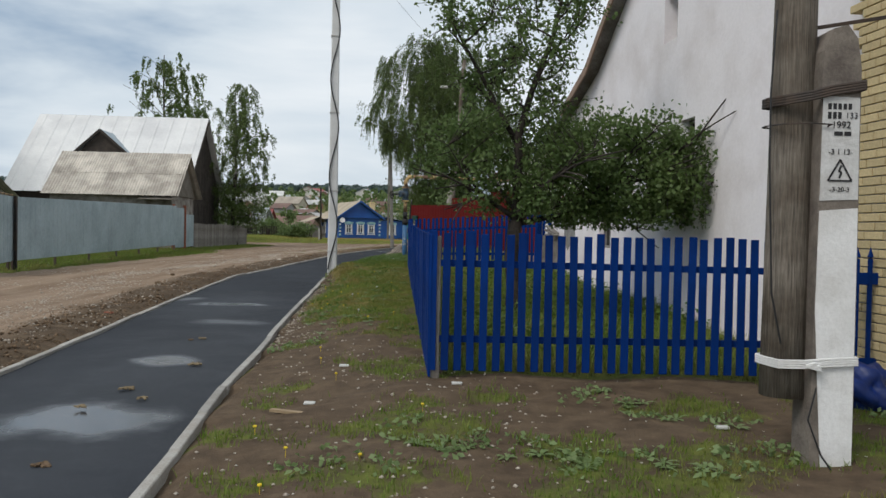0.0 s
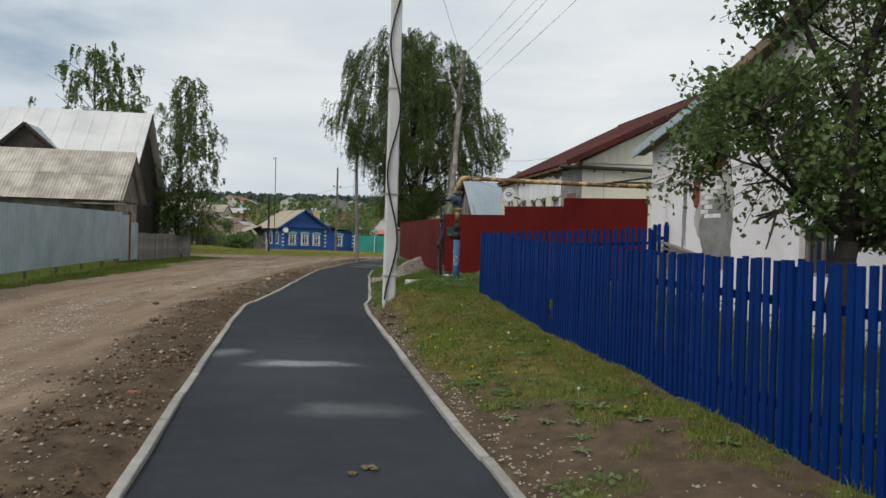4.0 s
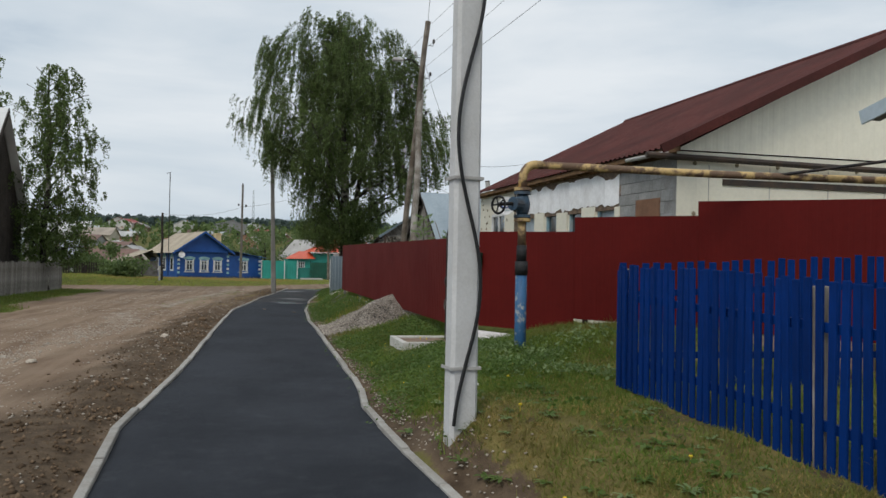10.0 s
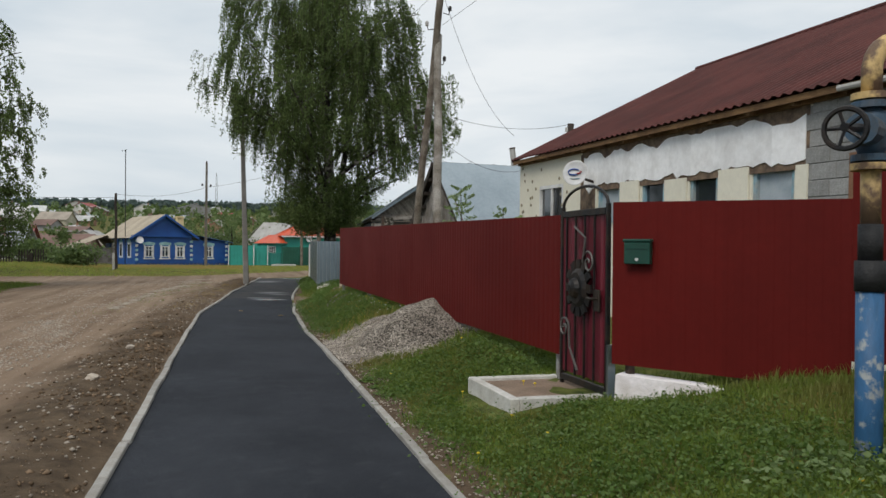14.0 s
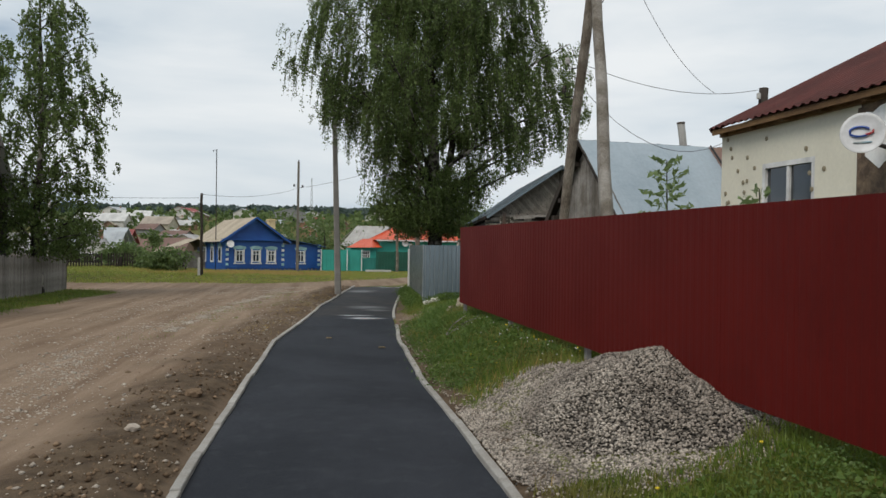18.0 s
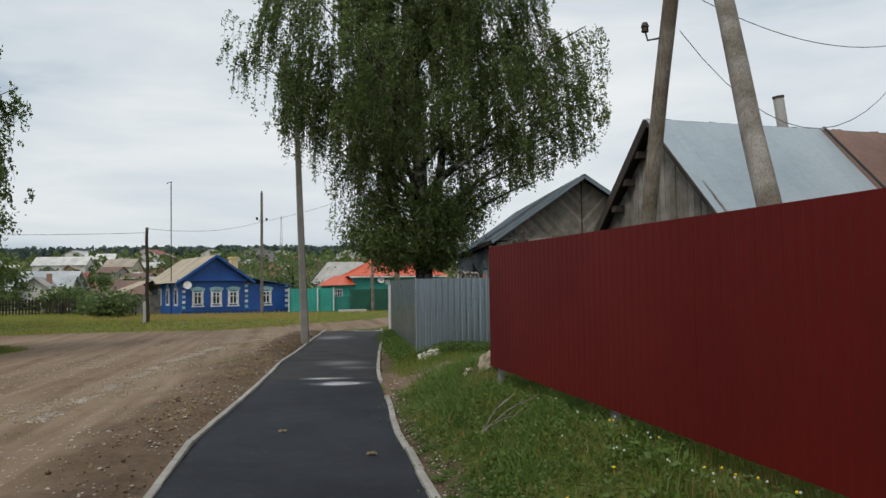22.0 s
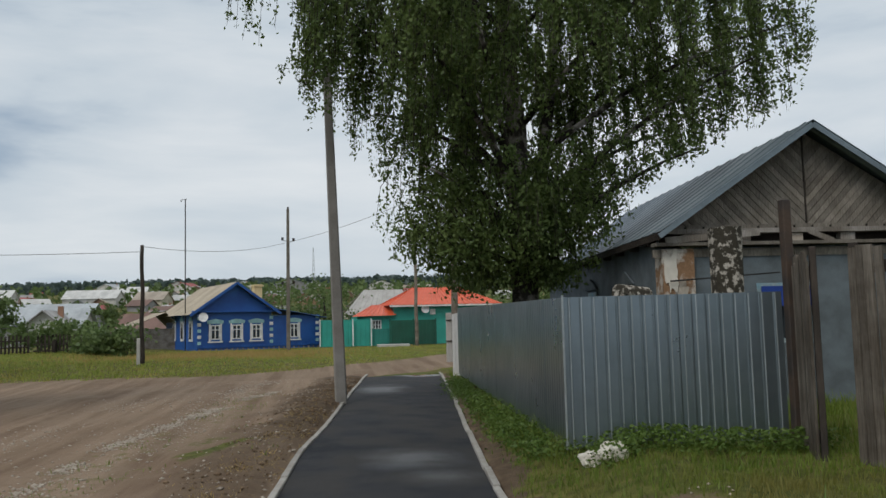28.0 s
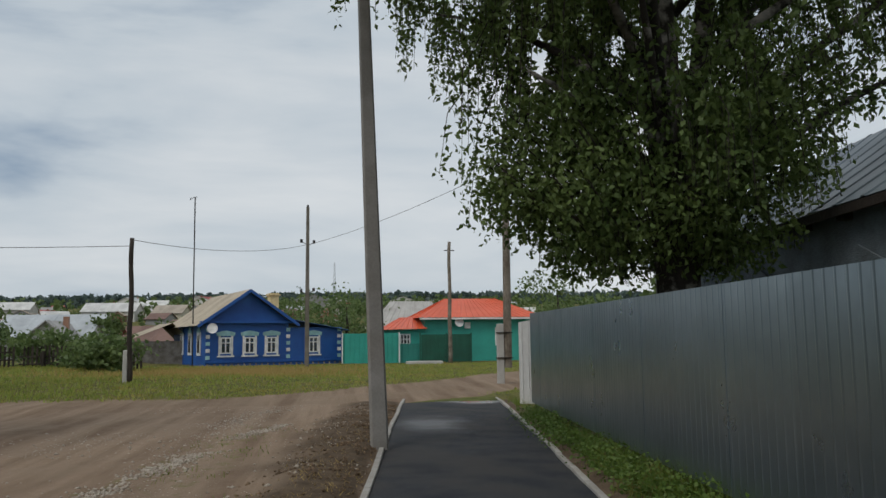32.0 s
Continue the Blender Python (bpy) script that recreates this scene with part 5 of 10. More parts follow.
part("bare_plaster", blob(2.35, 1.45, 0.50, 0.62, 3, 0.012), PLASTER_GREY, WH, "bare grey plaster patch")
part("bare_plaster", blob(1.30, 1.85, 0.07, 0.65, 9, 0.012, rag=0.6), PLASTER_GREY, WH)
part("bare_mortar", blob(2.22, 1.95, 0.55, 0.60, 5, 0.009, y=-0.004), MORTAR, WH)
for (cx, cz, rx, rz, sd) in ((2.24, 2.74, 0.36, 0.38, 1), (1.70, 2.15, 0.11, 0.26, 7)):
    part("brick_bed", blob(cx, cz, rx, rz, sd, 0.01, y=-0.008), BRICK_RED, WH)
    bmb = bmesh.new()
    for r in range(int(rz * 2 / 0.075)):
        zz = cz - rz + r * 0.075 + 0.04
        half = rx * math.sqrt(max(0.05, 1 - ((zz - cz) / rz) ** 2)) * rnd.uniform(0.75, 1.0)
        u = cx - half + rnd.uniform(0, 0.1)
        while u < cx + half - 0.06:
            wdt = rnd.choice((0.24, 0.12, 0.18))
            part("brick", bx(u, min(u + wdt, cx + half), -0.022 - rnd.uniform(0, 0.008), -0.004, zz, zz + 0.062, 0.004), BRICK_RED, WH, "bare red brick")
            u += wdt + 0.012
WB = bx(0, 0.245, -0.007, 0.0, 0, 0.068, 0.003)
wb_me = bpy.data.meshes.new("brick")
WB.to_mesh(wb_me)
wb_me.materials.append(WHITE_BRICK)
for r in range(24):
    for c in range(9):
        u, z = 0.06 + c * 0.257 + (r % 2) * 0.128, 0.25 + r * 0.078 + 0.06 * (r > 40)
        zz = z + 0.75
        ok = (zz > 2.35 and u < 1.75 and zz < wh_top(u) - 0.25 and noise.noise(Vector((u * 1.3, zz * 1.5, 2))) > -0.12) or (1.8 < u < 2.7 and 1.7 < zz < 2.45 and noise.noise(Vector((u * 2, zz * 2, 5))) > -0.3)
        if ok:
            again("brick", wb_me, WH, pose(u, -0.006, zz), "whitewashed brick")
part("cable", tube([(0.0, -0.03, 2.40), (1.2, -0.03, 2.39), (2.0, -0.045, 2.44), (2.9, -0.03, 2.49), (5.0, -0.03, 2.60), (8, -0.03, 2.62)], 0.013, 5), CONCRETE, WH)
part("cable", tube([(0.70, -0.03, 0.7), (0.67, -0.03, 1.6), (0.62, -0.03, 2.3), (0.68, -0.03, 2.9), (0.85, -0.03, 3.2)], 0.018, 5), WHITE_PAINT, WH)
part("crack", tube([(2.62, -0.004, 2.75), (2.66, -0.004, 3.1), (2.60, -0.004, 3.4), (2.70, -0.004, 3.75)], 0.012, 4), DARK_WOOD, WH, "dark crack in the plaster")
for k, (a, b) in enumerate((((0.8, -0.12, 1.28), (2.0, -0.2, 1.10)), ((0.9, -0.16, 1.18), (2.2, -0.25, 1.06)), ((1.2, -0.22, 1.08), (2.1, -0.3, 1.0)))):
    plank = solid("plank", bar(WH.matrix_basis @ Vector(a), WH.matrix_basis @ Vector(b), 0.12, 0.03), OLD_WOOD, "grey weathered plank leaning on the white house", "plank", "planks by the white house")
rack = thing("plank_rack", frame_m((WH.matrix_basis @ Vector((1.5, -0.25, 0))).to_tuple(), w_ang), "low wooden rack under stacked planks", "rack")
for u in (-0.6, 0.5):
    part("leg", bx(u, u + 0.07, -0.1, 0.16, 0.0, 1.05), OLD_WOOD, rack)

# yellow brick corner at the near end of the same wall
YB = thing("brick_facing", frame_m((WA + WDIR.normalized() * 12.5 + Vector((-0.02, 0, 0.1))).to_tuple(), w_ang), "yellow face-brick corner of the white house", "brick wall")
part("backing", bx(0.05, 3.0, -0.10, -0.004, -0.2, 4.6), MORTAR, YB)
yb = bx(0, 0.245, -0.125, -0.004, 0, 0.068, 0.004)
yb_me = bpy.data.meshes.new("brick")
yb.to_mesh(yb_me)
yb_me.materials.append(BRICK_YELLOW)
for r in range(58):
    start = (0.0, 0.14, 0.05, 0.19)[r % 4]
    for c in range(3 if r % 2 else 3):
        again("brick", yb_me, YB, pose(-0.10 + start + c * 0.257, 0, -0.1 + r * 0.0785))

# --- the house with the dark red roof ---
RHX, RHY0, RHY1 = 2.42, 24.1, 35.6
RH = thing("red_roofed_house", pose(RHX, RHY1, 0.66, 0, 1.25, -90), "long house with dark red roof and torn white insulation", "house")
# local x runs from the far corner (0) to the near corner (11.5), y into the house
RL = RHY1 - RHY0
EV = 3.13
wins = [(1.2, 2.45, 1.45, 2.52), (4.0, 4.85, 1.75, 2.62), (5.6, 6.3, 1.7, 2.58), (7.0, 7.7, 1.65, 2.55), (8.45, 9.25, 1.6, 2.5)]
part("street_wall", wall_with_holes(0, RL, -0.5, EV, wins, 0.35), CREAM, RH)
part("gable_wall", bx(RL - 0.35, RL, 0.351, 9.2, -0.5, EV), CREAM, RH)
part("end_wall", bx(0, 0.35, 0.351, 9.2, -0.5, EV), CREAM, RH)
RIDGE_Y, RIDGE_Z = 4.65, 5.58
part("gable_siding", ribbed((RL + 0.02, 0.0, EV + 0.02), (RL + 0.02, RIDGE_Y, EV + 0.02), (RL + 0.02, RIDGE_Y, RIDGE_Z - 0.05), (RL + 0.02, 0.0, EV + 0.04), 0.2, 0.004, "trap"), CREAM_SIDING, RH, "cream vertical siding")
part("gable_siding", ribbed((RL + 0.02, RIDGE_Y, EV + 0.02), (RL + 0.02, 9.2, EV + 0.02), (RL + 0.02, 9.2, EV + 0.04), (RL + 0.02, RIDGE_Y, RIDGE_Z - 0.05), 0.2, 0.004, "trap"), CREAM_SIDING, RH, "cream vertical siding")
part("end_gable", prism([(0.0, EV), (9.2, EV), (RIDGE_Y, RIDGE_Z - 0.05)], pose(0.3, 0, 0, 0, 0, 90), 0.25), CREAM_SIDING, RH)
part("roof_slope", ribbed((-0.02, -0.21, EV + 0.04), (RL + 0.4, -0.21, EV + 0.04), (RL + 0.4, RIDGE_Y, RIDGE_Z + 0.05), (-0.02, RIDGE_Y, RIDGE_Z + 0.05), 0.19, 0.035, "wave"), RED_ROOF, RH, "dark red corrugated roof")
part("roof_slope", ribbed((RL + 0.4, 9.7, EV - 0.02), (-0.02, 9.7, EV - 0.02), (-0.02, RIDGE_Y, RIDGE_Z + 0.05), (RL + 0.4, RIDGE_Y, RIDGE_Z + 0.05), 0.19, 0.035, "wave"), RED_ROOF, RH)
part("far_gable", prism([(0.36, -0.5), (9.2, -0.5), (9.2, EV - 0.05), (RIDGE_Y, RIDGE_Z - 0.06), (0.36, EV - 0.05)], pose(0.3, 0, 0, 0, 0, 90), 0.29), CREAM, RH)
part("back_wall", bx(0.31, RL - 0.36, 8.9, 9.2, -0.5, EV - 0.06), CREAM, RH)
part("ridge_cap", tube([(-0.05, RIDGE_Y, RIDGE_Z + 0.06), (RL + 0.42, RIDGE_Y, RIDGE_Z + 0.06)], 0.07, 8), RED_ROOF, RH)
for yy0, zz0, yy1, zz1 in ((-0.5, EV - 0.04, RIDGE_Y, RIDGE_Z + 0.03), (9.7, EV - 0.04, RIDGE_Y, RIDGE_Z + 0.03)):
    part("verge_trim", bar((RL + 0.42, yy0, zz0), (RL + 0.42, yy1, zz1), 0.03, 0.14), RED_ROOF, RH)
    part("verge_trim", bar((-0.04, max(yy0, -0.19), max(zz0, EV + 0.03) if yy0 < 0 else zz0), (-0.04, yy1, zz1), 0.03, 0.08), RED_ROOF, RH)
part("eaves_board", bx(0.0, RL + 0.35, -0.18, -0.15, EV - 0.05, EV + 0.03), BROWN_TIMBER, RH)
part("eaves_beam", bx(0.02, RL - 0.02, -0.06, -0.006, EV - 0.08, EV + 0.01), BROWN_TIMBER, RH)
for k in range(14):
    part("rafter_end", bx(0.2 + k * 0.83, 0.27 + k * 0.83, -0.15, -0.02, EV - 0.08, EV - 0.0), BROWN_TIMBER, RH)
part("gable_pipe", tube([(RL + 0.12, -0.6, EV - 0.1), (RL + 0.12, 9, EV - 0.22)], 0.05, 8), DARK_METAL, RH, "rusty pipe under the gable")
part("gutter", tube([(RL - 1.3, -0.24, EV - 0.03), (RL + 0.1, -0.24, EV - 0.05)], 0.035, 8), CONCRETE, RH)
# torn white film with a ragged upper edge above the windows
tops = [(3.45 + i * 0.12, EV - 0.13 - max(0, 0.20 * noise.noise(Vector((i * 0.21, 0.3, 4))) + 0.06 * noise.noise(Vector((i * 0.83, 3, 1.5))) + 0.02)) for i in range(51)]
bots = [(3.45 + i * 0.12, 2.42 - 0.10 * abs(noise.noise(Vector((i * 0.21, 9, 2)))) * 3 + 0.1 * noise.noise(Vector((i * 0.9, 7, 2)))) for i in range(51)]
for i in range(0, 50, 5):
    part("torn_film", prism(bots[i:i + 6] + tops[i:i + 6][::-1], Matrix.Translation((0, -0.022, 0)), 0.012), TORN, RH, "torn white insulation film")
part("brown_foam", bx(3.35, RL - 2.0, -0.008, -0.002, 2.3, EV - 0.02), FOAM_BROWN, RH)
part("brown_foam", bx(3.3, 3.96, -0.016, -0.004, 1.5, EV - 0.12), FOAM_BROWN, RH)
for k in range(5):
    xs = ((3.97, 3.995), (4.9, 5.55), (6.35, 6.95), (7.75, 8.4), (9.3, 9.5))[k]
    part("cream_board", bx(xs[0], xs[1], -0.03, -0.009, 0.9, 2.35 + 0.05 * (k % 2)), CREAM, RH)
blk = bx(0, 0.385, -0.012, 0.0, 0, 0.185, 0.006)
blk_me = bpy.data.meshes.new("block")
blk.to_mesh(blk_me)
blk_me.materials.append(BLOCK)
for r in range(14):
    for c in range(5):
        u = RL - 1.95 + c * 0.395 + (r % 2) * 0.1 - 0.1
        if u + 0.385 < RL - 0.02 and not (RL - 1.35 < u + 0.19 < RL - 0.55 and 1.35 < 0.45 + r * 0.195 < 2.2):
            again("block", blk_me, RH, pose(u, -0.003, 0.4 + r * 0.195), "grey concrete block")
part("block_bed", bx(RL - 2.1, RL - 0.01, -0.0045, -0.001, 0.3, EV - 0.1), PLASTER_GREY, RH)
part("board_patch", bx(RL - 1.35, RL - 0.5, -0.03, -0.012, 1.3, 2.42), mat("brown_board", (0.22, 0.11, 0.06), 0.8, var=0.2), RH, "brown board over an opening")
for k, (a, b, c, d) in enumerate(wins):
    if k == 0:
        window(RH, a, b, c, d, WHITE_FRAME, GLASS, 0.06, 1, None, 0.07)
    else:
        window(RH, a, b, c, d, PALE_BLUE, FILM if k in (1, 4) else GLASS, 0.08, 0, None, 0.07, sill=PALE_BLUE)
dot = lathe([(0.035, 0), (0.035, 0.012), (0.01, 0.016)], pose(0, 0, 0, 90), 8)
dot_me = bpy.data.meshes.new("foam_dot")
dot.to_mesh(dot_me)
dot_me.materials.append(mat("foam_dot", (0.32, 0.27, 0.18), 0.9, bump=0.2))
for k in range(44):
    u = rnd.uniform(0.1, 2.7)
    z = rnd.uniform(1.3, 3.0)
    if not (1.05 < u < 2.25 and 1.4 < z < 2.8):
        again("foam_dot", dot_me, RH, pose(u, 0.0, z))
for k in range(9):
    for z in (2.15, 2.95):
        again("foam_dot", dot_me, RH, pose(RL + 0.001, 0.3 + k * 0.75, z, 0, 0, 90))
for k in range(6):
    part("joint", bx(RL, RL + 0.006, 0.55 + k * 1.1, 0.562 + k * 1.1, 1.0, EV - 0.2), MORTAR, RH)
part("lintel", bx(RL + 0.002, RL + 0.02, 0.8, 8.6, 2.62, 2.72), DARK_METAL, RH)
dish = thing("satellite_dish", pose(RHX - 0.42, 31.6, 3.18, 0, 0, 0), "round white satellite dish with a small coloured mark", "satellite dish")
dm = look((0, 0, 0), (1.0, 1.1, -0.25)).to_3x3().to_4x4() @ Matrix.Diagonal((0.58, 0.58, 0.58, 1))
dd = lathe([(0.02, 0.0), (0.2, 0.015), (0.34, 0.05), (0.40, 0.085), (0.405, 0.08), (0.34, 0.03), (0.2, -0.01), (0.02, -0.025)], dm, 28)
part("bowl", dd, DISH, dish, smooth=True)
for a0, a1, r0, mt_ in ((0.5, 3.4, 0.15, LOGO_BLUE), (3.6, 5.4, 0.16, LOGO_BLUE), (4.6, 6.6, 0.10, LOGO_RED)):
    arc = tube([(r0 * 1.2 * math.cos(a) - (0.05 if mt_ is LOGO_BLUE else -0.06), 0.04 + r0 * 0.62 * math.sin(a), 0.045) for a in np.linspace(a0, a1, 14)], 0.022, 5)
    arc.transform(dm)
    part("mark", arc, mt_, dish, "small coloured mark")
part("mark", bx(-0.16, 0.16, -0.19, -0.165, 0.03, 0.05, m=dm), PALE_BLUE, dish)
part("arm", tube([(0.05, 0.05, -0.05), (0.46, 0.1, -0.15)], 0.025, 6), IRON, dish)

# --- the gate in the wine-red fence ---
GT = thing("gate", pose(-0.93, 25.58, 0.42, 0, 0, -90), "narrow maroon metal gate with black iron scrolls and an arched top", "gate")
GW = 1.02
for u in (0.0, GW - 0.05):
    part("gate_post", bx(u + 0.008, u + 0.042, -0.02, 0.02, -0.3, 1.76, 0.003), IRON, GT)
for z in (0.05, 1.66):
    part("gate_rail", bx(0.05, GW - 0.05, -0.022, 0.018, z, z + 0.06, 0.003), IRON, GT)
part("panel", ribbed((0.05, -0.005, 0.14), (GW - 0.05, -0.005, 0.14), (GW - 0.05, -0.005, 1.66), (0.05, -0.005, 1.66), 0.16, -0.02, "trap"), MAROON, GT)
for k in range(4):
    part("gate_bar", bx(0.2 + k * 0.2, 0.215 + k * 0.2, -0.05, -0.032, 0.14, 1.66), IRON, GT)
arch = [(GW / 2 - (GW / 2 - 0.03) * math.cos(a), 0, 1.75 + 0.19 * math.sin(a)) for a in np.linspace(0, math.pi, 17)]
part("arch", tube(arch, 0.015, 6), IRON, GT)


SCROLL = mat("dull_grey_iron", (0.16, 0.15, 0.14), 0.6, metal=0.4)


def scroll(cx, cz, r, turns, flip):
    pts = []
    for i in range(40):
        a = i / 39 * turns * 2 * math.pi
        rr = r * (0.15 + 0.85 * i / 39)
        pts.append((cx + flip * rr * math.cos(a), -0.06, cz + rr * math.sin(a)))
    return pts


part("scroll", tube(scroll(0.72, 1.22, 0.12, 1.5, 1) + [(0.66, -0.06, 1.45), (0.42, -0.06, 1.56)], 0.011, 5), SCROLL, GT, "grey iron scroll")
part("scroll", tube(scroll(0.2, 0.58, 0.11, 1.5, -1) + [(0.33, -0.06, 0.4), (0.5, -0.06, 0.2)], 0.011, 5), SCROLL, GT, "grey iron scroll")
part("rosette", lathe([(0.02, 0), (0.17, 0.0), (0.19, 0.02), (0.15, 0.05), (0.10, 0.05), (0.08, 0.09), (0.03, 0.11)], pose(0.5, -0.04, 0.98, 90), 14), IRON, GT, "round black cast rosette")
for k in range(12):
    a = k * math.pi / 6
    part("leaf", bx(-0.04, 0.04, -0.012, 0.012, 0, 0.10, m=pose(0.5, -0.05, 0.98) @ pose(0, 0, 0, 0, math.degrees(a), 0) @ pose(0, 0, 0.17)), IRON, GT)
part("lock", bx(GW - 0.2, GW - 0.1, -0.05, -0.03, 0.78, 0.98, 0.006), IRON, GT)
part("handle", tube([(GW - 0.14, -0.04, 0.9), (GW - 0.14, -0.10, 0.9), (GW - 0.24, -0.10, 0.9)], 0.012, 5), IRON, GT)
part("leg", bx(GW - 0.03, GW + 0.03, -0.02, 0.05, -0.4, 0.5), ZINC, GT, "bare steel foot of the post")
SLAB = thing("doorstep", pose(-1.36, 25.35, 0.40), "earth-filled doorstep with a white painted concrete kerb", "doorstep")
part("fill", bx(-0.37, 0.55, -0.62, 0.42, -0.3, 0.03), mat("packed_earth", (0.24, 0.17, 0.12), 0.95, scale=3, var=0.2, bump=0.4), SLAB)
for a in ((-0.46, -0.37, -0.72, 0.52), (-0.37, 0.62, -0.72, -0.62), (-0.37, 0.55, 0.42, 0.52)):
    part("edging", bx(*a, -0.3, 0.065, 0.010), mat("limed_edging", (0.56, 0.55, 0.52), 0.9, second=(0.42, 0.40, 0.36), scale=4, var=0.15, bump=0.4), SLAB, "white painted edging")
BASE = thing("footing", pose(0.0, 24.0, 0.4), "low whitewashed footing under the red fence", "footing")
part("strip", join(bar((-0.86, 24.5, 0.46), (0.1, 23.4, 0.40), 0.20, 0.44)), WHITE_BRICK, BASE, world=True)
part("strip", bar((0.42, 23.1, 0.66), (2.5, 20.0, 0.70), 0.20, 0.40), mat("earthy_footing", (0.30, 0.23, 0.17), 0.95, var=0.2, bump=0.4), BASE, world=True)
MB = thing("post_box", pose(-0.76, 24.33, 1.74, 0, 0, -49), "small dark green metal post box on the red fence", "post box")
part("box", bx(-0.115, 0.115, -0.08, -0.012, -0.10, 0.09, 0.006), GREEN_BOX, MB)
part("lid", bx(-0.125, 0.125, -0.09, -0.012, 0.09, 0.115, 0.006), GREEN_BOX, MB)
part("flap", bx(-0.10, 0.10, -0.086, -0.081, 0.03, 0.075), GREEN_BOX, MB)
part("keyhole", cyl((0.0, -0.079, -0.06), (0.0, -0.086, -0.06), 0.014, 10), DISH, MB, "pale lock disc")

# --- gas pipe with its valve ---
GP = thing("gas_pipe", pose(-0.97, 21.58, 0.58), "tall gas pipe, peeling blue below, worn yellow above, with valve", "pipe")
part("lower_pipe", cyl((0, 0, -0.3), (0, 0, 0.98), 0.068, 16), PIPE_BLUE, GP, "peeling blue steel pipe", smooth=True)
part("wrap", cyl((0, 0, 0.97), (0, 0, 1.13), 0.076, 16), TAPE, GP, "black bitumen wrap", smooth=True)
part("wrap", cyl((0, 0, 1.13), (0, 0, 1.32), 0.060, 16), TAPE, GP, "black bitumen wrap", smooth=True)
part("riser", cyl((0, 0, 1.32), (0, 0, 1.62), 0.050, 16), PIPE_YELLOW, GP, "worn yellow pipe", smooth=True)
for z in (1.60, 1.645, 1.92, 1.965):
    part("flange", cyl((0, 0, z), (0, 0, z + 0.035), 0.100, 20), PIPE_YELLOW if z in (1.60, 1.965) else VALVE_BLUE, GP)
part("valve_body", lathe([(0.060, 1.68), (0.078, 1.72), (0.092, 1.80), (0.078, 1.88), (0.060, 1.92)], I4, 18), VALVE_BLUE, GP, smooth=True)
part("bonnet", cyl((0, 0, 1.80), (-0.15, -0.09, 1.80), 0.082, 14), VALVE_BLUE, GP)
part("stem", cyl((-0.16, -0.10, 1.80), (-0.37, -0.22, 1.775), 0.022, 8), IRON, GP)
wm = Matrix.Translation((-0.36, -0.215, 1.77)) @ look((0, 0, 0), (-0.85, -0.53, 0)).to_3x3().to_4x4()
ringp = [(0.098 * math.cos(a), 0.098 * math.sin(a), 0) for a in np.linspace(0, 2 * math.pi, 25)]
rb = tube(ringp, 0.014, 6, False)
rb.transform(wm)
wheel = part("hand_wheel", rb, IRON, GP, "black cast hand wheel")
for k in range(5):
    a = k * 2 * math.pi / 5
    sb = tube([(0, 0, 0), (0.098 * math.cos(a), 0.098 * math.sin(a), 0)], 0.009, 5)
    sb.transform(wm)
    part("spoke", sb, IRON, wheel)
elbow = [(0, 0, 2.0), (0, 0, 2.12)] + [(0.16 * (1 - math.cos(a)), 0, 2.12 + 0.16 * math.sin(a)) for a in np.linspace(0.2, math.pi / 2, 7)]
part("elbow", tube(elbow + [(0.24, 0, 2.28)], 0.052, 14), PIPE_YELLOW, GP, "worn yellow elbow", smooth=True)
part("long_pipe", tube([(0.22, 0, 2.28), (2.2, -0.55, 2.20), (3.9, -1.0, 2.16), (6.0, -1.55, 2.14)], 0.045, 12), PIPE_YELLOW, GP, "long rusty yellow pipe", smooth=True)
part("branch_pipe", tube([(2.9, -0.75, 2.2), (4.6, -1.6, 2.45)], 0.02, 6), IRON, GP)


# --- the old wooden house behind the galvanised fence ---
def clip(poly, keep):
    """Cuts a polygon by half planes (a, b, c): a*u + b*v + c >= 0."""
    for a, b, c in keep:
        out = []
        for i in range(len(poly)):
            p, q = poly[i - 1], poly[i]
            dp, dq = a * p[0] + b * p[1] + c, a * q[0] + b * q[1] + c
            if (dp >= 0) != (dq >= 0):
                t = dp / (dp - dq)
                out.append((p[0] + t * (q[0] - p[0]), p[1] + t * (q[1] - p[1])))
            if dq >= 0:
                out.append(q)
        poly = out
        if len(poly) < 3:
            return []
    return poly


OH = thing("old_wooden_house", frame_m((1.42, 48.5, 0.35), -6), "old grey wooden house with a chevron-boarded gable and metal roof", "house")
OW, OE, OA, OLEN = 4.5, 2.45, 4.23, 9.5
PIER = mat("flaking_brown_pier", (0.24, 0.14, 0.075), 0.95, second=(0.52, 0.48, 0.42), amount=0.45, scale=3.5, fine=30, var=0.25, bump=0.6, rand=0.0, edge=0.05)
part("front_wall", wall_with_holes(0.45, OW - 0.02, -0.4, OE, [(1.4, 2.3, 1.0, 1.9)], 0.25), TEAL_BOARD, OH)
part("side_wall", bx(0.0, 0.25, 0.3, OLEN, -0.4, OE + 0.22), TEAL_BOARD, OH)
part("side_wall", bx(OW - 0.25, OW, 0.3, OLEN, -0.4, OE + 0.22), TEAL_BOARD, OH)
part("corner_pier", bx(-0.03, 0.45, -0.06, 0.3, -0.4, OE - 0.02), PIER, OH, "brick corner pier with peeling plaster")
part("plaster_rest", blob(0.10, 2.1, 0.09, 0.32, 4, 0.02, rag=0.5, y=-0.08), LIME_STONE, OH, "peeling white plaster")
part("plaster_rest", blob(0.26, 1.75, 0.08, 0.2, 8, 0.02, rag=0.5, y=-0.08), PALE_STONE, OH)
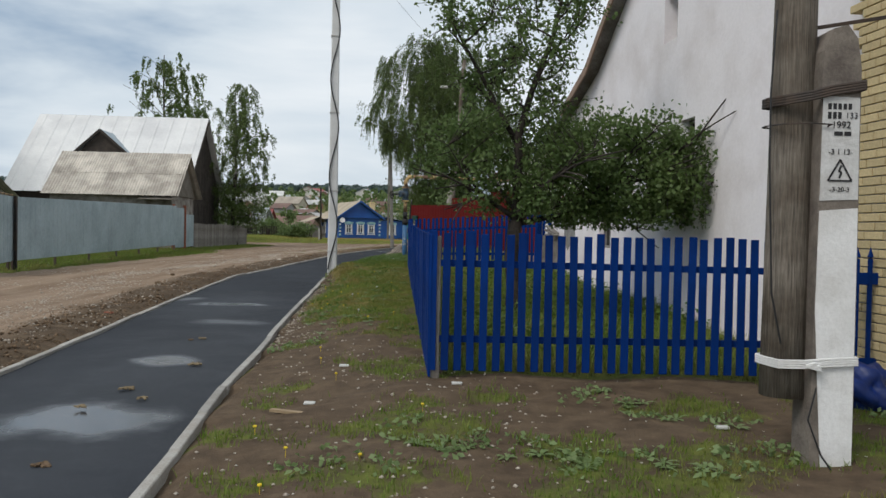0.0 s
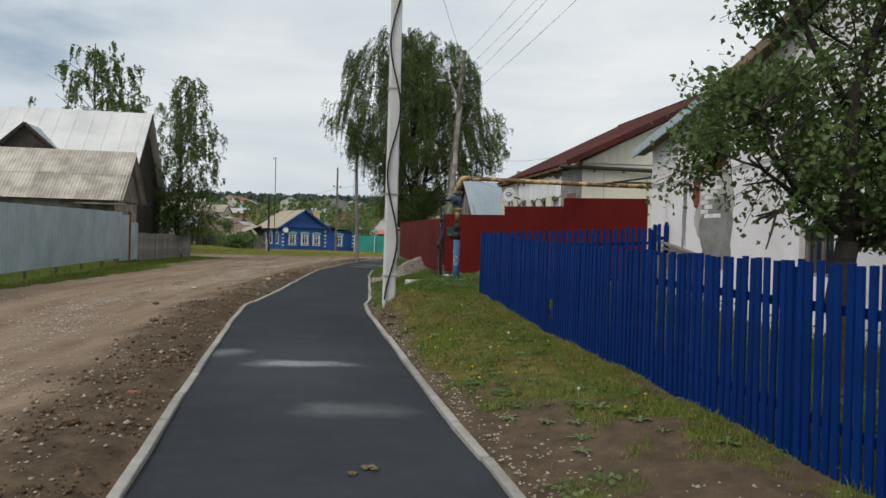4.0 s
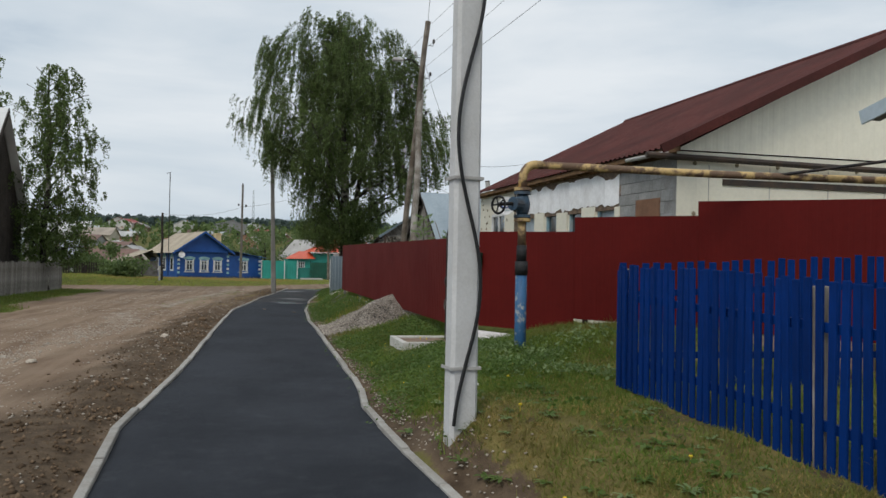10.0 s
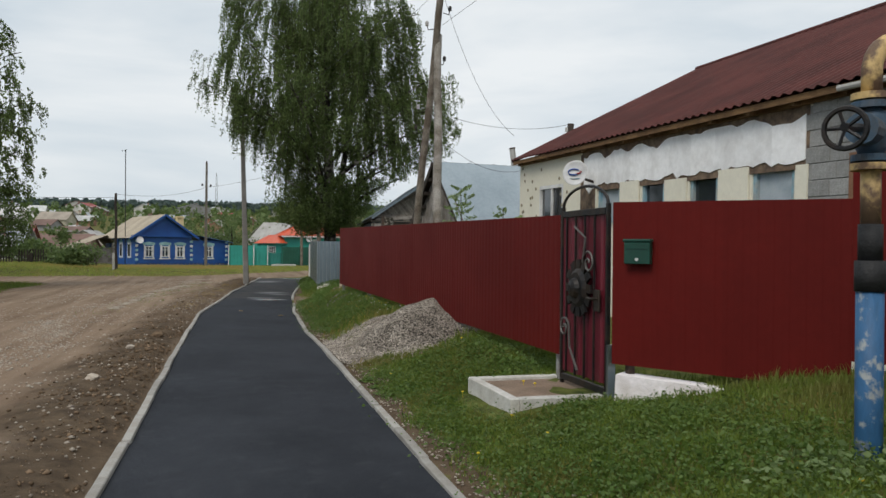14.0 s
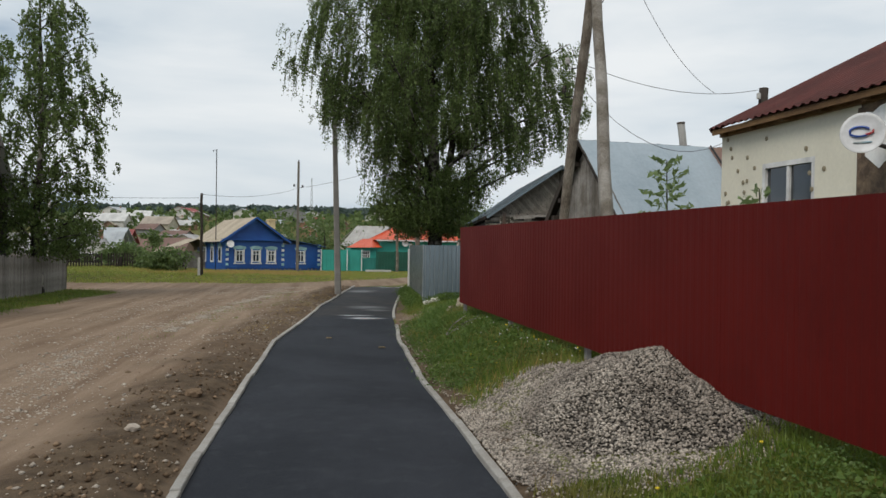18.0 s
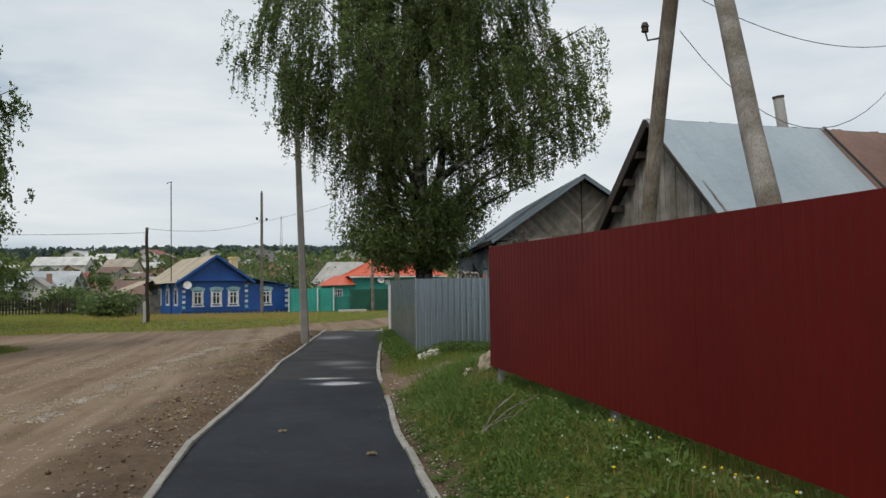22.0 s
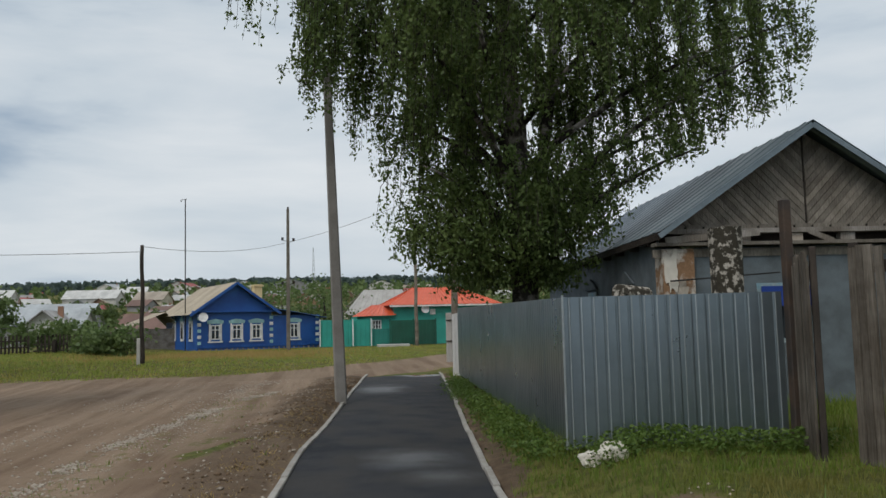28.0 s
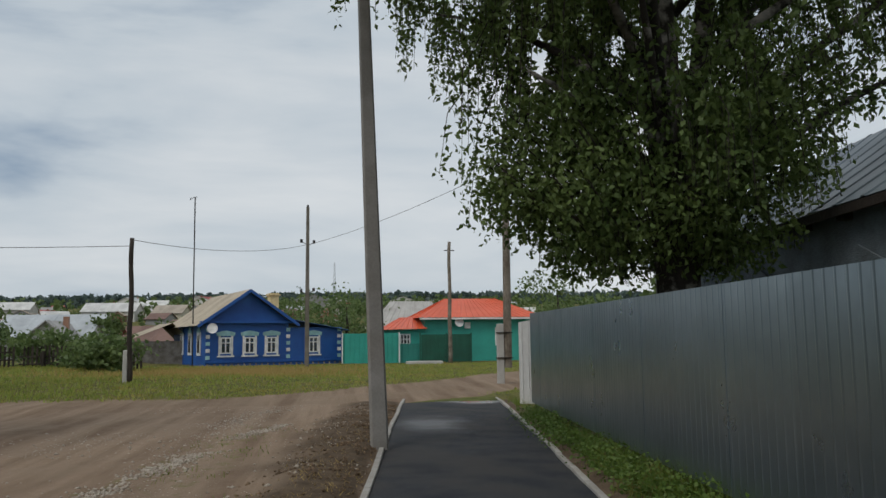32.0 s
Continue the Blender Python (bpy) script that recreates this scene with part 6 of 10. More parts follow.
part("gable_back", prism([(0, OE + 0.1), (OW, OE + 0.1), (OW, OE + 0.28), (OW / 2, OA - 0.02), (0, OE + 0.28)], Matrix.Translation((0, 0.06, 0)), 0.1), DARK_WOOD, OH)
tri_keep = [(0, 1, -(OE + 0.32)), (OA - OE - 0.30, -OW / 2, (OE + 0.28) * OW / 2), (-(OA - OE - 0.30), -OW / 2, (OE + 0.28) * OW / 2 + (OA - OE - 0.30) * OW)]
for side in (-1, 1):
    for k in range(-4, 34):
        c = k * 0.125
        u0 = OW / 2
        pts = [(u0 + side * 0.02, OE - 2.5 + c), (u0 + side * 0.02, OE - 2.5 + c + 0.115), (u0 + side * 3.0, OE - 2.5 + c + 0.115 + 3.0 * 1.05), (u0 + side * 3.0, OE - 2.5 + c + 3.0 * 1.05)]
        if side > 0:
            pts = pts[::-1]
        poly = clip(pts, tri_keep)
        if poly:
            part("gable_board", prism(poly, Matrix.Translation((0, 0.03 + rnd.uniform(0, 0.01), 0)), 0.022), BOARD_GREY, OH)
part("cornice_board", bx(-0.02, OW + 0.02, -0.12, 0.05, OE + 0.20, OE + 0.27), OLD_WOOD, OH)
part("cornice_board", bx(-0.16, OW + 0.1, -0.16, 0.05, OE + 0.02, OE + 0.07), BOARD_GREY, OH)
part("cornice_board", bx(-0.15, OW + 0.1, -0.02, 0.05, OE - 0.14, OE - 0.02), BOARD_GREY, OH)
for k in range(16):
    part("scalloped_edge", bx(0.1 + k * 0.28, 0.34 + k * 0.28, 0.0, 0.025, OE + 0.27, OE + 0.34), BOARD_GREY, OH)
for k in range(6):
    part("beam_end", bx(0.3 + k * 0.8, 0.52 + k * 0.8, -0.08, 0.08, OE + 0.075, OE + 0.195), OLD_WOOD if k % 2 else PALE_STONE, OH)
part("loose_board", bar((0.0, -0.14, OE + 0.10), (1.4, -0.2, OE + 0.2), 0.03, 0.10), OLD_WOOD, OH)
part("loose_board", bar((2.2, -0.1, OE + 0.22), (2.55, -0.16, OE + 0.05), 0.03, 0.08), OLD_WOOD, OH)
sl = (OA + 0.08 - (OE - 0.1)) / (OW / 2 + 0.45)
part("roof_slope", ribbed((-0.15, OLEN + 0.3, OE + 0.22), (-0.15, -0.35, OE + 0.22), (OW / 2, -0.35, OA + 0.08), (OW / 2, OLEN + 0.3, OA + 0.08), 0.55, 0.014, "rib", sag=0.03), ZINC_DULL, OH, "dull zinc roof with seams")
part("roof_slope", ribbed((OW + 0.15, -0.35, OE + 0.22), (OW + 0.15, OLEN + 0.3, OE + 0.22), (OW / 2, OLEN + 0.3, OA + 0.08), (OW / 2, -0.35, OA + 0.08), 0.55, 0.03, "rib"), ZINC_DULL, OH)
for s in (-1, 1):
    e0 = OW / 2 + s * (OW / 2 + 0.15)
    part("verge_board", bar((e0, -0.33, OE + 0.15), (OW / 2, -0.33, OA + 0.01), 0.03, 0.08), ZINC_DULL, OH)
    part("eaves_board", bx(e0 - 0.02, e0 + 0.02, -0.3, OLEN, OE + 0.10, OE + 0.20), DARK_WOOD, OH)
for k in range(9):
    part("rafter_end", bx(-0.13, 0.0, 0.3 + k * 0.9, 0.4 + k * 0.9, OE + 0.06, OE + 0.16), DARK_WOOD, OH)
part("back_gable_wall", prism([(0.26, -0.4), (OW - 0.26, -0.4), (OW - 0.26, OE + 0.3), (OW / 2, OA - 0.05), (0.26, OE + 0.3)], Matrix.Translation((0, OLEN - 0.25, 0)), 0.2), TEAL_BOARD, OH)
window(OH, 1.4, 2.3, 1.0, 1.9, PALE_BLUE, GLASS, 0.05, 1, None, 0.07)
part("blue_panel", bx(1.45, 2.25, -0.06, -0.04, 1.55, 1.85), BLUE_CURTAIN, OH, "deep blue sheet in the window")
for k, v0 in enumerate((1.6, 4.2)):
    part("side_window", bx(-0.03, 0.0, v0, v0 + 0.7, 1.0, 1.95), PALE_BLUE, OH)
    part("side_pane", bx(-0.036, -0.03, v0 + 0.1, v0 + 0.6, 1.08, 1.85), GLASS, OH)
    part("window_hood", prism([(v0 - 0.15, 2.0), (v0 + 0.85, 2.0), (v0 + 0.35, 2.22)], pose(-0.03, 0, 0, 0, 0, 90), 0.03), TEAL_BOARD, OH)
part("wire", tube([(0.05, -0.12, 1.95), (0.9, -0.15, 2.0), (1.7, -0.15, 2.05)], 0.012, 5), WIRE, OH)
LOGP = solid("birch_log", tube([(1.59, 46.95, 0.4), (1.59, 46.95, 2.0), (1.59, 46.95, 2.92)], [0.21, 0.205, 0.21], 14, wob=0.08), BIRCH_POST, "thick upright birch log with black and white bark", "log")
LOGS = solid("birch_log", tube([(0.15, 47.1, 2.1), (0.62, 47.3, 2.06)], [0.12, 0.12], 12, wob=0.1), BIRCH_POST, "short birch log lying on stacked boards", "log")
BST = thing("board_stack", pose(0.4, 47.2, 0.35), "stack of grey boards behind the fence", "board stack")
for k in range(8):
    part("board", bx(-0.4, 0.45, -0.25, 0.25, k * 0.2, k * 0.2 + 0.19), OLD_WOOD, BST)

# wooden yard gates beside the galvanised fence
PO = solid("gate_post", bx(0.90, 0.99, 44.50, 44.59, 0.2, 2.92, 0.008), DARK_METAL, "tall dark steel gate post", "gate post")


def plank_leaf(name, p, q, z0, z1, label, width):
    """Uneven planks with gaps between them on ledges and stiles."""
    p, q = Vector(p), Vector(q)
    L = (q - p).length
    ang = math.degrees(math.atan2((q - p).y, (q - p).x))
    g = thing(name, pose(p.x, p.y, z0, 0, 0, ang), label, "gate", "wooden yard gates")
    h = z1 - z0
    n = max(3, int(L / width))
    for k in range(n):
        a, b = k * L / n + rnd.uniform(0.003, 0.016), (k + 1) * L / n - rnd.uniform(0.003, 0.018)
        part("plank", bx(a, b, -0.012 - rnd.uniform(0, 0.008), 0.012, rnd.uniform(0, 0.09), h - rnd.uniform(0.0, 0.10), 0.004, pose(0, 0, 0, 0, rnd.uniform(-0.8, 0.8), 0)), GATE_WOOD, g)
    for u in (0.0, L - 0.07):
        part("stile", bx(u, u + 0.07, 0.022, 0.075, -0.06, h + 0.02, 0.006), DARK_WOOD, g)
    for z in (0.25, h - 0.25):
        part("ledge", bx(0.075, L - 0.075, 0.022, 0.058, z, z + 0.1, 0.005), DARK_WOOD, g)
    return g


plank_leaf("yard_gate", (0.95, 44.47), (0.50, 43.55), 0.42, 2.34, "old grey plank gate leaf standing open", 0.085)
plank_leaf("yard_gate", (0.80, 43.45), (1.0, 42.05), 0.38, 2.36, "wide old grey plank gate leaf swung open", 0.10)

# --- grey boarded shed behind the red fence ---
GB = thing("grey_shed", frame_m((1.32, 41.75, 0.45), -90 + 7), "old grey board shed with a steep patched metal roof", "shed")
# local x towards the near eave, y into the shed
GWd, GE, GA, GLN = 4.1, 1.75, 3.78, 9.0
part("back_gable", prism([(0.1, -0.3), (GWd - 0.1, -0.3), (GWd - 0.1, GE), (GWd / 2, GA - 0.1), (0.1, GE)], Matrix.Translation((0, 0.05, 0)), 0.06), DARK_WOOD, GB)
keep = [(GA - 0.08 - GE, -GWd / 2, GE * GWd / 2), (-(GA - 0.08 - GE), -GWd / 2, GE * GWd / 2 + (GA - 0.08 - GE) * GWd)]
for k in range(28):
    u = 0.1 + k * 0.14
    poly = clip([(u, -0.2), (u + 0.13, -0.2), (u + 0.13, 4.2), (u, 4.2)], keep)
    if poly:
        part("board", prism(poly, Matrix.Translation((0, 0.0 + rnd.uniform(0, 0.014), 0)), 0.03), OLD_WOOD, GB)
part("roof_slope", ribbed((GWd + 0.25, -0.18, GE - 0.25), (GWd + 0.25, GLN * 0.33, GE - 0.25), (GWd / 2, GLN * 0.33, GA), (GWd / 2, -0.18, GA), 0.75, 0.006, "rib", sag=0.03), ZINC_OLD, GB, "pale galvanised roof slope")
part("roof_slope", ribbed((GWd + 0.25, GLN * 0.33, GE - 0.25), (GWd + 0.25, GLN, GE - 0.25), (GWd / 2, GLN, GA), (GWd / 2, GLN * 0.33, GA), 0.75, 0.02, "rib", sag=0.03), RUST_ROOF, GB, "rusty brown roof slope")
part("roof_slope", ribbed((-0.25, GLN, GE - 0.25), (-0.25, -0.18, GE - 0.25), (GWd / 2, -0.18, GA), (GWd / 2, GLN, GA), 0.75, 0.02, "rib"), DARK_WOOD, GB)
part("verge_board", bar((-0.28, -0.18, GE - 0.3), (GWd / 2, -0.18, GA - 0.05), 0.03, 0.14), DARK_WOOD, GB)
part("verge_board", bar((GWd + 0.28, -0.18, GE - 0.3), (GWd / 2, -0.18, GA - 0.05), 0.03, 0.05), DARK_WOOD, GB)
for k in range(6):
    f = k / 6
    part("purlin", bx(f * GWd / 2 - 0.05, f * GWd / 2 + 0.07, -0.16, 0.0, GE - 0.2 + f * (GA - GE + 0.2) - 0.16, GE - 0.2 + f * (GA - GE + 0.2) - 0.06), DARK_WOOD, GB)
part("side_wall", bx(GWd - 0.15, GWd - 0.05, 0.12, GLN, -0.3, GE - 0.05), OLD_WOOD, GB)
part("side_wall", bx(0.05, 0.15, 0.12, GLN, -0.3, GE - 0.1), OLD_WOOD, GB)
part("end_gable", prism([(0.16, -0.3), (GWd - 0.16, -0.3), (GWd - 0.16, GE - 0.1), (GWd / 2, GA - 0.12), (0.16, GE - 0.1)], Matrix.Translation((0, GLN - 0.2, 0)), 0.1), OLD_WOOD, GB)
part("flue", cyl((GWd / 2 - 0.3, 2.62, 3.2), (GWd / 2 - 0.35, 2.5, 4.32), 0.085, 10), CONCRETE, GB, "pale flue pipe")
part("flue_cap", cyl((GWd / 2 - 0.35, 2.5, 4.32), (GWd / 2 - 0.35, 2.495, 4.36), 0.092, 10), DARK_METAL, GB)
part("roof_wire", tube([(GWd / 2 + 0.05, 3.0, GA + 0.02), (GWd, 2.9, GE + 0.12)], 0.02, 5), WIRE, GB)
solid("flue_post", bx(4.88, 5.06, 47.2, 47.38, 0.2, 4.27, 0.012), DARK_METAL, "dark brown square steel flue behind the yard gates", "flue")
ST = wood_pole("wooden_pole", (5.45, 39.45, 0.5), (5.45, 39.45, 5.45), 0.10, 0.095, DARK_WOOD, "short dark wooden pole carrying house wires")
for z in (4.2, 4.7):
    part("insulator", cyl((-0.16, -0.1, z), (-0.16, -0.1, z + 0.12), 0.045, 8), CONCRETE, ST)

# --- the barn and shed over the road ---
BN = thing("barn", frame_m((-24.6, 45.2, 0.3), 3), "tall dark barn with a pale sheet roof and small dormer", "barn")
BL = 9.7
part("roof_slope", ribbed((-0.3, -0.3, 2.9), (BL + 0.4, -0.3, 2.9), (BL + 0.4, 4.7, 7.9), (-0.3, 4.7, 7.9), 0.9, 0.03, "rib"), WHITE_SHEET, BN, "pale sheet roof slope")
part("roof_slope", ribbed((BL + 0.4, 9.7, 2.9), (-0.3, 9.7, 2.9), (-0.3, 4.7, 7.9), (BL + 0.4, 4.7, 7.9), 0.9, 0.03, "rib"), WHITE_SHEET, BN)
part("body", prism([(0, -0.5), (9.4, -0.5), (9.4, 3.1), (4.7, 7.75), (0, 3.1)], pose(BL, 0, 0, 0, 0, 90), BL), DARK_WOOD, BN)
for k in range(30):
    poly = clip([(0.02 + k * 0.31, 0.0), (0.31 + k * 0.31, 0.0), (0.31 + k * 0.31, 8), (0.02 + k * 0.31, 8)], [(4.65, -4.7, 3.1 * 4.7), (-4.65, -4.7, 3.1 * 4.7 + 4.65 * 9.4)])
    if poly:
        part("board", prism(poly, pose(BL + 0.035, 0, 0, 0, 0, 90), 0.03), DARK_WOOD, BN)
part("verge_board", bar((BL + 0.42, -0.3, 2.8), (BL + 0.42, 4.7, 7.8), 0.04, 0.22), DARK_WOOD, BN)
part("dormer_front", prism([(3.0, 5.05), (6.3, 5.05), (4.6, 6.55)], Matrix.Translation((0, 1.5, 0)), 0.08), DARK_WOOD, BN, "dark dormer gable")
part("dormer_roof", ribbed((6.55, 1.3, 4.95), (6.55, 3.6, 4.95), (4.6, 3.6, 6.66), (4.6, 1.3, 6.66), 0.6, 0.02, "rib"), ZINC_OLD, BN)
part("dormer_roof", ribbed((2.75, 3.6, 4.95), (2.75, 1.3, 4.95), (4.6, 1.3, 6.66), (4.6, 3.6, 6.66), 0.6, 0.02, "rib"), ZINC_OLD, BN)
for a in ((2.75, 4.93), (6.55, 4.93)):
    part("dormer_verge", bar((a[0], 1.28, a[1]), (4.6, 1.28, 6.62), 0.05, 0.14), DARK_WOOD, BN)
SH = thing("slate_roofed_shed", frame_m((-20.0, 40.2, 0.25), 3), "low shed with a weathered grey asbestos-sheet roof", "shed")
SLn = 6.4
part("body", bx(0.1, SLn - 0.2, 0.3, 4.6, -0.4, 2.7), OLD_WOOD, SH)
part("gable", prism([(0.3, 2.7), (4.6, 2.7), (2.45, 4.75)], pose(SLn - 0.12, 0, 0, 0, 0, 90), 0.06), BOARD_GREY, SH)
for r in range(2):
    for c in range(7):
        u0, u1 = -0.2 + c * 0.972, -0.2 + (c + 1) * 0.972 + 0.04
        y0, y1 = -0.1 + r * 1.27, -0.1 + (r + 1) * 1.27 + 0.08
        z0, z1 = 2.65 + r * 1.15, 2.65 + (r + 1) * 1.15 + 0.07
        part("roof_sheet", ribbed((u0, y0, z0 + 0.03 * r), (u1, y0, z0 + 0.03 * r), (u1, y1, z1), (u0, y1, z1), 0.15, 0.03, "wave"), SLATE, SH)
part("roof_slope", ribbed((SLn + 0.2, 5.0, 2.65), (-0.2, 5.0, 2.65), (-0.2, 2.45, 4.95), (SLn + 0.2, 2.45, 4.95), 0.3, 0.03, "wave"), SLATE, SH)
part("verge_board", bar((SLn + 0.15, -0.15, 2.6), (SLn + 0.15, 2.45, 4.9), 0.03, 0.14), BOARD_GREY, SH)
part("canopy", bx(SLn - 1.6, SLn + 0.35, -0.6, 0.2, 2.45, 2.52), OLD_WOOD, SH)
HC = thing("pale_roofed_cottage", frame_m((-29.1, 29.8, 0.3), 4), "grey cottage with a pale sheet roof beyond the fence", "house")
part("body", prism([(0, -0.5), (6.4, -0.5), (6.4, 3.2), (3.2, 4.5), (0, 3.2)], pose(8.6, 0, 0, 0, 0, 90), 8.6), BOARD_GREY, HC)
part("roof_slope", ribbed((-0.3, -0.4, 3.08), (9.0, -0.4, 3.08), (9.0, 3.2, 4.62), (-0.3, 3.2, 4.62), 0.8, 0.03, "rib"), WHITE_SHEET, HC)
part("roof_slope", ribbed((9.0, 6.8, 3.08), (-0.3, 6.8, 3.08), (-0.3, 3.2, 4.62), (9.0, 3.2, 4.62), 0.8, 0.03, "rib"), WHITE_SHEET, HC)
part("verge_board", bar((9.0, -0.4, 3.0), (9.0, 3.2, 4.54), 0.04, 0.14), DARK_WOOD, HC)
SC = thing("slate_roofed_shed", frame_m((-25.5, 27.0, 0.3), 4), "low shed with an asbestos-sheet roof behind the fence", "shed")
part("body", prism([(0, -0.5), (4.2, -0.5), (4.2, 2.0), (2.1, 2.85), (0, 2.0)], pose(8.7, 0, 0, 0, 0, 90), 8.7), OLD_WOOD, SC)
part("roof_slope", ribbed((-0.3, -0.3, 1.95), (9.0, -0.3, 1.95), (9.0, 2.1, 2.95), (-0.3, 2.1, 2.95), 0.2, 0.03, "wave"), SLATE, SC)
part("roof_slope", ribbed((9.0, 4.5, 1.95), (-0.3, 4.5, 1.95), (-0.3, 2.1, 2.95), (9.0, 2.1, 2.95), 0.2, 0.03, "wave"), SLATE, SC)
solid("gas_line", tube([(-16.6, 17.3, 2.75), (-13.1, 18.3, 2.42), (-10.98, 18.9, 2.2), (-11.45, 21.25, 2.14)], 0.022, 6), PIPE_YELLOW, "thin yellow gas line along the fence top", "pipe")
DR = thing("shed_door", frame_m((-13.22, 39.35, 0.25), 92), "narrow grey shed door between rusty brown posts", "door")
part("leaf", ribbed((0.12, 0, 0.05), (1.85, 0, 0.05), (1.85, 0, 2.05), (0.12, 0, 2.05), 0.3, 0.01, "rib"), GREY_BLUE_SHEET, DR)
for u in (0.0, 1.87):
    part("post", bx(u, u + 0.12, -0.06, 0.06, -0.2, 2.2), BRICK_RED, DR, "rusty brown post")


def board_fence(name, p, q, h, label, material=OLD_WOOD, w=0.13, gap=0.02, z=None):
    p, q = Vector(p), Vector(q)
    L = (q - p).length
    ang = math.degrees(math.atan2((q - p).y, (q - p).x))
    zz = hz(p.x, p.y) if z is None else z
    f = thing(name, pose(p.x, p.y, zz, 0, 0, ang), label, "fence", "grey board fences")
    b = bx(0, w, -0.01, 0.01, -0.05, h, 0.003)
    me = bpy.data.meshes.new("board")
    b.to_mesh(me)
    me.materials.append(material)
    for k in range(int(L / (w + gap))):
        dz = hz(*(p.lerp(q, k * (w + gap) / L))) - zz if z is None else 0
        again("board", me, f, pose(k * (w + gap), 0, dz + rnd.uniform(-0.04, 0.04), 0, rnd.uniform(-1.2, 1.2), 0))
    for r in (0.35, h - 0.3):
        part("rail", bx(0, L, 0.012, 0.05, r, r + 0.07), material, f)
    for k in range(int(L / 2.2) + 1):
        part("post", bx(k * 2.2, k * 2.2 + 0.1, 0.05, 0.15, -0.3, h), material, f)
    return f


board_fence("board_fence", (-13.6, 43.8), (-14.0, 57.3), 1.35, "low weathered grey board fence along the verge")
board_fence("board_fence", (-14.0, 57.4), (-17.0, 57.9), 1.35, "weathered grey board fence turning the corner")

# --- the blue house at the crossroads ---
BH = thing("blue_house", frame_m((-11.25, 88.0, 0.2), 22), "bright blue wooden cottage with carved white-and-turquoise window frames", "house")
BW, BX, BE, BA, BD = 4.7, 8.0, 2.5, 4.2, 9.0
b_wins = [(u - 0.29, u + 0.29, 0.75, 1.66) for u in (1.1, 2.44, 3.70, 6.22)]
part("front_wall", wall_with_holes(0, BX, -0.3, 2.2, b_wins, 0.2), HOUSE_BLUE, BH)
part("upper_wall", bx(0, BW, 0.0, 0.2, 2.2, BE + 0.02), HOUSE_BLUE, BH)
part("side_wall", bx(0.0, 0.2, 0.201, BD, -0.3, BE), HOUSE_BLUE, BH)
part("side_wall", bx(BX - 0.2, BX, 0.201, 5.0, -0.3, 2.15), HOUSE_BLUE, BH)
part("gable", prism([(-0.1, BE), (BW + 0.1, BE), (BW / 2, BA)], Matrix.Translation((0, -0.02, 0)), 0.12), HOUSE_BLUE, BH)
part("gable_cornice", bx(-0.35, BW + 0.35, -0.28, 0.0, BE - 0.06, BE + 0.05), HOUSE_BLUE, BH)
for k in range(11):
    part("board_line", bx(0.02, BX - 0.02, -0.012, -0.002, 0.0 + k * 0.2, 0.012 + k * 0.2), HOUSE_BLUE, BH)
part("roof_slope", ribbed((-0.55, BD, BE - 0.2), (-0.55, -0.45, BE - 0.2), (BW / 2, -0.45, BA + 0.12), (BW / 2, BD, BA + 0.12), 0.3, 0.04, "wave"), TAN_SLATE, BH, "sandy asbestos-sheet roof")
part("roof_slope", ribbed((BW + 0.45, -0.45, BE - 0.15), (BW + 0.45, BD, BE - 0.15), (BW / 2, BD, BA + 0.12), (BW / 2, -0.45, BA + 0.12), 0.3, 0.04, "wave"), TAN_SLATE, BH)
part("annex_roof", ribbed((BX + 0.4, -0.35, 2.0), (BX + 0.4, 5.2, 2.0), (BW + 0.2, 5.2, 2.62), (BW + 0.2, -0.35, 2.62), 0.3, 0.03, "wave"), HOUSE_BLUE, BH)
for a, b in (((-0.55, BE - 0.25), (BW / 2, BA + 0.07)), ((BW + 0.5, BE - 0.2), (BW / 2, BA + 0.07))):
    part("verge_board", bar((a[0], -0.46, a[1]), (b[0], -0.46, b[1]), 0.04, 0.16), HOUSE_BLUE, BH)
part("plinth_board", bx(-0.06, BX + 0.06, -0.08, -0.002, 0.25, 0.36), HOUSE_BLUE, BH)
for k, u in enumerate((0.08, BW - 0.05, BX - 0.22)):
    for j in range(5):
        part("corner_block", bx(u - 0.08, u + 0.14, -0.05, -0.015, 0.45 + j * 0.38, 0.65 + j * 0.38), WHITE_FRAME if j % 2 else TRIM_TEAL, BH)
for a, b, c, d in b_wins:
    w = window(BH, a, b, c, d, WHITE_FRAME, GLASS, 0.03, 1, 0.66, 0.07)
    part("side_trim", bx(a - 0.11, a - 0.01, -0.05, -0.002, c - 0.1, d + 0.08), WHITE_FRAME, w)
    part("side_trim", bx(b + 0.01, b + 0.11, -0.05, -0.002, c - 0.1, d + 0.08), WHITE_FRAME, w)
    part("head_trim", prism([(a - 0.20, d + 0.08), (b + 0.20, d + 0.08), (b + 0.23, d + 0.26), (b + 0.05, d + 0.31), ((a + b) / 2, d + 0.38), (a - 0.05, d + 0.31), (a - 0.23, d + 0.26)], Matrix.Translation((0, -0.06, 0)), 0.05), TRIM_TEAL, w, "carved turquoise head board")
    part("sill_trim", bx(a - 0.18, b + 0.18, -0.07, -0.002, c - 0.18, c - 0.1), WHITE_FRAME, w)
for v in (1.2, 3.6, 6.0):
    part("side_window", bx(-0.06, -0.002, v - 0.1, v + 0.8, 0.65, 1.95), WHITE_FRAME, BH)
    part("side_pane", bx(-0.066, -0.06, v + 0.05, v + 0.65, 0.8, 1.8), GLASS, BH)
    part("side_head", prism([(v - 0.2, 1.95), (v + 0.9, 1.95), (v + 0.35, 2.3)], pose(-0.03, 0, 0, 0, 0, 90), 0.04), TRIM_TEAL, BH)
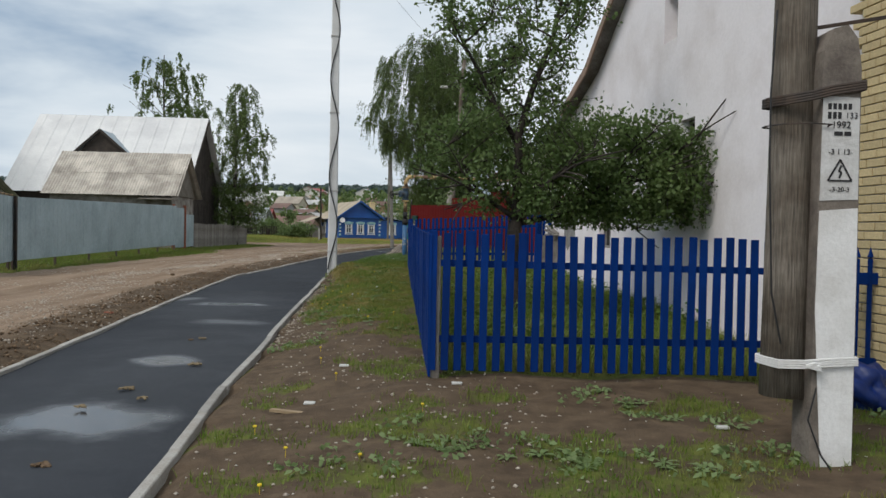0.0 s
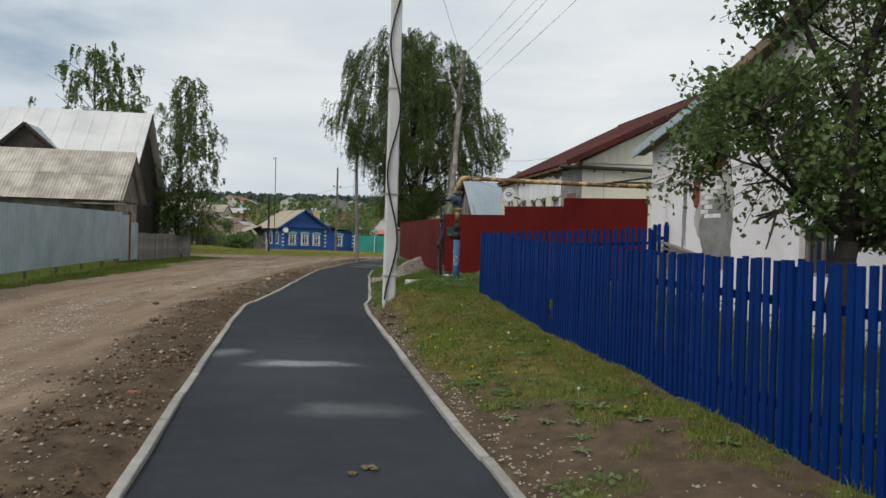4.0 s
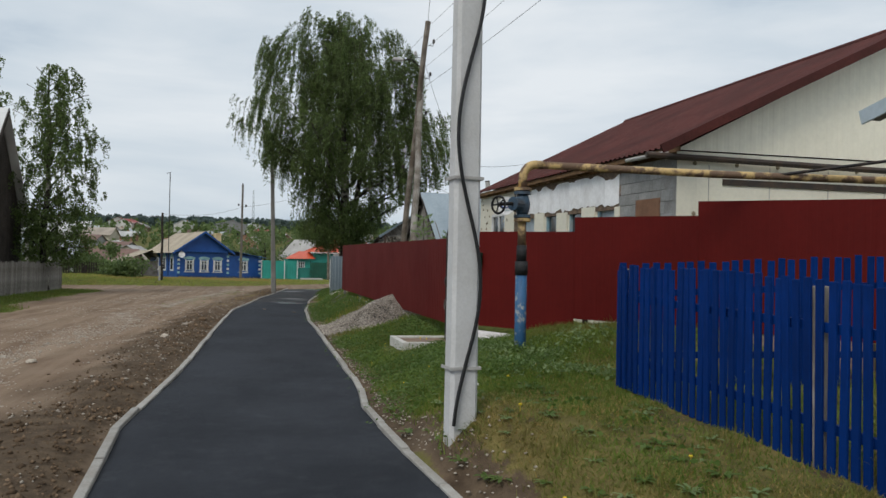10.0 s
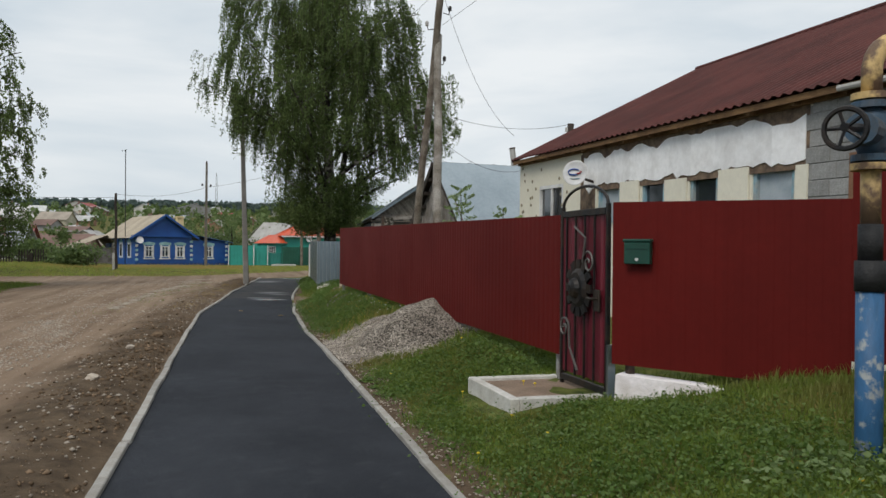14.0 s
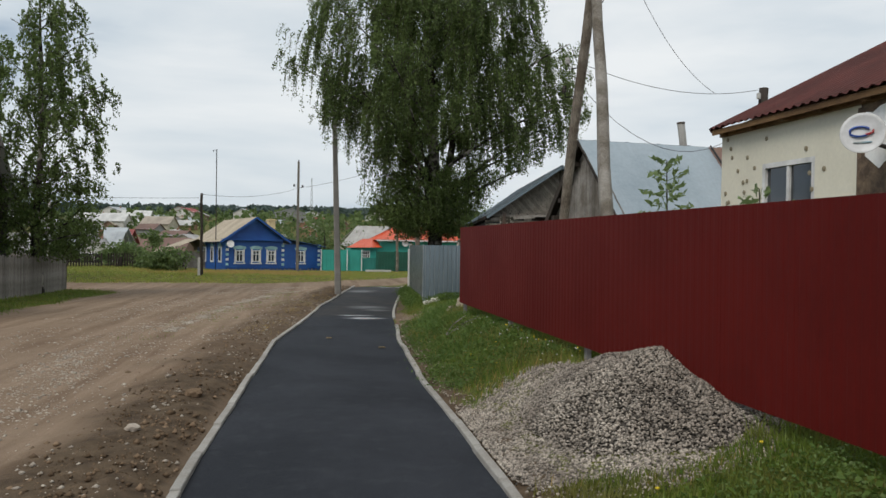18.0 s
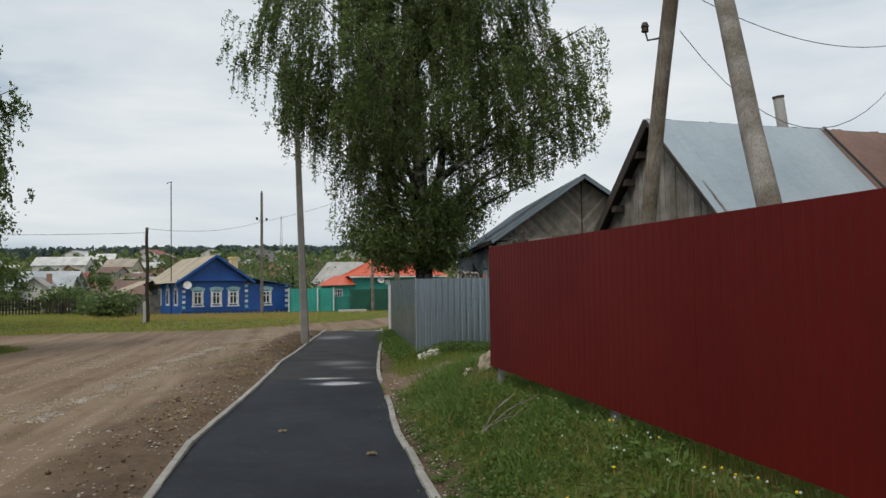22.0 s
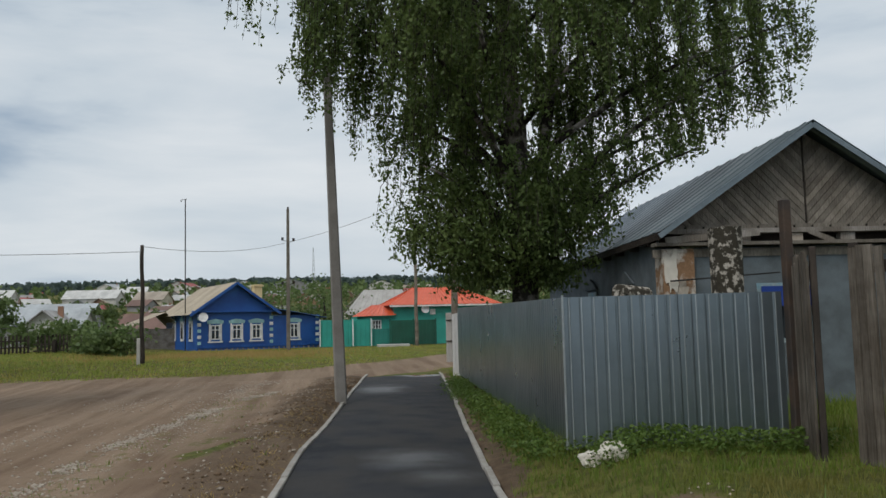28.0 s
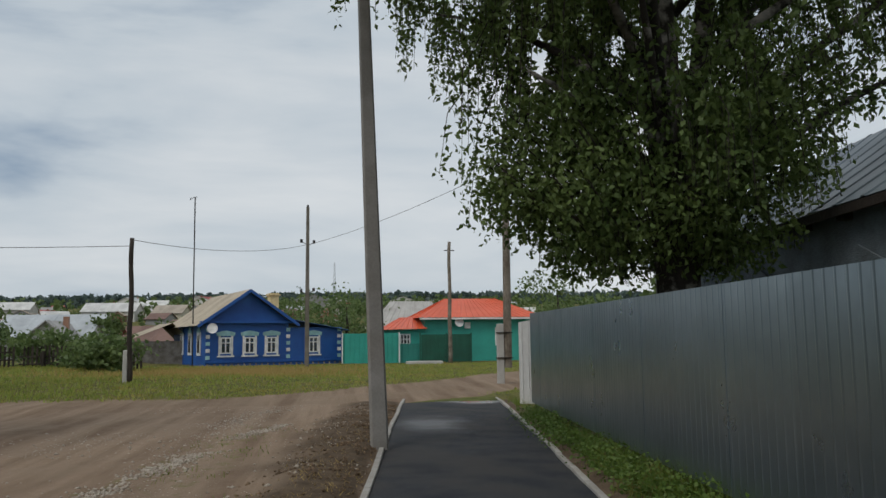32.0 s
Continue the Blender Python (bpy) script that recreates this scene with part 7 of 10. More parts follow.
part("chimney", bx(BW - 0.2, BW + 0.35, 3.0, 3.55, 2.4, 4.35), BRICK_YELLOW, BH, "pale brick chimney")
part("chimney_cap", bx(BW - 0.28, BW + 0.43, 2.92, 3.63, 4.2, 4.3), BRICK_YELLOW, BH)
for k in range(24):
    part("picket", bx(0.2 + k * 0.33, 0.28 + k * 0.33, -1.0, -0.97, -0.3, 0.22), OLD_WOOD, BH)
DB = thing("satellite_dish", pose(*(BH.matrix_basis @ Vector((0.25, -0.45, 2.14))).to_tuple()), "white satellite dish on the blue house corner", "satellite dish")
part("bowl", lathe([(0.02, 0.0), (0.2, 0.025), (0.28, 0.06), (0.285, 0.052), (0.2, 0.012), (0.02, -0.02)], look((0, 0, 0), (-0.2, 1.0, -0.2)).to_3x3().to_4x4(), 20), DISH, DB)
part("arm", cyl((0, 0.02, 0), (0.05, 0.5, -0.1), 0.025, 6), IRON, DB)
ANT = solid("antenna_mast", join(cyl((-12.15, 89.2, 0.2), (-12.2, 89.2, 9.9), 0.035, 6), bar((-12.5, 89.2, 9.8), (-12.1, 89.2, 9.9), 0.03, 0.03), bar((-12.45, 89.0, 9.75), (-12.45, 89.4, 9.75), 0.03, 0.03)), IRON, "thin tall antenna mast by the blue house", "antenna")

# --- turquoise house with the orange roof ---
GH = thing("turquoise_house", frame_m((1.15, 91.0, 0.1), 4), "turquoise cottage with an orange metal hip roof", "house")
g_wins = [(4.4, 5.3, 1.1, 2.2)]
part("front_wall", wall_with_holes(0, 7.0, -0.3, 2.9, g_wins, 0.2), TEAL, GH)
part("side_wall", bx(0, 0.2, 0.201, 7, -0.3, 2.9), TEAL, GH)
for r in ((((-0.4, -0.5, 2.82), (7.5, -0.5, 2.82), (5.2, 3.0, 4.12), (1.9, 3.0, 4.12))), (((-0.4, 6.8, 2.82), (-0.4, -0.5, 2.82), (1.9, 3.0, 4.12), (1.9, 3.3, 4.12))), (((7.5, -0.5, 2.82), (7.5, 6.8, 2.82), (5.2, 3.3, 4.12), (5.2, 3.0, 4.12)))):
    part("roof_slope", ribbed(*r, 0.4, 0.03, "rib"), ORANGE_ROOF, GH)
part("eaves_board", bx(-0.38, 7.4, -0.5, -0.46, 2.70, 2.80), WHITE_FRAME, GH)
part("wing_wall", wall_with_holes(-2.5, -0.01, -0.3, 2.12, [(-1.5, -0.88, 1.22, 1.86)], 0.2), TEAL, GH)
part("wing_end", bx(-2.5, -2.3, 0.201, 4.0, -0.3, 2.12), TEAL, GH)
part("wing_roof", ribbed((-2.9, -0.4, 2.10), (0.1, -0.4, 2.16), (0.1, 2.6, 2.95), (-1.2, 2.6, 2.90), 0.4, 0.03, "rib"), ORANGE_ROOF, GH, "lower orange roof")
for a, b, c, d in g_wins:
    window(GH, a, b, c, d, WHITE_FRAME, GLASS, 0.04, 1, 0.7, 0.08)
window(GH, -1.5, -0.88, 1.22, 1.86, WHITE_FRAME, GLASS, 0.04, 2, 0.5, 0.07)
GD = solid("satellite_dish", lathe([(0.02, 0.0), (0.2, 0.025), (0.28, 0.06), (0.285, 0.05), (0.2, 0.012), (0.02, -0.02)], Matrix.Translation((3.25, 90.85, 2.62)) @ look((0, 0, 0), (-0.15, 1.0, -0.2)).to_3x3().to_4x4(), 20), DISH, "white satellite dish on the turquoise house", "satellite dish")
solid("wall_plate", bx(3.62, 3.98, 91.10, 91.13, 2.25, 2.62, 0.004), WHITE_FRAME, "small white plate on the turquoise wall", "sign")
sheet_fence("sheet_fence", [((-3.8, 89.6), (-0.5, 89.7), 0.2, 0.2, 2.0, 2.0, 1)], 0.3, 0.02, TEAL, "turquoise sheet fence with pale posts", "rib", rails=False)
sheet_fence("sheet_fence", [((-0.42, 89.7), (0.72, 89.75), 0.2, 0.2, 1.38, 1.38, 1)], 0.3, 0.02, TEAL_DARK, "low dark turquoise sheet fence", "rib", rails=False)
GG = thing("yard_gate", frame_m((0.75, 89.6, 0.2), 2), "wide dark green double gate", "gate")
for u in (0.05, 1.55):
    part("leaf", ribbed((u, 0, 0.1), (u + 1.45, 0, 0.1), (u + 1.45, 0, 1.7), (u, 0, 1.7), 0.25, 0.015, "rib"), GREEN_GATE, GG)
for u in (-0.05, 1.5, 3.0):
    part("post", bx(u, u + 0.08, -0.04, 0.04, -0.2, 1.78), GREEN_GATE, GG)
for u in (-3.84, -1.72, -0.53):
    solid("fence_post", bx(u, u + 0.07, 89.5, 89.56, 0.0, 2.05), WHITE_FRAME, "slim white fence post by the turquoise fence", "post", "white posts")
PH = thing("pale_roofed_house", frame_m((-1.7, 98, 0), 5), "house with a pale sheet roof behind the turquoise yard", "house")
part("wall", bx(0, 4.9, 0.2, 5.5, -1, 2.6), CREAM, PH)
part("roof_slope", ribbed((-0.4, -0.2, 2.4), (5.2, -0.2, 2.4), (4.7, 2.8, 4.4), (1.6, 2.8, 4.4), 0.5, 0.03, "rib"), CONCRETE, PH)
part("roof_slope", ribbed((5.2, 5.8, 2.4), (-0.4, 5.8, 2.4), (1.6, 2.8, 4.4), (4.7, 2.8, 4.4), 0.5, 0.03, "rib"), CONCRETE, PH)
CP = thing("wooden_pole", pose(1.35, 68.0, 0.1), "brown wooden pole on a grey concrete stub", "utility pole", "wooden poles")
part("shaft", tube([(0.12, 0, 0.6), (0.14, 0, 4), (0.16, 0, 7.3)], [0.14, 0.125, 0.10], 10), POLE_WOOD, CP)
part("stub", bx(-0.22, -0.01, -0.11, 0.11, -0.3, 2.0, 0.02), CONCRETE, CP, "grey concrete stub")
for z in (0.9, 1.7):
    part("tie", bx(-0.24, 0.27, -0.15, 0.15, z, z + 0.03), IRON, CP)
FP = wood_pole("wooden_pole", (2.3, 88.0, 0.1), (2.3, 88.0, 7.2), 0.12, 0.09, POLE_WOOD, "thin wooden pole before the turquoise gate")
part("bracket", bar((-0.3, 0, 6.6), (0.3, 0, 6.6), 0.05, 0.05), IRON, FP)
BCH = thing("concrete_slab", pose(-0.3, 86.5, hz(-0.3, 86.5)), "pale concrete slab lying in the grass", "slab")
part("slab", bx(0, 2.0, 0, 0.8, -0.05, 0.16, 0.02), CONCRETE, BCH)
# a small yard left of the blue house
board_fence("board_fence", (-13.6, 84.0), (-19.0, 83.0), 1.0, "dark leaning board fence of an orchard", DARK_WOOD, 0.10, 0.08)
board_fence("board_fence", (-19.2, 83.0), (-26.0, 80.0), 1.0, "dark leaning board fence of an orchard", DARK_WOOD, 0.10, 0.08)
KS = thing("lean_to", frame_m((-16.6, 92.5, 0.1), 22), "small grey outhouse with a sandy roof", "shed")
part("body", bx(0, 3.4, 0, 4, -0.5, 1.6), OLD_WOOD, KS)
part("roof_slope", ribbed((-0.4, -0.3, 1.5), (-0.4, 4.3, 1.5), (2.6, 4.3, 2.7), (2.6, -0.3, 2.7), 0.3, 0.03, "wave"), TAN_SLATE, KS)
part("roof_slope", ribbed((3.7, 4.3, 1.6), (3.7, -0.3, 1.6), (2.6, -0.3, 2.7), (2.6, 4.3, 2.7), 0.3, 0.03, "wave"), TAN_SLATE, KS)
concrete_pole("concrete_pole", -20.7, 76.5, 0.1, 5.4, 0.24, 0.17, "pale concrete pole beyond the crossroads", 0)


# ---- trees and plants ----
def leaf_quads(centres, size, gen, droop=0.0, flat=0.0, slim=0.55):
    """Arrays of diamond leaves about the centres."""
    n = len(centres)
    d = gen.normal(size=(n, 3))
    d[:, 2] -= droop
    d[:, 2] *= (1 - flat)
    d /= np.linalg.norm(d, axis=1, keepdims=True) + 1e-9
    r = gen.normal(size=(n, 3))
    s = np.cross(d, r)
    s /= np.linalg.norm(s, axis=1, keepdims=True) + 1e-9
    k = (size * gen.uniform(0.65, 1.3, n))[:, None]
    up = np.cross(s, d) * k * 0.12
    c = np.asarray(centres)
    v = np.stack([c - d * k * 0.5, c + s * k * slim * 0.5 - d * k * 0.08 + up, c + d * k * 0.5, c - s * k * slim * 0.5 - d * k * 0.08 + up], 1)
    return v.reshape(-1, 3), np.arange(4 * n).reshape(n, 4)


def ribbon_tubes(lines, r0, r1, material, name):
    """Many thin three-sided twigs in one mesh. lines: (m, k, 3)."""
    lines = np.asarray(lines)
    m, k, _ = lines.shape
    d = np.gradient(lines, axis=1)
    d /= np.linalg.norm(d, axis=2, keepdims=True) + 1e-9
    u = np.cross(d, np.array([0.31, 0.87, 0.38]))
    u /= np.linalg.norm(u, axis=2, keepdims=True) + 1e-9
    w = np.cross(d, u)
    rad = np.linspace(r0, r1, k)[None, :, None]
    ring = [lines + (u * math.cos(a) + w * math.sin(a)) * rad for a in (0, 2.094, 4.189)]
    v = np.stack(ring, 2).reshape(-1, 3)
    base = (np.arange(m)[:, None] * k + np.arange(k - 1)[None, :]).reshape(-1) * 3
    q = np.concatenate([np.stack([base + a, base + (a + 1) % 3, base + 3 + (a + 1) % 3, base + 3 + a], 1) for a in range(3)])
    return fast_mesh(name, v, q, material)


def child_mesh(name, me, parent, label=""):
    ob = new(name, me)
    ob.parent = parent
    return tagged(ob, label)


def birch(x, y, height, env_z, env_r, tresses, per, seed, label, leaf=0.075, skirt=0, trunk_r=0.24, hang=(0.5, 2.0), fork=False, crown_shift=(0, 0), deep=1.0, env_c=None, skirt_top=3.0, airy=0.0, clump=50):
    """A drooping birch: trunk, limbs and tresses of hanging leafy twigs inside an uneven outline."""
    gen = np.random.default_rng(seed)
    base = hz(x, y)
    tree = thing("birch_tree", pose(x, y, base), label, "tree", "birches")
    env_c = env_c or [crown_shift[0] * max(0.0, z) / height for z in env_z]
    k = 14
    wand = np.cumsum(gen.normal(0, 0.05, (k, 2)), 0)
    tz = np.linspace(-0.2, height * 0.97, k)
    shift = np.linspace(0, 1, k)[:, None] * np.array(crown_shift)
    tp = np.column_stack([wand + shift, tz])
    part("trunk", tube([tuple(p) for p in tp], [trunk_r * (1 - 0.9 * i / (k - 1)) + 0.015 for i in range(k)], 10, wob=0.12), BIRCH_BARK, tree, "white and black birch bark", smooth=True)
    if fork:
        fp = [(tp[2][0], tp[2][1], tz[2]), (tp[4][0] + 0.5, tp[4][1] + 0.2, tz[4]), (tp[7][0] + 1.1, tp[7][1] + 0.4, tz[7]), (tp[10][0] + 1.6, tp[10][1] + 0.5, tz[10])]
        part("trunk", tube(fp, [trunk_r * 0.7, trunk_r * 0.5, trunk_r * 0.35, 0.04], 8, wob=0.12), BIRCH_BARK, tree, smooth=True)
    lines, cents, limb_pts = [], [], []
    limbs = 34

    def ragged(a, z):
        p = Vector((1.4 * math.cos(a), 1.4 * math.sin(a), 0.5 * z + seed))
        return 1 + 0.30 * noise.noise(p) + 0.20 * noise.noise(p * 2.3)

    def edge(z, a):
        return float(np.interp(z, env_z, env_r)) * ragged(a, z)

    for i in range(limbs):
        f = (i + 0.5) / limbs
        zt = env_z[0] + 0.6 + (height * 0.97 - env_z[0] - 0.8) * f
        az_ = i * 2.399963 + gen.normal(0, 0.25)
        rad = edge(zt, az_) * gen.uniform(0.75, 1.0)
        z0 = max(1.6, zt - rad * gen.uniform(0.45, 0.8))
        p0 = np.array([np.interp(z0, tz, tp[:, 0]), np.interp(z0, tz, tp[:, 1]), z0])
        p1 = np.array([np.interp(zt, env_z, env_c) + math.cos(az_) * rad, np.interp(zt, tz, tp[:, 1]) + math.sin(az_) * rad * deep, zt])
        mid_p = (p0 + p1) / 2 + np.array([0, 0, 0.16 * rad])
        pts = [tuple((1 - t) ** 2 * p0 + 2 * t * (1 - t) * mid_p + t * t * p1) for t in np.linspace(0, 1, 6)]
        part("limb", tube(pts, [max(0.015, trunk_r * 0.36 * (1 - 0.85 * t) * (1 - 0.6 * f)) for t in np.linspace(0, 1, 6)], 6), BIRCH_BARK, tree, smooth=True)
        limb_pts.append((np.array(pts), rad))
    weight = np.array([r for _, r in limb_pts])
    weight = weight / weight.sum()
    for j in range(tresses):
        if gen.random() < 0.55:
            pts, rad = limb_pts[gen.choice(limbs, p=weight)]
            t = gen.uniform(0.3, 1.0) ** 0.8
            kp = np.array([np.interp(t * 5, range(6), pts[:, a]) for a in range(3)])
            kp = kp + gen.normal(0, 1, 3) * np.array([0.26, 0.26, 0.12]) * min(rad, 2.5)
        else:
            zs = gen.uniform(env_z[0] + 0.3 * (height - env_z[0]), height * 0.97)
            a = gen.uniform(0, 2 * math.pi)
            rr = edge(zs, a) * gen.uniform(0.02, 1.0) ** 0.7 * 0.97
            kp = np.array([np.interp(zs, env_z, env_c) + rr * math.cos(a), np.interp(zs, tz, tp[:, 1]) + rr * math.sin(a) * deep, zs])
        cx, cy = np.interp(kp[2], env_z, env_c), np.interp(kp[2], tz, tp[:, 1])
        a = math.atan2((kp[1] - cy) / deep, kp[0] - cx)
        rel, lim = math.hypot(kp[0] - cx, (kp[1] - cy) / deep), edge(kp[2], a)
        if rel > lim:
            kp[:2] = np.array([cx, cy]) + (kp[:2] - np.array([cx, cy])) * lim / rel
        outer = min(1.0, rel / (lim + 1e-6))
        if outer > 0.4 and (noise.noise(Vector(kp) * 0.62 + Vector((seed, 0, 0))) < -0.13 or gen.random() < 0.25 * outer):
            continue
        if airy and kp[2] < airy and kp[0] > cx + 0.45 * lim and gen.random() < 0.5:
            continue
        L0 = gen.uniform(*hang) * (0.8 + 0.6 * outer)
        thick = gen.uniform(0.06, 0.2)
        out = np.array([math.cos(a), math.sin(a) * deep]) * outer
        for k in range(gen.integers(3, 8)):
            st = kp + gen.normal(0, 1, 3) * np.array([thick, thick, 0.16])
            L = min(L0 * gen.uniform(0.4, 1.1), max(0.3, st[2] - env_z[0] + 0.3))
            free = gen.uniform(0.9, 1.15)
            while L > 0.35:
                low = st[2] - L
                lx, ly = st[0] - np.interp(low, env_z, env_c), (st[1] - np.interp(low, tz, tp[:, 1])) / deep
                if math.hypot(lx, ly) < free * edge(low, math.atan2(ly, lx)):
                    break
                L -= 0.15
            tt = np.linspace(0, 1, 5)
            bow = (0.14 * L + 0.10) * (1 - (1 - tt) ** 2)
            line = np.column_stack([st[0] + out[0] * bow, st[1] + out[1] * bow, st[2] + 0.16 * np.sin(tt * 2.6) - L * tt ** 1.4])
            line[:, :2] += gen.normal(0, 0.035, (5, 2)) * tt[:, None]
            lines.append(line)
            m = int(per * (L + 0.25) * gen.uniform(0.7, 1.25))
            u = gen.uniform(0, 1, m) ** 0.9
            cents.append(np.column_stack([np.interp(u, tt, line[:, b]) for b in range(3)]) + gen.normal(0, 0.045, (m, 3)))
    for j in range(skirt):
        zt = gen.uniform(env_z[0], env_z[0] + skirt_top)
        a = gen.uniform(0, 2 * math.pi)
        rad = edge(zt, a) * gen.uniform(0.2, 1.0) ** 0.6 * 0.95
        c0 = np.array([rad * math.cos(a) + np.interp(zt, env_z, env_c), rad * math.sin(a) * deep, zt])
        cents.append(c0 + gen.normal(0, 0.20, (clump, 3)) * np.array([1, 1, 0.75]))
        lines.append(np.linspace(c0 + np.array([0, 0, 0.3]), c0 * np.array([0.6, 0.6, 1]) + np.array([0, 0, -0.3]), 5))
    cents, lines = np.concatenate(cents), np.asarray(lines)

    def inside(p):
        reach = np.hypot(p[:, 0] - np.interp(p[:, 2], env_z, env_c), p[:, 1] / deep)
        return reach < 1.12 * np.interp(p[:, 2], env_z, env_r) + 0.2

    cents, lines = cents[inside(cents)], lines[inside(lines[:, 0]) & inside(lines[:, -1])]
    v, q = leaf_quads(cents, leaf, gen, droop=0.9)
    child_mesh("crown", fast_mesh("crown", v, q, LEAF_BIRCH), tree, "hanging dark green birch leaves")
    child_mesh("branchwork", ribbon_tubes(lines[:, ::2], 0.010, 0.003, APPLE_BARK, "branchwork"), tree, "thin hanging twigs")
    return tree


birch(0.15, 51.6, 13.7, [2.1, 2.6, 3.2, 3.9, 4.5, 5.2, 6.2, 7.0, 8.2, 9.4, 10.6, 12.0, 13.4, 13.9], [1.2, 2.0, 2.1, 2.2, 3.1, 4.1, 4.7, 5.0, 5.3, 5.1, 4.5, 3.4, 1.9, 0.6], 1780, 37, 5, "large old weeping birch with hanging leafy branches", 0.084, 420, 0.28, (0.5, 2.1), True, (-0.5, 0), 0.75,
      [-0.3, -0.6, -0.5, 0.0, 0.3, 0.35, 0.05, -0.25, -0.45, -0.5, -0.5, -0.5, -0.5, -0.5], 2.0, 5.4)
birch(-13.9, 54.4, 11.4, [1.4, 2.5, 4.0, 6.0, 8.0, 9.5, 10.6, 11.5], [1.4, 2.0, 2.2, 2.5, 2.3, 1.8, 1.0, 0.3], 300, 22, 8, "slender birch with an open drooping crown", 0.125, 110, 0.16, (0.35, 1.3))
birch(-29.3, 43.0, 10.8, [2.0, 3.5, 5, 6.8, 8.6, 9.8, 10.6], [2.6, 3.9, 4.7, 4.5, 3.3, 1.8, 0.5], 420, 20, 12, "broad dark birch behind the far cottage", 0.17, 60, 0.2, (0.4, 1.3))
birch(-33.5, 47.0, 10.8, [2.5, 4, 6, 8.0, 9.5, 10.8], [1.8, 2.6, 3.2, 2.8, 1.6, 0.4], 260, 20, 13, "dark birch behind the far cottage", 0.17, 50, 0.18, (0.4, 1.3))
birch(-21.6, 62.0, 15.0, [4, 6.5, 8.5, 11.0, 13.0, 14.5, 15.2], [1.5, 2.8, 3.7, 3.9, 3.1, 1.8, 0.5], 300, 22, 9, "birch rising behind the pale roof", 0.16, 60, 0.18, (0.4, 1.3))


def branching(parent, p, d, length, radius, level, gen, ends, mat_, spread=0.55, up=0.15, jitter=0.13):
    """Limbs that fork; their last points are kept for leaves."""
    n = 5
    pts, dirs = [np.array(p, float)], np.array(d, float)
    for i in range(n):
        dirs = dirs + gen.normal(0, jitter, 3) + np.array([0, 0, up * 0.2])
        dirs /= np.linalg.norm(dirs)
        pts.append(pts[-1] + dirs * length / n)
    part("limb" if level < 3 else "branch", tube([tuple(q) for q in pts], [radius * (1 - 0.55 * i / n) for i in range(n + 1)], 7 if level < 2 else 5), mat_, parent, smooth=True)
    ends.append((np.array(pts), level))
    if level >= 3:
        return
    for k in range(3 if level < 2 else 3):
        t = gen.uniform(0.4, 1.0)
        q = np.array([np.interp(t * n, range(n + 1), np.array(pts)[:, a]) for a in range(3)])
        nd = dirs + gen.normal(0, spread, 3) + np.array([0, 0, up])
        nd /= np.linalg.norm(nd)
        branching(parent, q, nd, length * gen.uniform(0.6, 0.85), radius * 0.55, level + 1, gen, ends, mat_, spread, up, jitter)


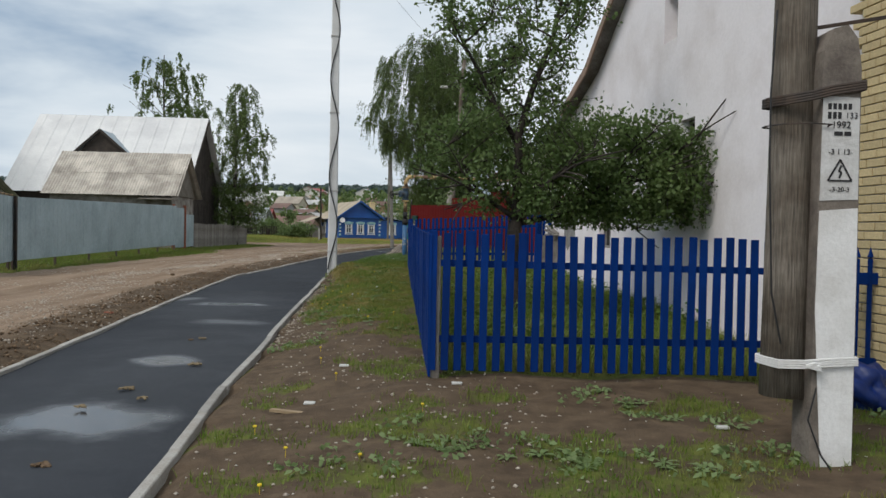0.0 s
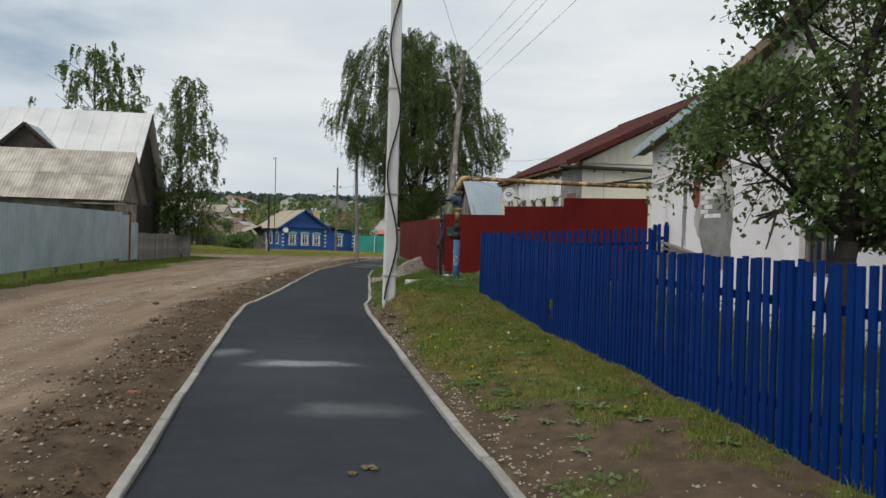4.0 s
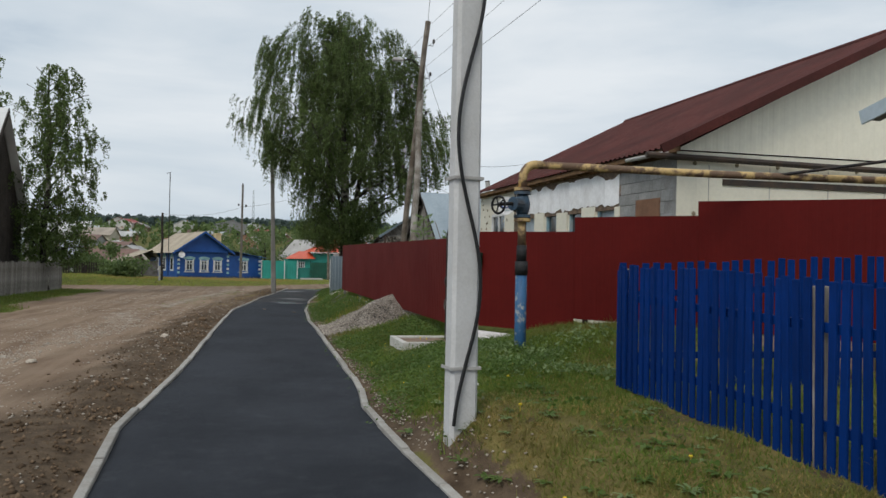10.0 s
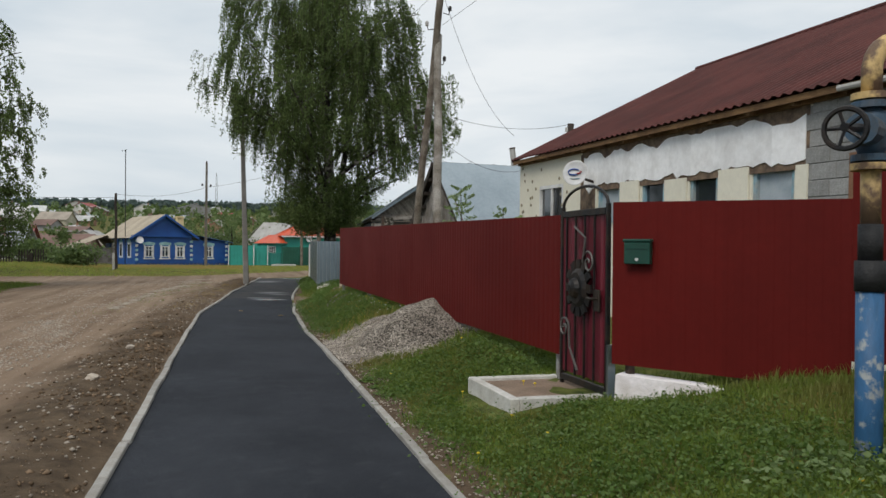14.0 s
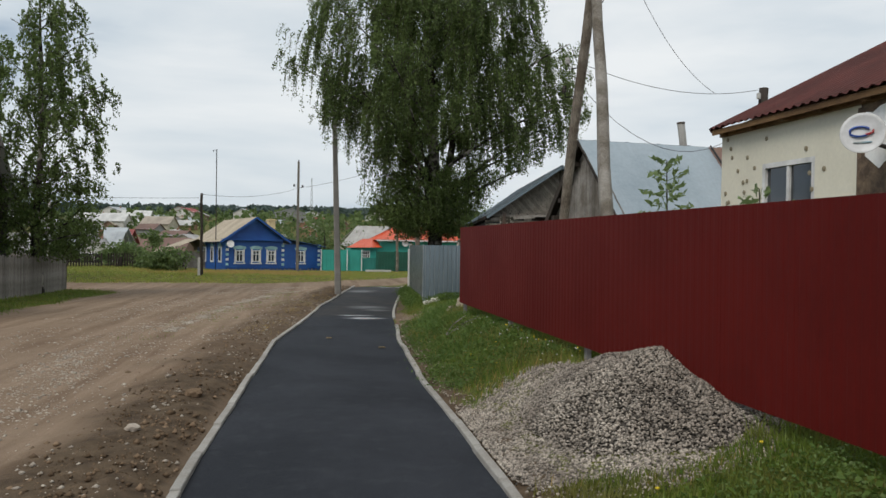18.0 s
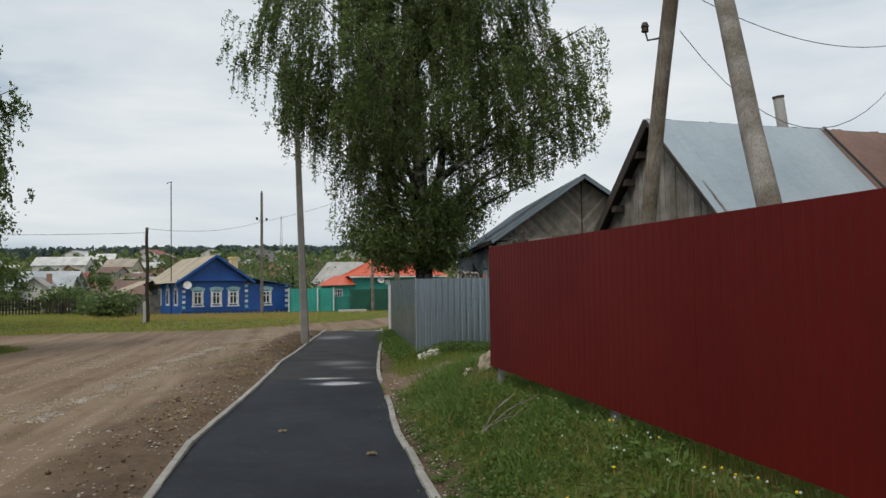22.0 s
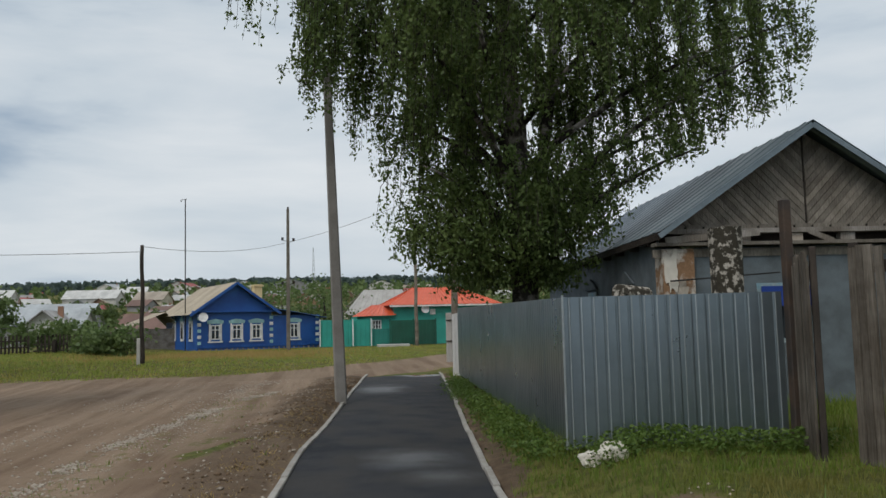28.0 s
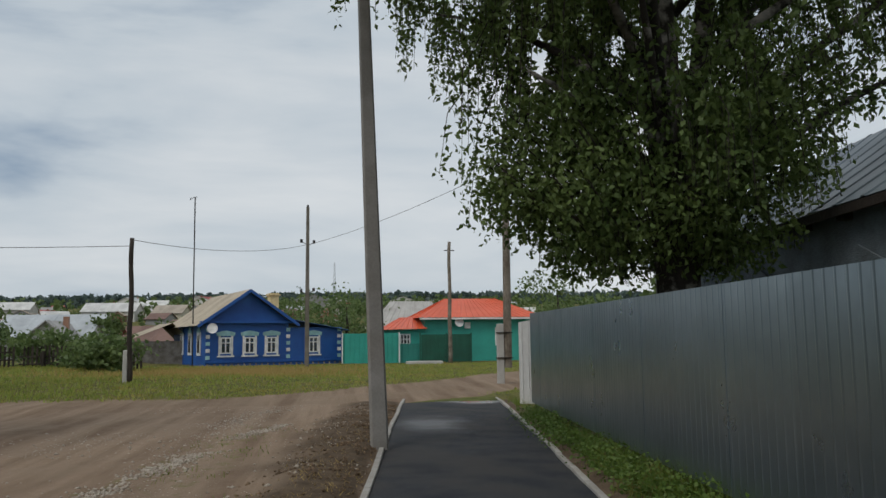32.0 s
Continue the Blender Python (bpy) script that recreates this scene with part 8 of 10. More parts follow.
def apple_tree(x, y, seed, label):
    """Low spreading limbs with dense leaves under a thin, open leader."""
    gen = np.random.default_rng(seed)
    tree = thing("apple_tree", pose(x, y, hz(x, y)), label, "tree")
    part("trunk", tube([(0, 0, -0.2), (0.03, 0, 0.4), (-0.02, 0.03, 0.85), (0.03, 0.0, 1.35)], [0.13, 0.105, 0.095, 0.09], 10, wob=0.15), APPLE_BARK, tree, smooth=True)
    leader = np.array([(0.03, 0, 1.3), (0.06, 0.02, 1.9), (0.04, 0.0, 2.5), (0.22, -0.03, 3.15), (0.5, 0.0, 3.9), (0.62, 0.04, 4.5), (0.66, 0.0, 5.0)])
    fork = np.array([(0.04, 0.0, 2.40), (-0.22, 0.04, 2.85), (-0.48, 0.08, 3.35), (-0.78, 0.02, 3.85), (-1.02, 0.0, 4.3)])
    part("limb", tube([tuple(p) for p in leader], [0.075, 0.066, 0.056, 0.042, 0.030, 0.020, 0.010], 8), APPLE_BARK, tree, smooth=True)
    part("limb", tube([tuple(p) for p in fork], [0.040, 0.034, 0.026, 0.018, 0.009], 7), APPLE_BARK, tree, smooth=True)
    ends, thin_ends = [], []
    for d, L, r in (((1.0, -0.08, 0.18), 1.55, 0.05), ((1.0, 0.28, 0.22), 1.4, 0.042), ((0.9, -0.42, 0.34), 1.4, 0.042), ((0.55, 0.8, 0.45), 1.1, 0.045), ((0.35, -0.9, 0.45), 1.0, 0.045), ((-0.85, -0.05, 0.55), 0.8, 0.042), ((-0.45, 0.75, 0.55), 0.9, 0.04)):
        branching(tree, (0.03, 0, 1.25 + gen.uniform(-0.1, 0.35)), np.array(d) / np.linalg.norm(d), L, r, 1, gen, ends, APPLE_BARK, 0.32, -0.02, 0.05)
    for spine, count in ((leader, 13), (fork, 8)):
        for k in range(count):
            t = 0.36 + 0.6 * (k + 0.5) / count if spine is leader else 0.15 + 0.82 * (k + 0.5) / count
            f = t * (len(spine) - 1)
            p = np.array([np.interp(f, range(len(spine)), spine[:, a]) for a in range(3)])
            a = k * 2.4 + gen.normal(0, 0.3)
            d = np.array([math.cos(a) + 0.25, math.sin(a), gen.uniform(0.3, 0.9)])
            branching(tree, p, d / np.linalg.norm(d), gen.uniform(0.5, 0.85) * (1.15 - 0.4 * t), 0.018, 2, gen, thin_ends, APPLE_BARK, 0.5, 0.15)
    wood_low = np.concatenate([p[1:] for p, _ in ends])
    wood_high = np.concatenate([p[1:] for p, _ in thin_ends])
    cents, lines = [], []

    def shoot(p, wood, leaves, spread):
        near = wood[np.argmin(((wood - p) ** 2).sum(1))]
        lines.append(np.linspace(near, p, 2))
        along = near + (p - near) * gen.uniform(0.35, 1.05, leaves)[:, None]
        cents.append(along + gen.normal(0, spread, (leaves, 3)))

    for k in range(1650):
        px = gen.uniform(-1.35, 3.6)
        half = 1.0 * math.sqrt(max(0.06, 1 - ((px - 0.8) / 2.9) ** 2))
        p = np.array([px, gen.uniform(-1, 1) * half + 0.28 * max(0.0, 0.4 - px), np.interp(px, [-1.2, 0, 1.4, 2.5, 3.5], [2.2, 2.2, 2.03, 1.92, 1.82]) + (gen.uniform(-1, 1) * 0.78 + 0.28 * noise.noise(Vector((px * 1.7, 3.1, 0)))) * (0.22 + 0.78 * half)])
        if noise.noise(Vector(p) * 1.9) > -0.25 + 0.42 * ((px - 1.2) / 2.3) ** 2:
            shoot(p, wood_low, 40 if px > 0.7 else 30, 0.085)
    for pts, level in thin_ends:
        for k in range(10 if level == 3 else 6):
            t = gen.uniform(0.15, 1.0)
            p = np.array([np.interp(t * 5, range(6), pts[:, a]) for a in range(3)]) + gen.normal(0, 0.15, 3)
            shoot(p, wood_high, 10, 0.055)
    cents = np.concatenate(cents)
    cents = cents[cents[:, 2] > 1.25]
    v, q = leaf_quads(cents, 0.064, gen, droop=0.35, slim=0.62)
    child_mesh("crown", fast_mesh("crown", v, q, LEAF_APPLE), tree, "small dark apple leaves")
    child_mesh("branchwork", ribbon_tubes(lines, 0.006, 0.003, APPLE_BARK, "branchwork"), tree, "fine dark twigs")
    return tree


apple_tree(1.0, 10.95, 21, "old apple tree with a spreading open crown")


def small_tree(x, y, h, r, n, seed, label, material=LEAF_FAR, leaf=0.24, name="garden_tree", trunk=True, category="tree", group="garden trees"):
    gen = np.random.default_rng(seed)
    z0 = hz(x, y)
    t = thing(name, pose(x, y, z0), label, category, group)
    if trunk:
        part("trunk", tube([(0, 0, -0.3), (0.05, 0, h * 0.35), (-0.05, 0.05, h * 0.8)], [r * 0.07 + 0.03, r * 0.05 + 0.02, 0.02], 7), APPLE_BARK, t)
    cents = []
    for k in range(max(8, int(r * 9))):
        a, zz = gen.uniform(0, 2 * math.pi), gen.uniform(0.22, 0.98)
        rr = r * math.sqrt(max(0.05, 1 - ((zz - 0.5) / 0.56) ** 2)) * gen.uniform(0.2, 1.0)
        c = np.array([rr * math.cos(a), rr * math.sin(a), zz * h])
        cents.append(c + gen.normal(0, 0.16 * r + 0.08, (n // max(8, int(r * 9)), 3)) * np.array([1, 1, 0.7]))
    v, q = leaf_quads(np.concatenate(cents), leaf, gen, droop=0.3, slim=0.7)
    child_mesh("crown", fast_mesh("crown", v, q, material), t)
    return t



def sapling(x, y, h, n, seed, label):
    gen = np.random.default_rng(seed)
    t = thing("sapling", pose(x, y, hz(x, y)), label, "tree")
    part("stem", tube([(0, 0, -0.1), (0.02, 0.01, h * 0.5), (-0.01, 0.0, h)], [0.014, 0.011, 0.006], 6), APPLE_BARK, t)
    cents = []
    for k in range(n):
        a, z = k * 2.4, h * (0.62 + 0.38 * k / n)
        L = gen.uniform(0.22, 0.36) * (1.15 - 0.45 * k / n)
        end = np.array([math.cos(a) * L, math.sin(a) * L, z + L * gen.uniform(0.1, 0.6)])
        part("leaf_stalk", tube([(0, 0, z), tuple(end)], [0.004, 0.002], 4), LEAF_PALE, t)
        for f in np.linspace(0.35, 1.0, 5):
            p = np.array([0, 0, z]) * (1 - f) + end * f
            for s in (-1, 1):
                cents.append(p + s * np.array([-math.sin(a), math.cos(a), -0.25]) * 0.05)
    v, q = leaf_quads(np.array(cents), 0.115, gen, droop=0.3, flat=0.3, slim=0.42)
    child_mesh("leaves", fast_mesh("leaves", v, q, LEAF_PALE), t, "pale green feathered leaves")


sapling(0.05, 32.4, 2.3, 18, 3, "young pale green sapling behind the red fence")
sapling(0.35, 30.9, 1.85, 8, 4, "small yellow-green sapling behind the red fence")
small_tree(-14.9, 82.0, 1.5, 1.8399999999999999, 1500, 31, "rounded green bush beside the orchard fence", name="bush", trunk=False, category="bush", group="bushes")
small_tree(-18.5, 85.0, 1.5, 2.2399999999999998, 1500, 32, "green garden tree behind the orchard fence")
small_tree(-18.0, 94.0, 3.3, 0.9, 700, 41, "slim green garden tree by the outhouse")
small_tree(-22.3, 84.4, 3.4, 1.6, 1500, 33, "green garden tree behind the orchard fence")
small_tree(-28.5, 85.0, 1.6, 2.4000000000000004, 1500, 34, "green garden tree behind the orchard fence")
small_tree(-3.5, 97.0, 4.6, 2.8, 1500, 35, "green garden tree behind the turquoise fence")
small_tree(-0.5, 104.0, 5.2, 3.4, 1500, 36, "green garden tree behind the turquoise fence")
small_tree(-7.0, 106.0, 5.0, 3.6, 1500, 37, "green garden tree behind the blue house")
small_tree(12.0, 100.0, 6.0, 3.6, 1500, 38, "green garden tree beyond the turquoise house")
small_tree(4.8, 62.0, 3.0, 1.6, 1200, 39, "green bush behind the pale fence panel", name="bush", trunk=False, category="bush", group="bushes")


# far gardens and the wooded ridge
def far_woods(name, count, yr, width, hr, size, seed, label, material=LEAF_FAR, per=16):
    gen = np.random.default_rng(seed)
    yy = yr[0] + (yr[1] - yr[0]) * gen.random(count) ** 1.2
    xx = (gen.random(count) - 0.62) * width * yy
    zz = land(xx, yy)
    hh = gen.uniform(*hr, count)
    c = np.repeat(np.column_stack([xx, yy, zz]), per, 0)
    f = gen.random(count * per)
    h2 = np.repeat(hh, per)
    spread = h2 * 0.32 * np.sqrt(np.clip(1 - (f - 0.35) ** 2 * 2.0, 0.03, 1))
    a = gen.random(count * per) * 2 * math.pi
    rr = np.sqrt(gen.random(count * per)) * spread
    c = c + np.column_stack([rr * np.cos(a), rr * np.sin(a), 0.1 * h2 + f * h2 * 0.85])
    v, q = leaf_quads(c, size * np.sqrt(np.repeat(hh, per) / hr[1]), gen, slim=0.8)
    return tagged(new(name, fast_mesh(name, v, q, material)), label, "trees", kind="stuff")


far_woods("garden_woods", 1650, (110, 420), 1.5, (1.5, 3.3), 0.8, 51, "green gardens and trees among the village houses", per=34)
far_woods("hillside_woods", 900, (330, 640), 1.6, (3.5, 8), 2.2, 52, "scattered trees on the far slope")
# the ridge's leaf colour carries its aerial haze
far_woods("forest_ridge", 6600, (600, 1480), 1.7, (7.5, 9.8), 4.6, 53, "dark forest along the far ridge", LEAF_RIDGE_HAZED, 12)

# ---- village ----
V_WALLS = [mat("village_wall_%s" % k, c, 0.85, var=0.1, scale=0.3, fine=4, bump=0.0, rand=0.1) for k, c in (("white", (0.54, 0.53, 0.50)), ("cream", (0.5, 0.46, 0.36)), ("brown", (0.20, 0.13, 0.09)), ("brick", (0.33, 0.18, 0.12)), ("grey", (0.28, 0.28, 0.28)))]
V_ROOFS = [mat("village_roof_%s" % k, c, 0.7, var=0.1, scale=0.3, fine=3, bump=0.0, rand=0.1) for k, c in (("slate", (0.34, 0.33, 0.32)), ("zinc", (0.40, 0.43, 0.45)), ("red", (0.30, 0.075, 0.07)), ("brown", (0.17, 0.10, 0.08)), ("tan", (0.36, 0.31, 0.25)), ("pale", (0.55, 0.55, 0.53)))]


def cottage(x, y, w, d, h, rise, rz, wall_m, roof_m):
    hs = thing("village_house", pose(x, y, hz(x, y) - 0.2, 0, 0, rz), "far village cottage with a pitched roof", "house", "village houses")
    part("wall", prism([(0, -1.5), (w, -1.5), (w, h), (w / 2, h + rise), (0, h)], I4, d), wall_m, hs)
    part("roof_slope", ribbed((-0.5, d + 0.4, h - 0.25), (-0.5, -0.4, h - 0.25), (w / 2, -0.4, h + rise + 0.1), (w / 2, d + 0.4, h + rise + 0.1), 2.0, 0.04, "rib", 0.1), roof_m, hs)
    part("roof_slope", ribbed((w + 0.5, -0.4, h - 0.25), (w + 0.5, d + 0.4, h - 0.25), (w / 2, d + 0.4, h + rise + 0.1), (w / 2, -0.4, h + rise + 0.1), 2.0, 0.04, "rib", 0.1), roof_m, hs)
    for k in range(3 if y < 270 else 0):
        u = w * (0.2 + 0.3 * k)
        win = part("window", bx(u - 0.5, u + 0.5, -0.06, -0.01, h * 0.4, h * 0.8), WHITE_FRAME if y < 170 else wall_m, hs)
        part("pane", bx(u - 0.42, u + 0.42, -0.09, -0.06, h * 0.43, h * 0.77), GLASS, win)
    if rnd.random() < 0.5:
        part("chimney", bx(w * 0.6, w * 0.6 + 0.45, d * 0.5, d * 0.5 + 0.45, h, h + rise + 0.5), V_WALLS[3], hs)


vr = random.Random(4)
for k in range(110):
    yy = 128 + 410 * (k / 110) ** 1.25
    xx = yy * vr.uniform(-0.62, 0.22) if k % 5 else yy * vr.uniform(-0.45, -0.05)
    if yy < 150 and -14 < xx < 10:
        xx -= 26
    if yy < 165 and -0.40 < xx / yy < -0.13:
        continue
    cottage(xx, yy, vr.uniform(4, 6.6), vr.uniform(5, 8), vr.uniform(1.9, 2.5), vr.uniform(1.1, 1.8), vr.choice((0, 90, 90)) + vr.uniform(-30, 30), vr.choice(V_WALLS), vr.choice(V_ROOFS[:2] + V_ROOFS[4:5] + V_ROOFS[3:4] if yy < 200 else V_ROOFS))
for x, y, w, d, h, up, rz, wm, rm in ((-28, 124, 8, 9, 4.0, 1.9, 90, 4, 1), (-30.2, 113, 3.7, 7, 2.5, 1.6, 4, 0, 0), (-26.6, 118, 5, 3, 3.2, 1.6, 90, 0, 1), (-29, 133, 6, 4.6, 5.0, 1.6, 90, 2, 2), (-23, 138, 7, 8, 3.4, 2.2, 80, 2, 3), (-40, 136, 7, 9, 4.0, 2.0, 95, 0, 0),
                                      (-68, 300, 10, 16, 3.6, 2.6, 88, 0, 5), (-52, 290, 9, 9, 3.2, 2.4, 80, 1, 4), (-84, 420, 10, 13, 4, 2.5, 92, 0, 5), (-110, 330, 10, 18, 4, 2.5, 94, 0, 5)):
    cottage(x, y, w, d, h, up, rz, V_WALLS[wm], V_ROOFS[rm])
for k in range(16):
    yy = vr.uniform(470, 570)
    cottage(yy * vr.uniform(-0.62, 0.1), yy, vr.uniform(9, 18), 12, vr.uniform(3, 6), 2.4, vr.uniform(-30, 30), V_WALLS[0] if vr.random() < 0.3 else vr.choice(V_WALLS), vr.choice(V_ROOFS[:3] + V_ROOFS[5:]))
MAST = thing("radio_mast", pose(-9.0, 520, hz(-9.0, 520)), "thin lattice radio mast on the far slope", "radio mast")
for a in range(3):
    an = a * 2.094
    part("mast_leg", bar((1.3 * math.cos(an), 1.3 * math.sin(an), 0), (0.3 * math.cos(an), 0.3 * math.sin(an), 27), 0.2, 0.2), WIRE_PALE, MAST)
for z in range(0, 27, 3):
    r = 1.3 - 1.0 * z / 27
    for a in range(3):
        a0, a1 = a * 2.094, (a + 1) * 2.094
        part("brace", bar((r * math.cos(a0), r * math.sin(a0), z), (r * 0.93 * math.cos(a1), r * 0.93 * math.sin(a1), z + 3), 0.11, 0.11), WIRE_PALE, MAST)


# ---- grass ----
def blades(name, n, xr, yr, keep, hgt, wid, material, seed, label, lean=0.35, plain=False):
    """Grass blades as tapered strips, or plain triangles, on the ground."""
    gen = np.random.default_rng(seed)
    x, y = gen.uniform(*xr, n), gen.uniform(*yr, n)
    ok = keep(x, y) > gen.random(n)
    x, y = x[ok], y[ok]
    m = len(x)
    clump = 0.65 + 0.55 * (0.5 + 0.5 * ripple(x, y, 3.1))
    h = (hgt(x, y) if callable(hgt) else hgt) * gen.uniform(0.45, 1.25, m) * clump
    a, b = gen.uniform(0, 2 * math.pi, m), gen.uniform(0, 2 * math.pi, m)
    w = (wid(x, y) if callable(wid) else wid) * gen.uniform(0.7, 1.4, m)
    z = land(x, y) - 0.01
    base = np.column_stack([x, y, z])
    side = np.column_stack([np.cos(a), np.sin(a), np.zeros(m)]) * w[:, None]
    ln = np.column_stack([np.cos(b), np.sin(b), np.zeros(m)]) * (h * lean * gen.uniform(0.3, 1.6, m))[:, None]
    up = np.column_stack([np.zeros(m), np.zeros(m), h])
    if plain:
        tri = np.stack([base - side, base + side, base + ln * 1.2 + up], 1).reshape(-1, 3)
        return tagged(new(name, fast_mesh(name, tri, np.arange(3 * m).reshape(m, 3), material)), label, "grass", kind="stuff")
    v = np.stack([base - side, base + side, base + side * 0.6 + ln * 0.4 + up * 0.62, base + ln * 1.2 + up], 1)
    v[:, 2] = (base + side * 0.75 + ln * 0.42 + up * 0.6)
    v4 = base - side * 0.45 + ln * 0.42 + up * 0.6
    tri = np.stack([v[:, 0], v[:, 1], v[:, 2], v4, v[:, 3]], 1).reshape(-1, 3)
    i = np.arange(m) * 5
    q = np.concatenate([np.stack([i, i + 1, i + 2], 1), np.stack([i, i + 2, i + 3], 1), np.stack([i + 3, i + 2, i + 4], 1)])
    return tagged(new(name, fast_mesh(name, tri, q, material)), label, "grass", kind="stuff")


def fence_x(y):
    return np.interp(y, [-5, 7.7, 7.9, 19.4, 19.6, 24.5, 25.6, 38.1, 38.3, 44.3, 45.3, 58.6, 62], [3.5, 3.5, 3.4, 2.4, 2.4, -0.2, -0.25, -0.85, 1.5, 1.5, -1.1, 0.0, 0.3])


def not_heap(x, y):
    return 1 - (((x + 1.65) / 1.1) ** 2 + ((y - 30.1) / 1.8) ** 2 < 1) - 0.0 * x


def patchy(x, y, s=1.0, cut=0.0):
    return np.clip(0.55 + 0.9 * (ripple(x, y, 1.1 * s) * 0.5 + ripple(x + 3.3, y - 1.7, 2.3 * s) * 0.5) - cut, 0, 1)


def verge_keep(x, y):
    u = x - kr(y)
    inside = (u > 0.1) & (x < fence_x(y))
    slab = (np.abs(x + 1.4) < 0.62) & (np.abs(y - 25.15) < 0.66)
    return inside * ~slab * not_heap(x, y) * grass_cover(x, y) * np.where(y < 11.2, 0.10 * np.clip((patchy(x, y, 0.8) - 0.52) * 14, 0, 2) + 3.2 * sstep(0.1, 0.5, tufts(x, y)), np.where(y < 21, 0.55 + 0.45 * patchy(x, y), 1.0))


def verge_h(x, y):
    u = x - kr(y)
    tall = sstep(26, 29, y) * (1 - sstep(40.5, 41.5, y)) * sstep(0.3, 0.9, u)
    near_fence = np.exp(-((x - fence_x(y)) / 0.25) ** 2)
    return 0.06 + 0.05 * tall + 0.05 * sstep(35.5, 37.5, y) * (1 - sstep(40.8, 42.0, y)) * sstep(0.45, 0.9, u) + 0.10 * near_fence * (y > 20) + 0.035 * sstep(20, 23, y) + 0.10 * sstep(0.4, 1.0, u) * (y > 45)


blades("verge_grass", 330000, (-3.0, 3.5), (-1, 62), verge_keep, verge_h, 0.0045, GRASS, 61, "short uneven green verge grass")
blades("dry_grass", 90000, (-3.0, 0.5), (9.5, 41), lambda x, y: verge_keep(x, y) * np.where(y < 22, 0.6 * patchy(x, y, 0.7), 0.25 * patchy(x, y, 1.3)), lambda x, y: 0.045 + 0.10 * sstep(27, 30, y), 0.004, STRAW, 62, "dry straw-coloured grass among the green")
def turf_keep(x, y):
    u = x - kr(y)
    return ((u > 0.14) & (x < fence_x(y) - 1.1)) * grass_cover(x, y) * np.clip(0.35 + 0.8 * patchy(x, y, 0.9), 0.15, 1)


blades("short_turf", 190000, (-3.0, 0.2), (9.2, 21.5), turf_keep, 0.042, 0.0042, GRASS, 95, "short trodden green turf", 0.9, True)
blades("short_dry_turf", 130000, (-3.0, 0.2), (9.2, 20.5), lambda x, y: turf_keep(x, y) * np.clip(0.25 + 0.9 * ripple(x + 1.0, y, 0.8), 0.08, 1), 0.036, 0.0040, STRAW, 96, "short dry turf among the green", 1.2, True)
blades("lush_grass", 130000, (-3.0, 2.2), (19.0, 28.6), lambda x, y: verge_keep(x, y) * np.clip(0.75 + 0.4 * ripple(x, y, 1.3), 0.25, 1), lambda x, y: 0.075 + 0.0 * x, 0.0048, GRASS, 69, "dense lush grass by the gate")
blades("kerb_tufts", 70000, (-3.0, 0.0), (9.5, 29), lambda x, y: verge_keep(x, y) * (ripple(x, y, 1.9) * ripple(x + 1.1, y, 0.8) > 0.12) * np.exp(-((x - kr(y)) / 1.1) ** 2), lambda x, y: 0.085 + 0.0 * x, 0.0055, GRASS, 68, "lush bright tufts of grass along the path")
blades("far_verge_grass", 70000, (-14.0, -8.3), (2, 58), lambda x, y: grass_cover(x, y), 0.11, 0.012, GRASS, 63, "green verge grass over the road", plain=True)
blades("roadside_tufts", 30000, (-8.0, -2.5), (36, 61), lambda x, y: np.clip(grass_cover(x, y) * 1.2, 0, 1) * (ripple(x, y, 1.4) > 0.25), 0.06, 0.005, GRASS, 64, "sparse grass tufts beside the path")
blades("long_grass", 26000, (-2.6, 0.6), (34.5, 41.6), lambda x, y: verge_keep(x, y) * sstep(0.35, 0.8, x - kr(y)), lambda x, y: 0.17 + 0.08 * ripple(x, y, 1.2), 0.0065, LUSH, 98, "long wind-bent grass before the rubble", 0.7)
blades("garden_grass", 30000, (-0.7, 3.4), (7.2, 18.7), lambda x, y: in_garden(x, y) * (0.35 + 0.65 * np.clip(0.6 + ripple(x, y, 1.1), 0, 1)), lambda x, y: 0.20 + 0.06 * ripple(x, y, 0.8), 0.007, GRASS, 99, "uncut grass in the garden behind the pickets", 0.6)
blades("path_edge_straw", 16000, (-5.5, -2.8), (38, 56), lambda x, y: np.exp(-((kl(y) - x - 0.45) / 0.35) ** 2) * (kl(y) - x > 0.05) * (0.25 + 0.75 * (ripple(x, y, 0.9) > 0.05)), 0.04, 0.005, STRAW, 97, "thin dry grass along the path edge", 1.2, True)
blades("crossroads_grass", 72000, (-26, 8), (64, 87.5), lambda x, y: grass_cover(x, y) * (1 - 0.85 * np.exp(-(((x + 9.2) / 4.5) ** 2 + ((y - 78.5) / 5.0) ** 2))), lambda x, y: 0.07 + 0.06 * np.exp(-(((x + 14) / 8) ** 2)), 0.022, MEADOW, 65, "green grass round the crossroads", plain=True)
blades("crossroads_dry_grass", 70000, (-18, 0), (66, 87), lambda x, y: grass_cover(x, y) * np.exp(-(((x + 9.2) / 4.2) ** 2 + ((y - 78.5) / 4.8) ** 2)), 0.16, 0.016, STRAW, 66, "dry yellow grass on a low mound")
blades("yard_grass", 14000, (1.4, 6), (38.5, 48), lambda x, y: np.ones_like(x), 0.22, 0.007, GRASS, 67, "tall grass inside the yard gate")


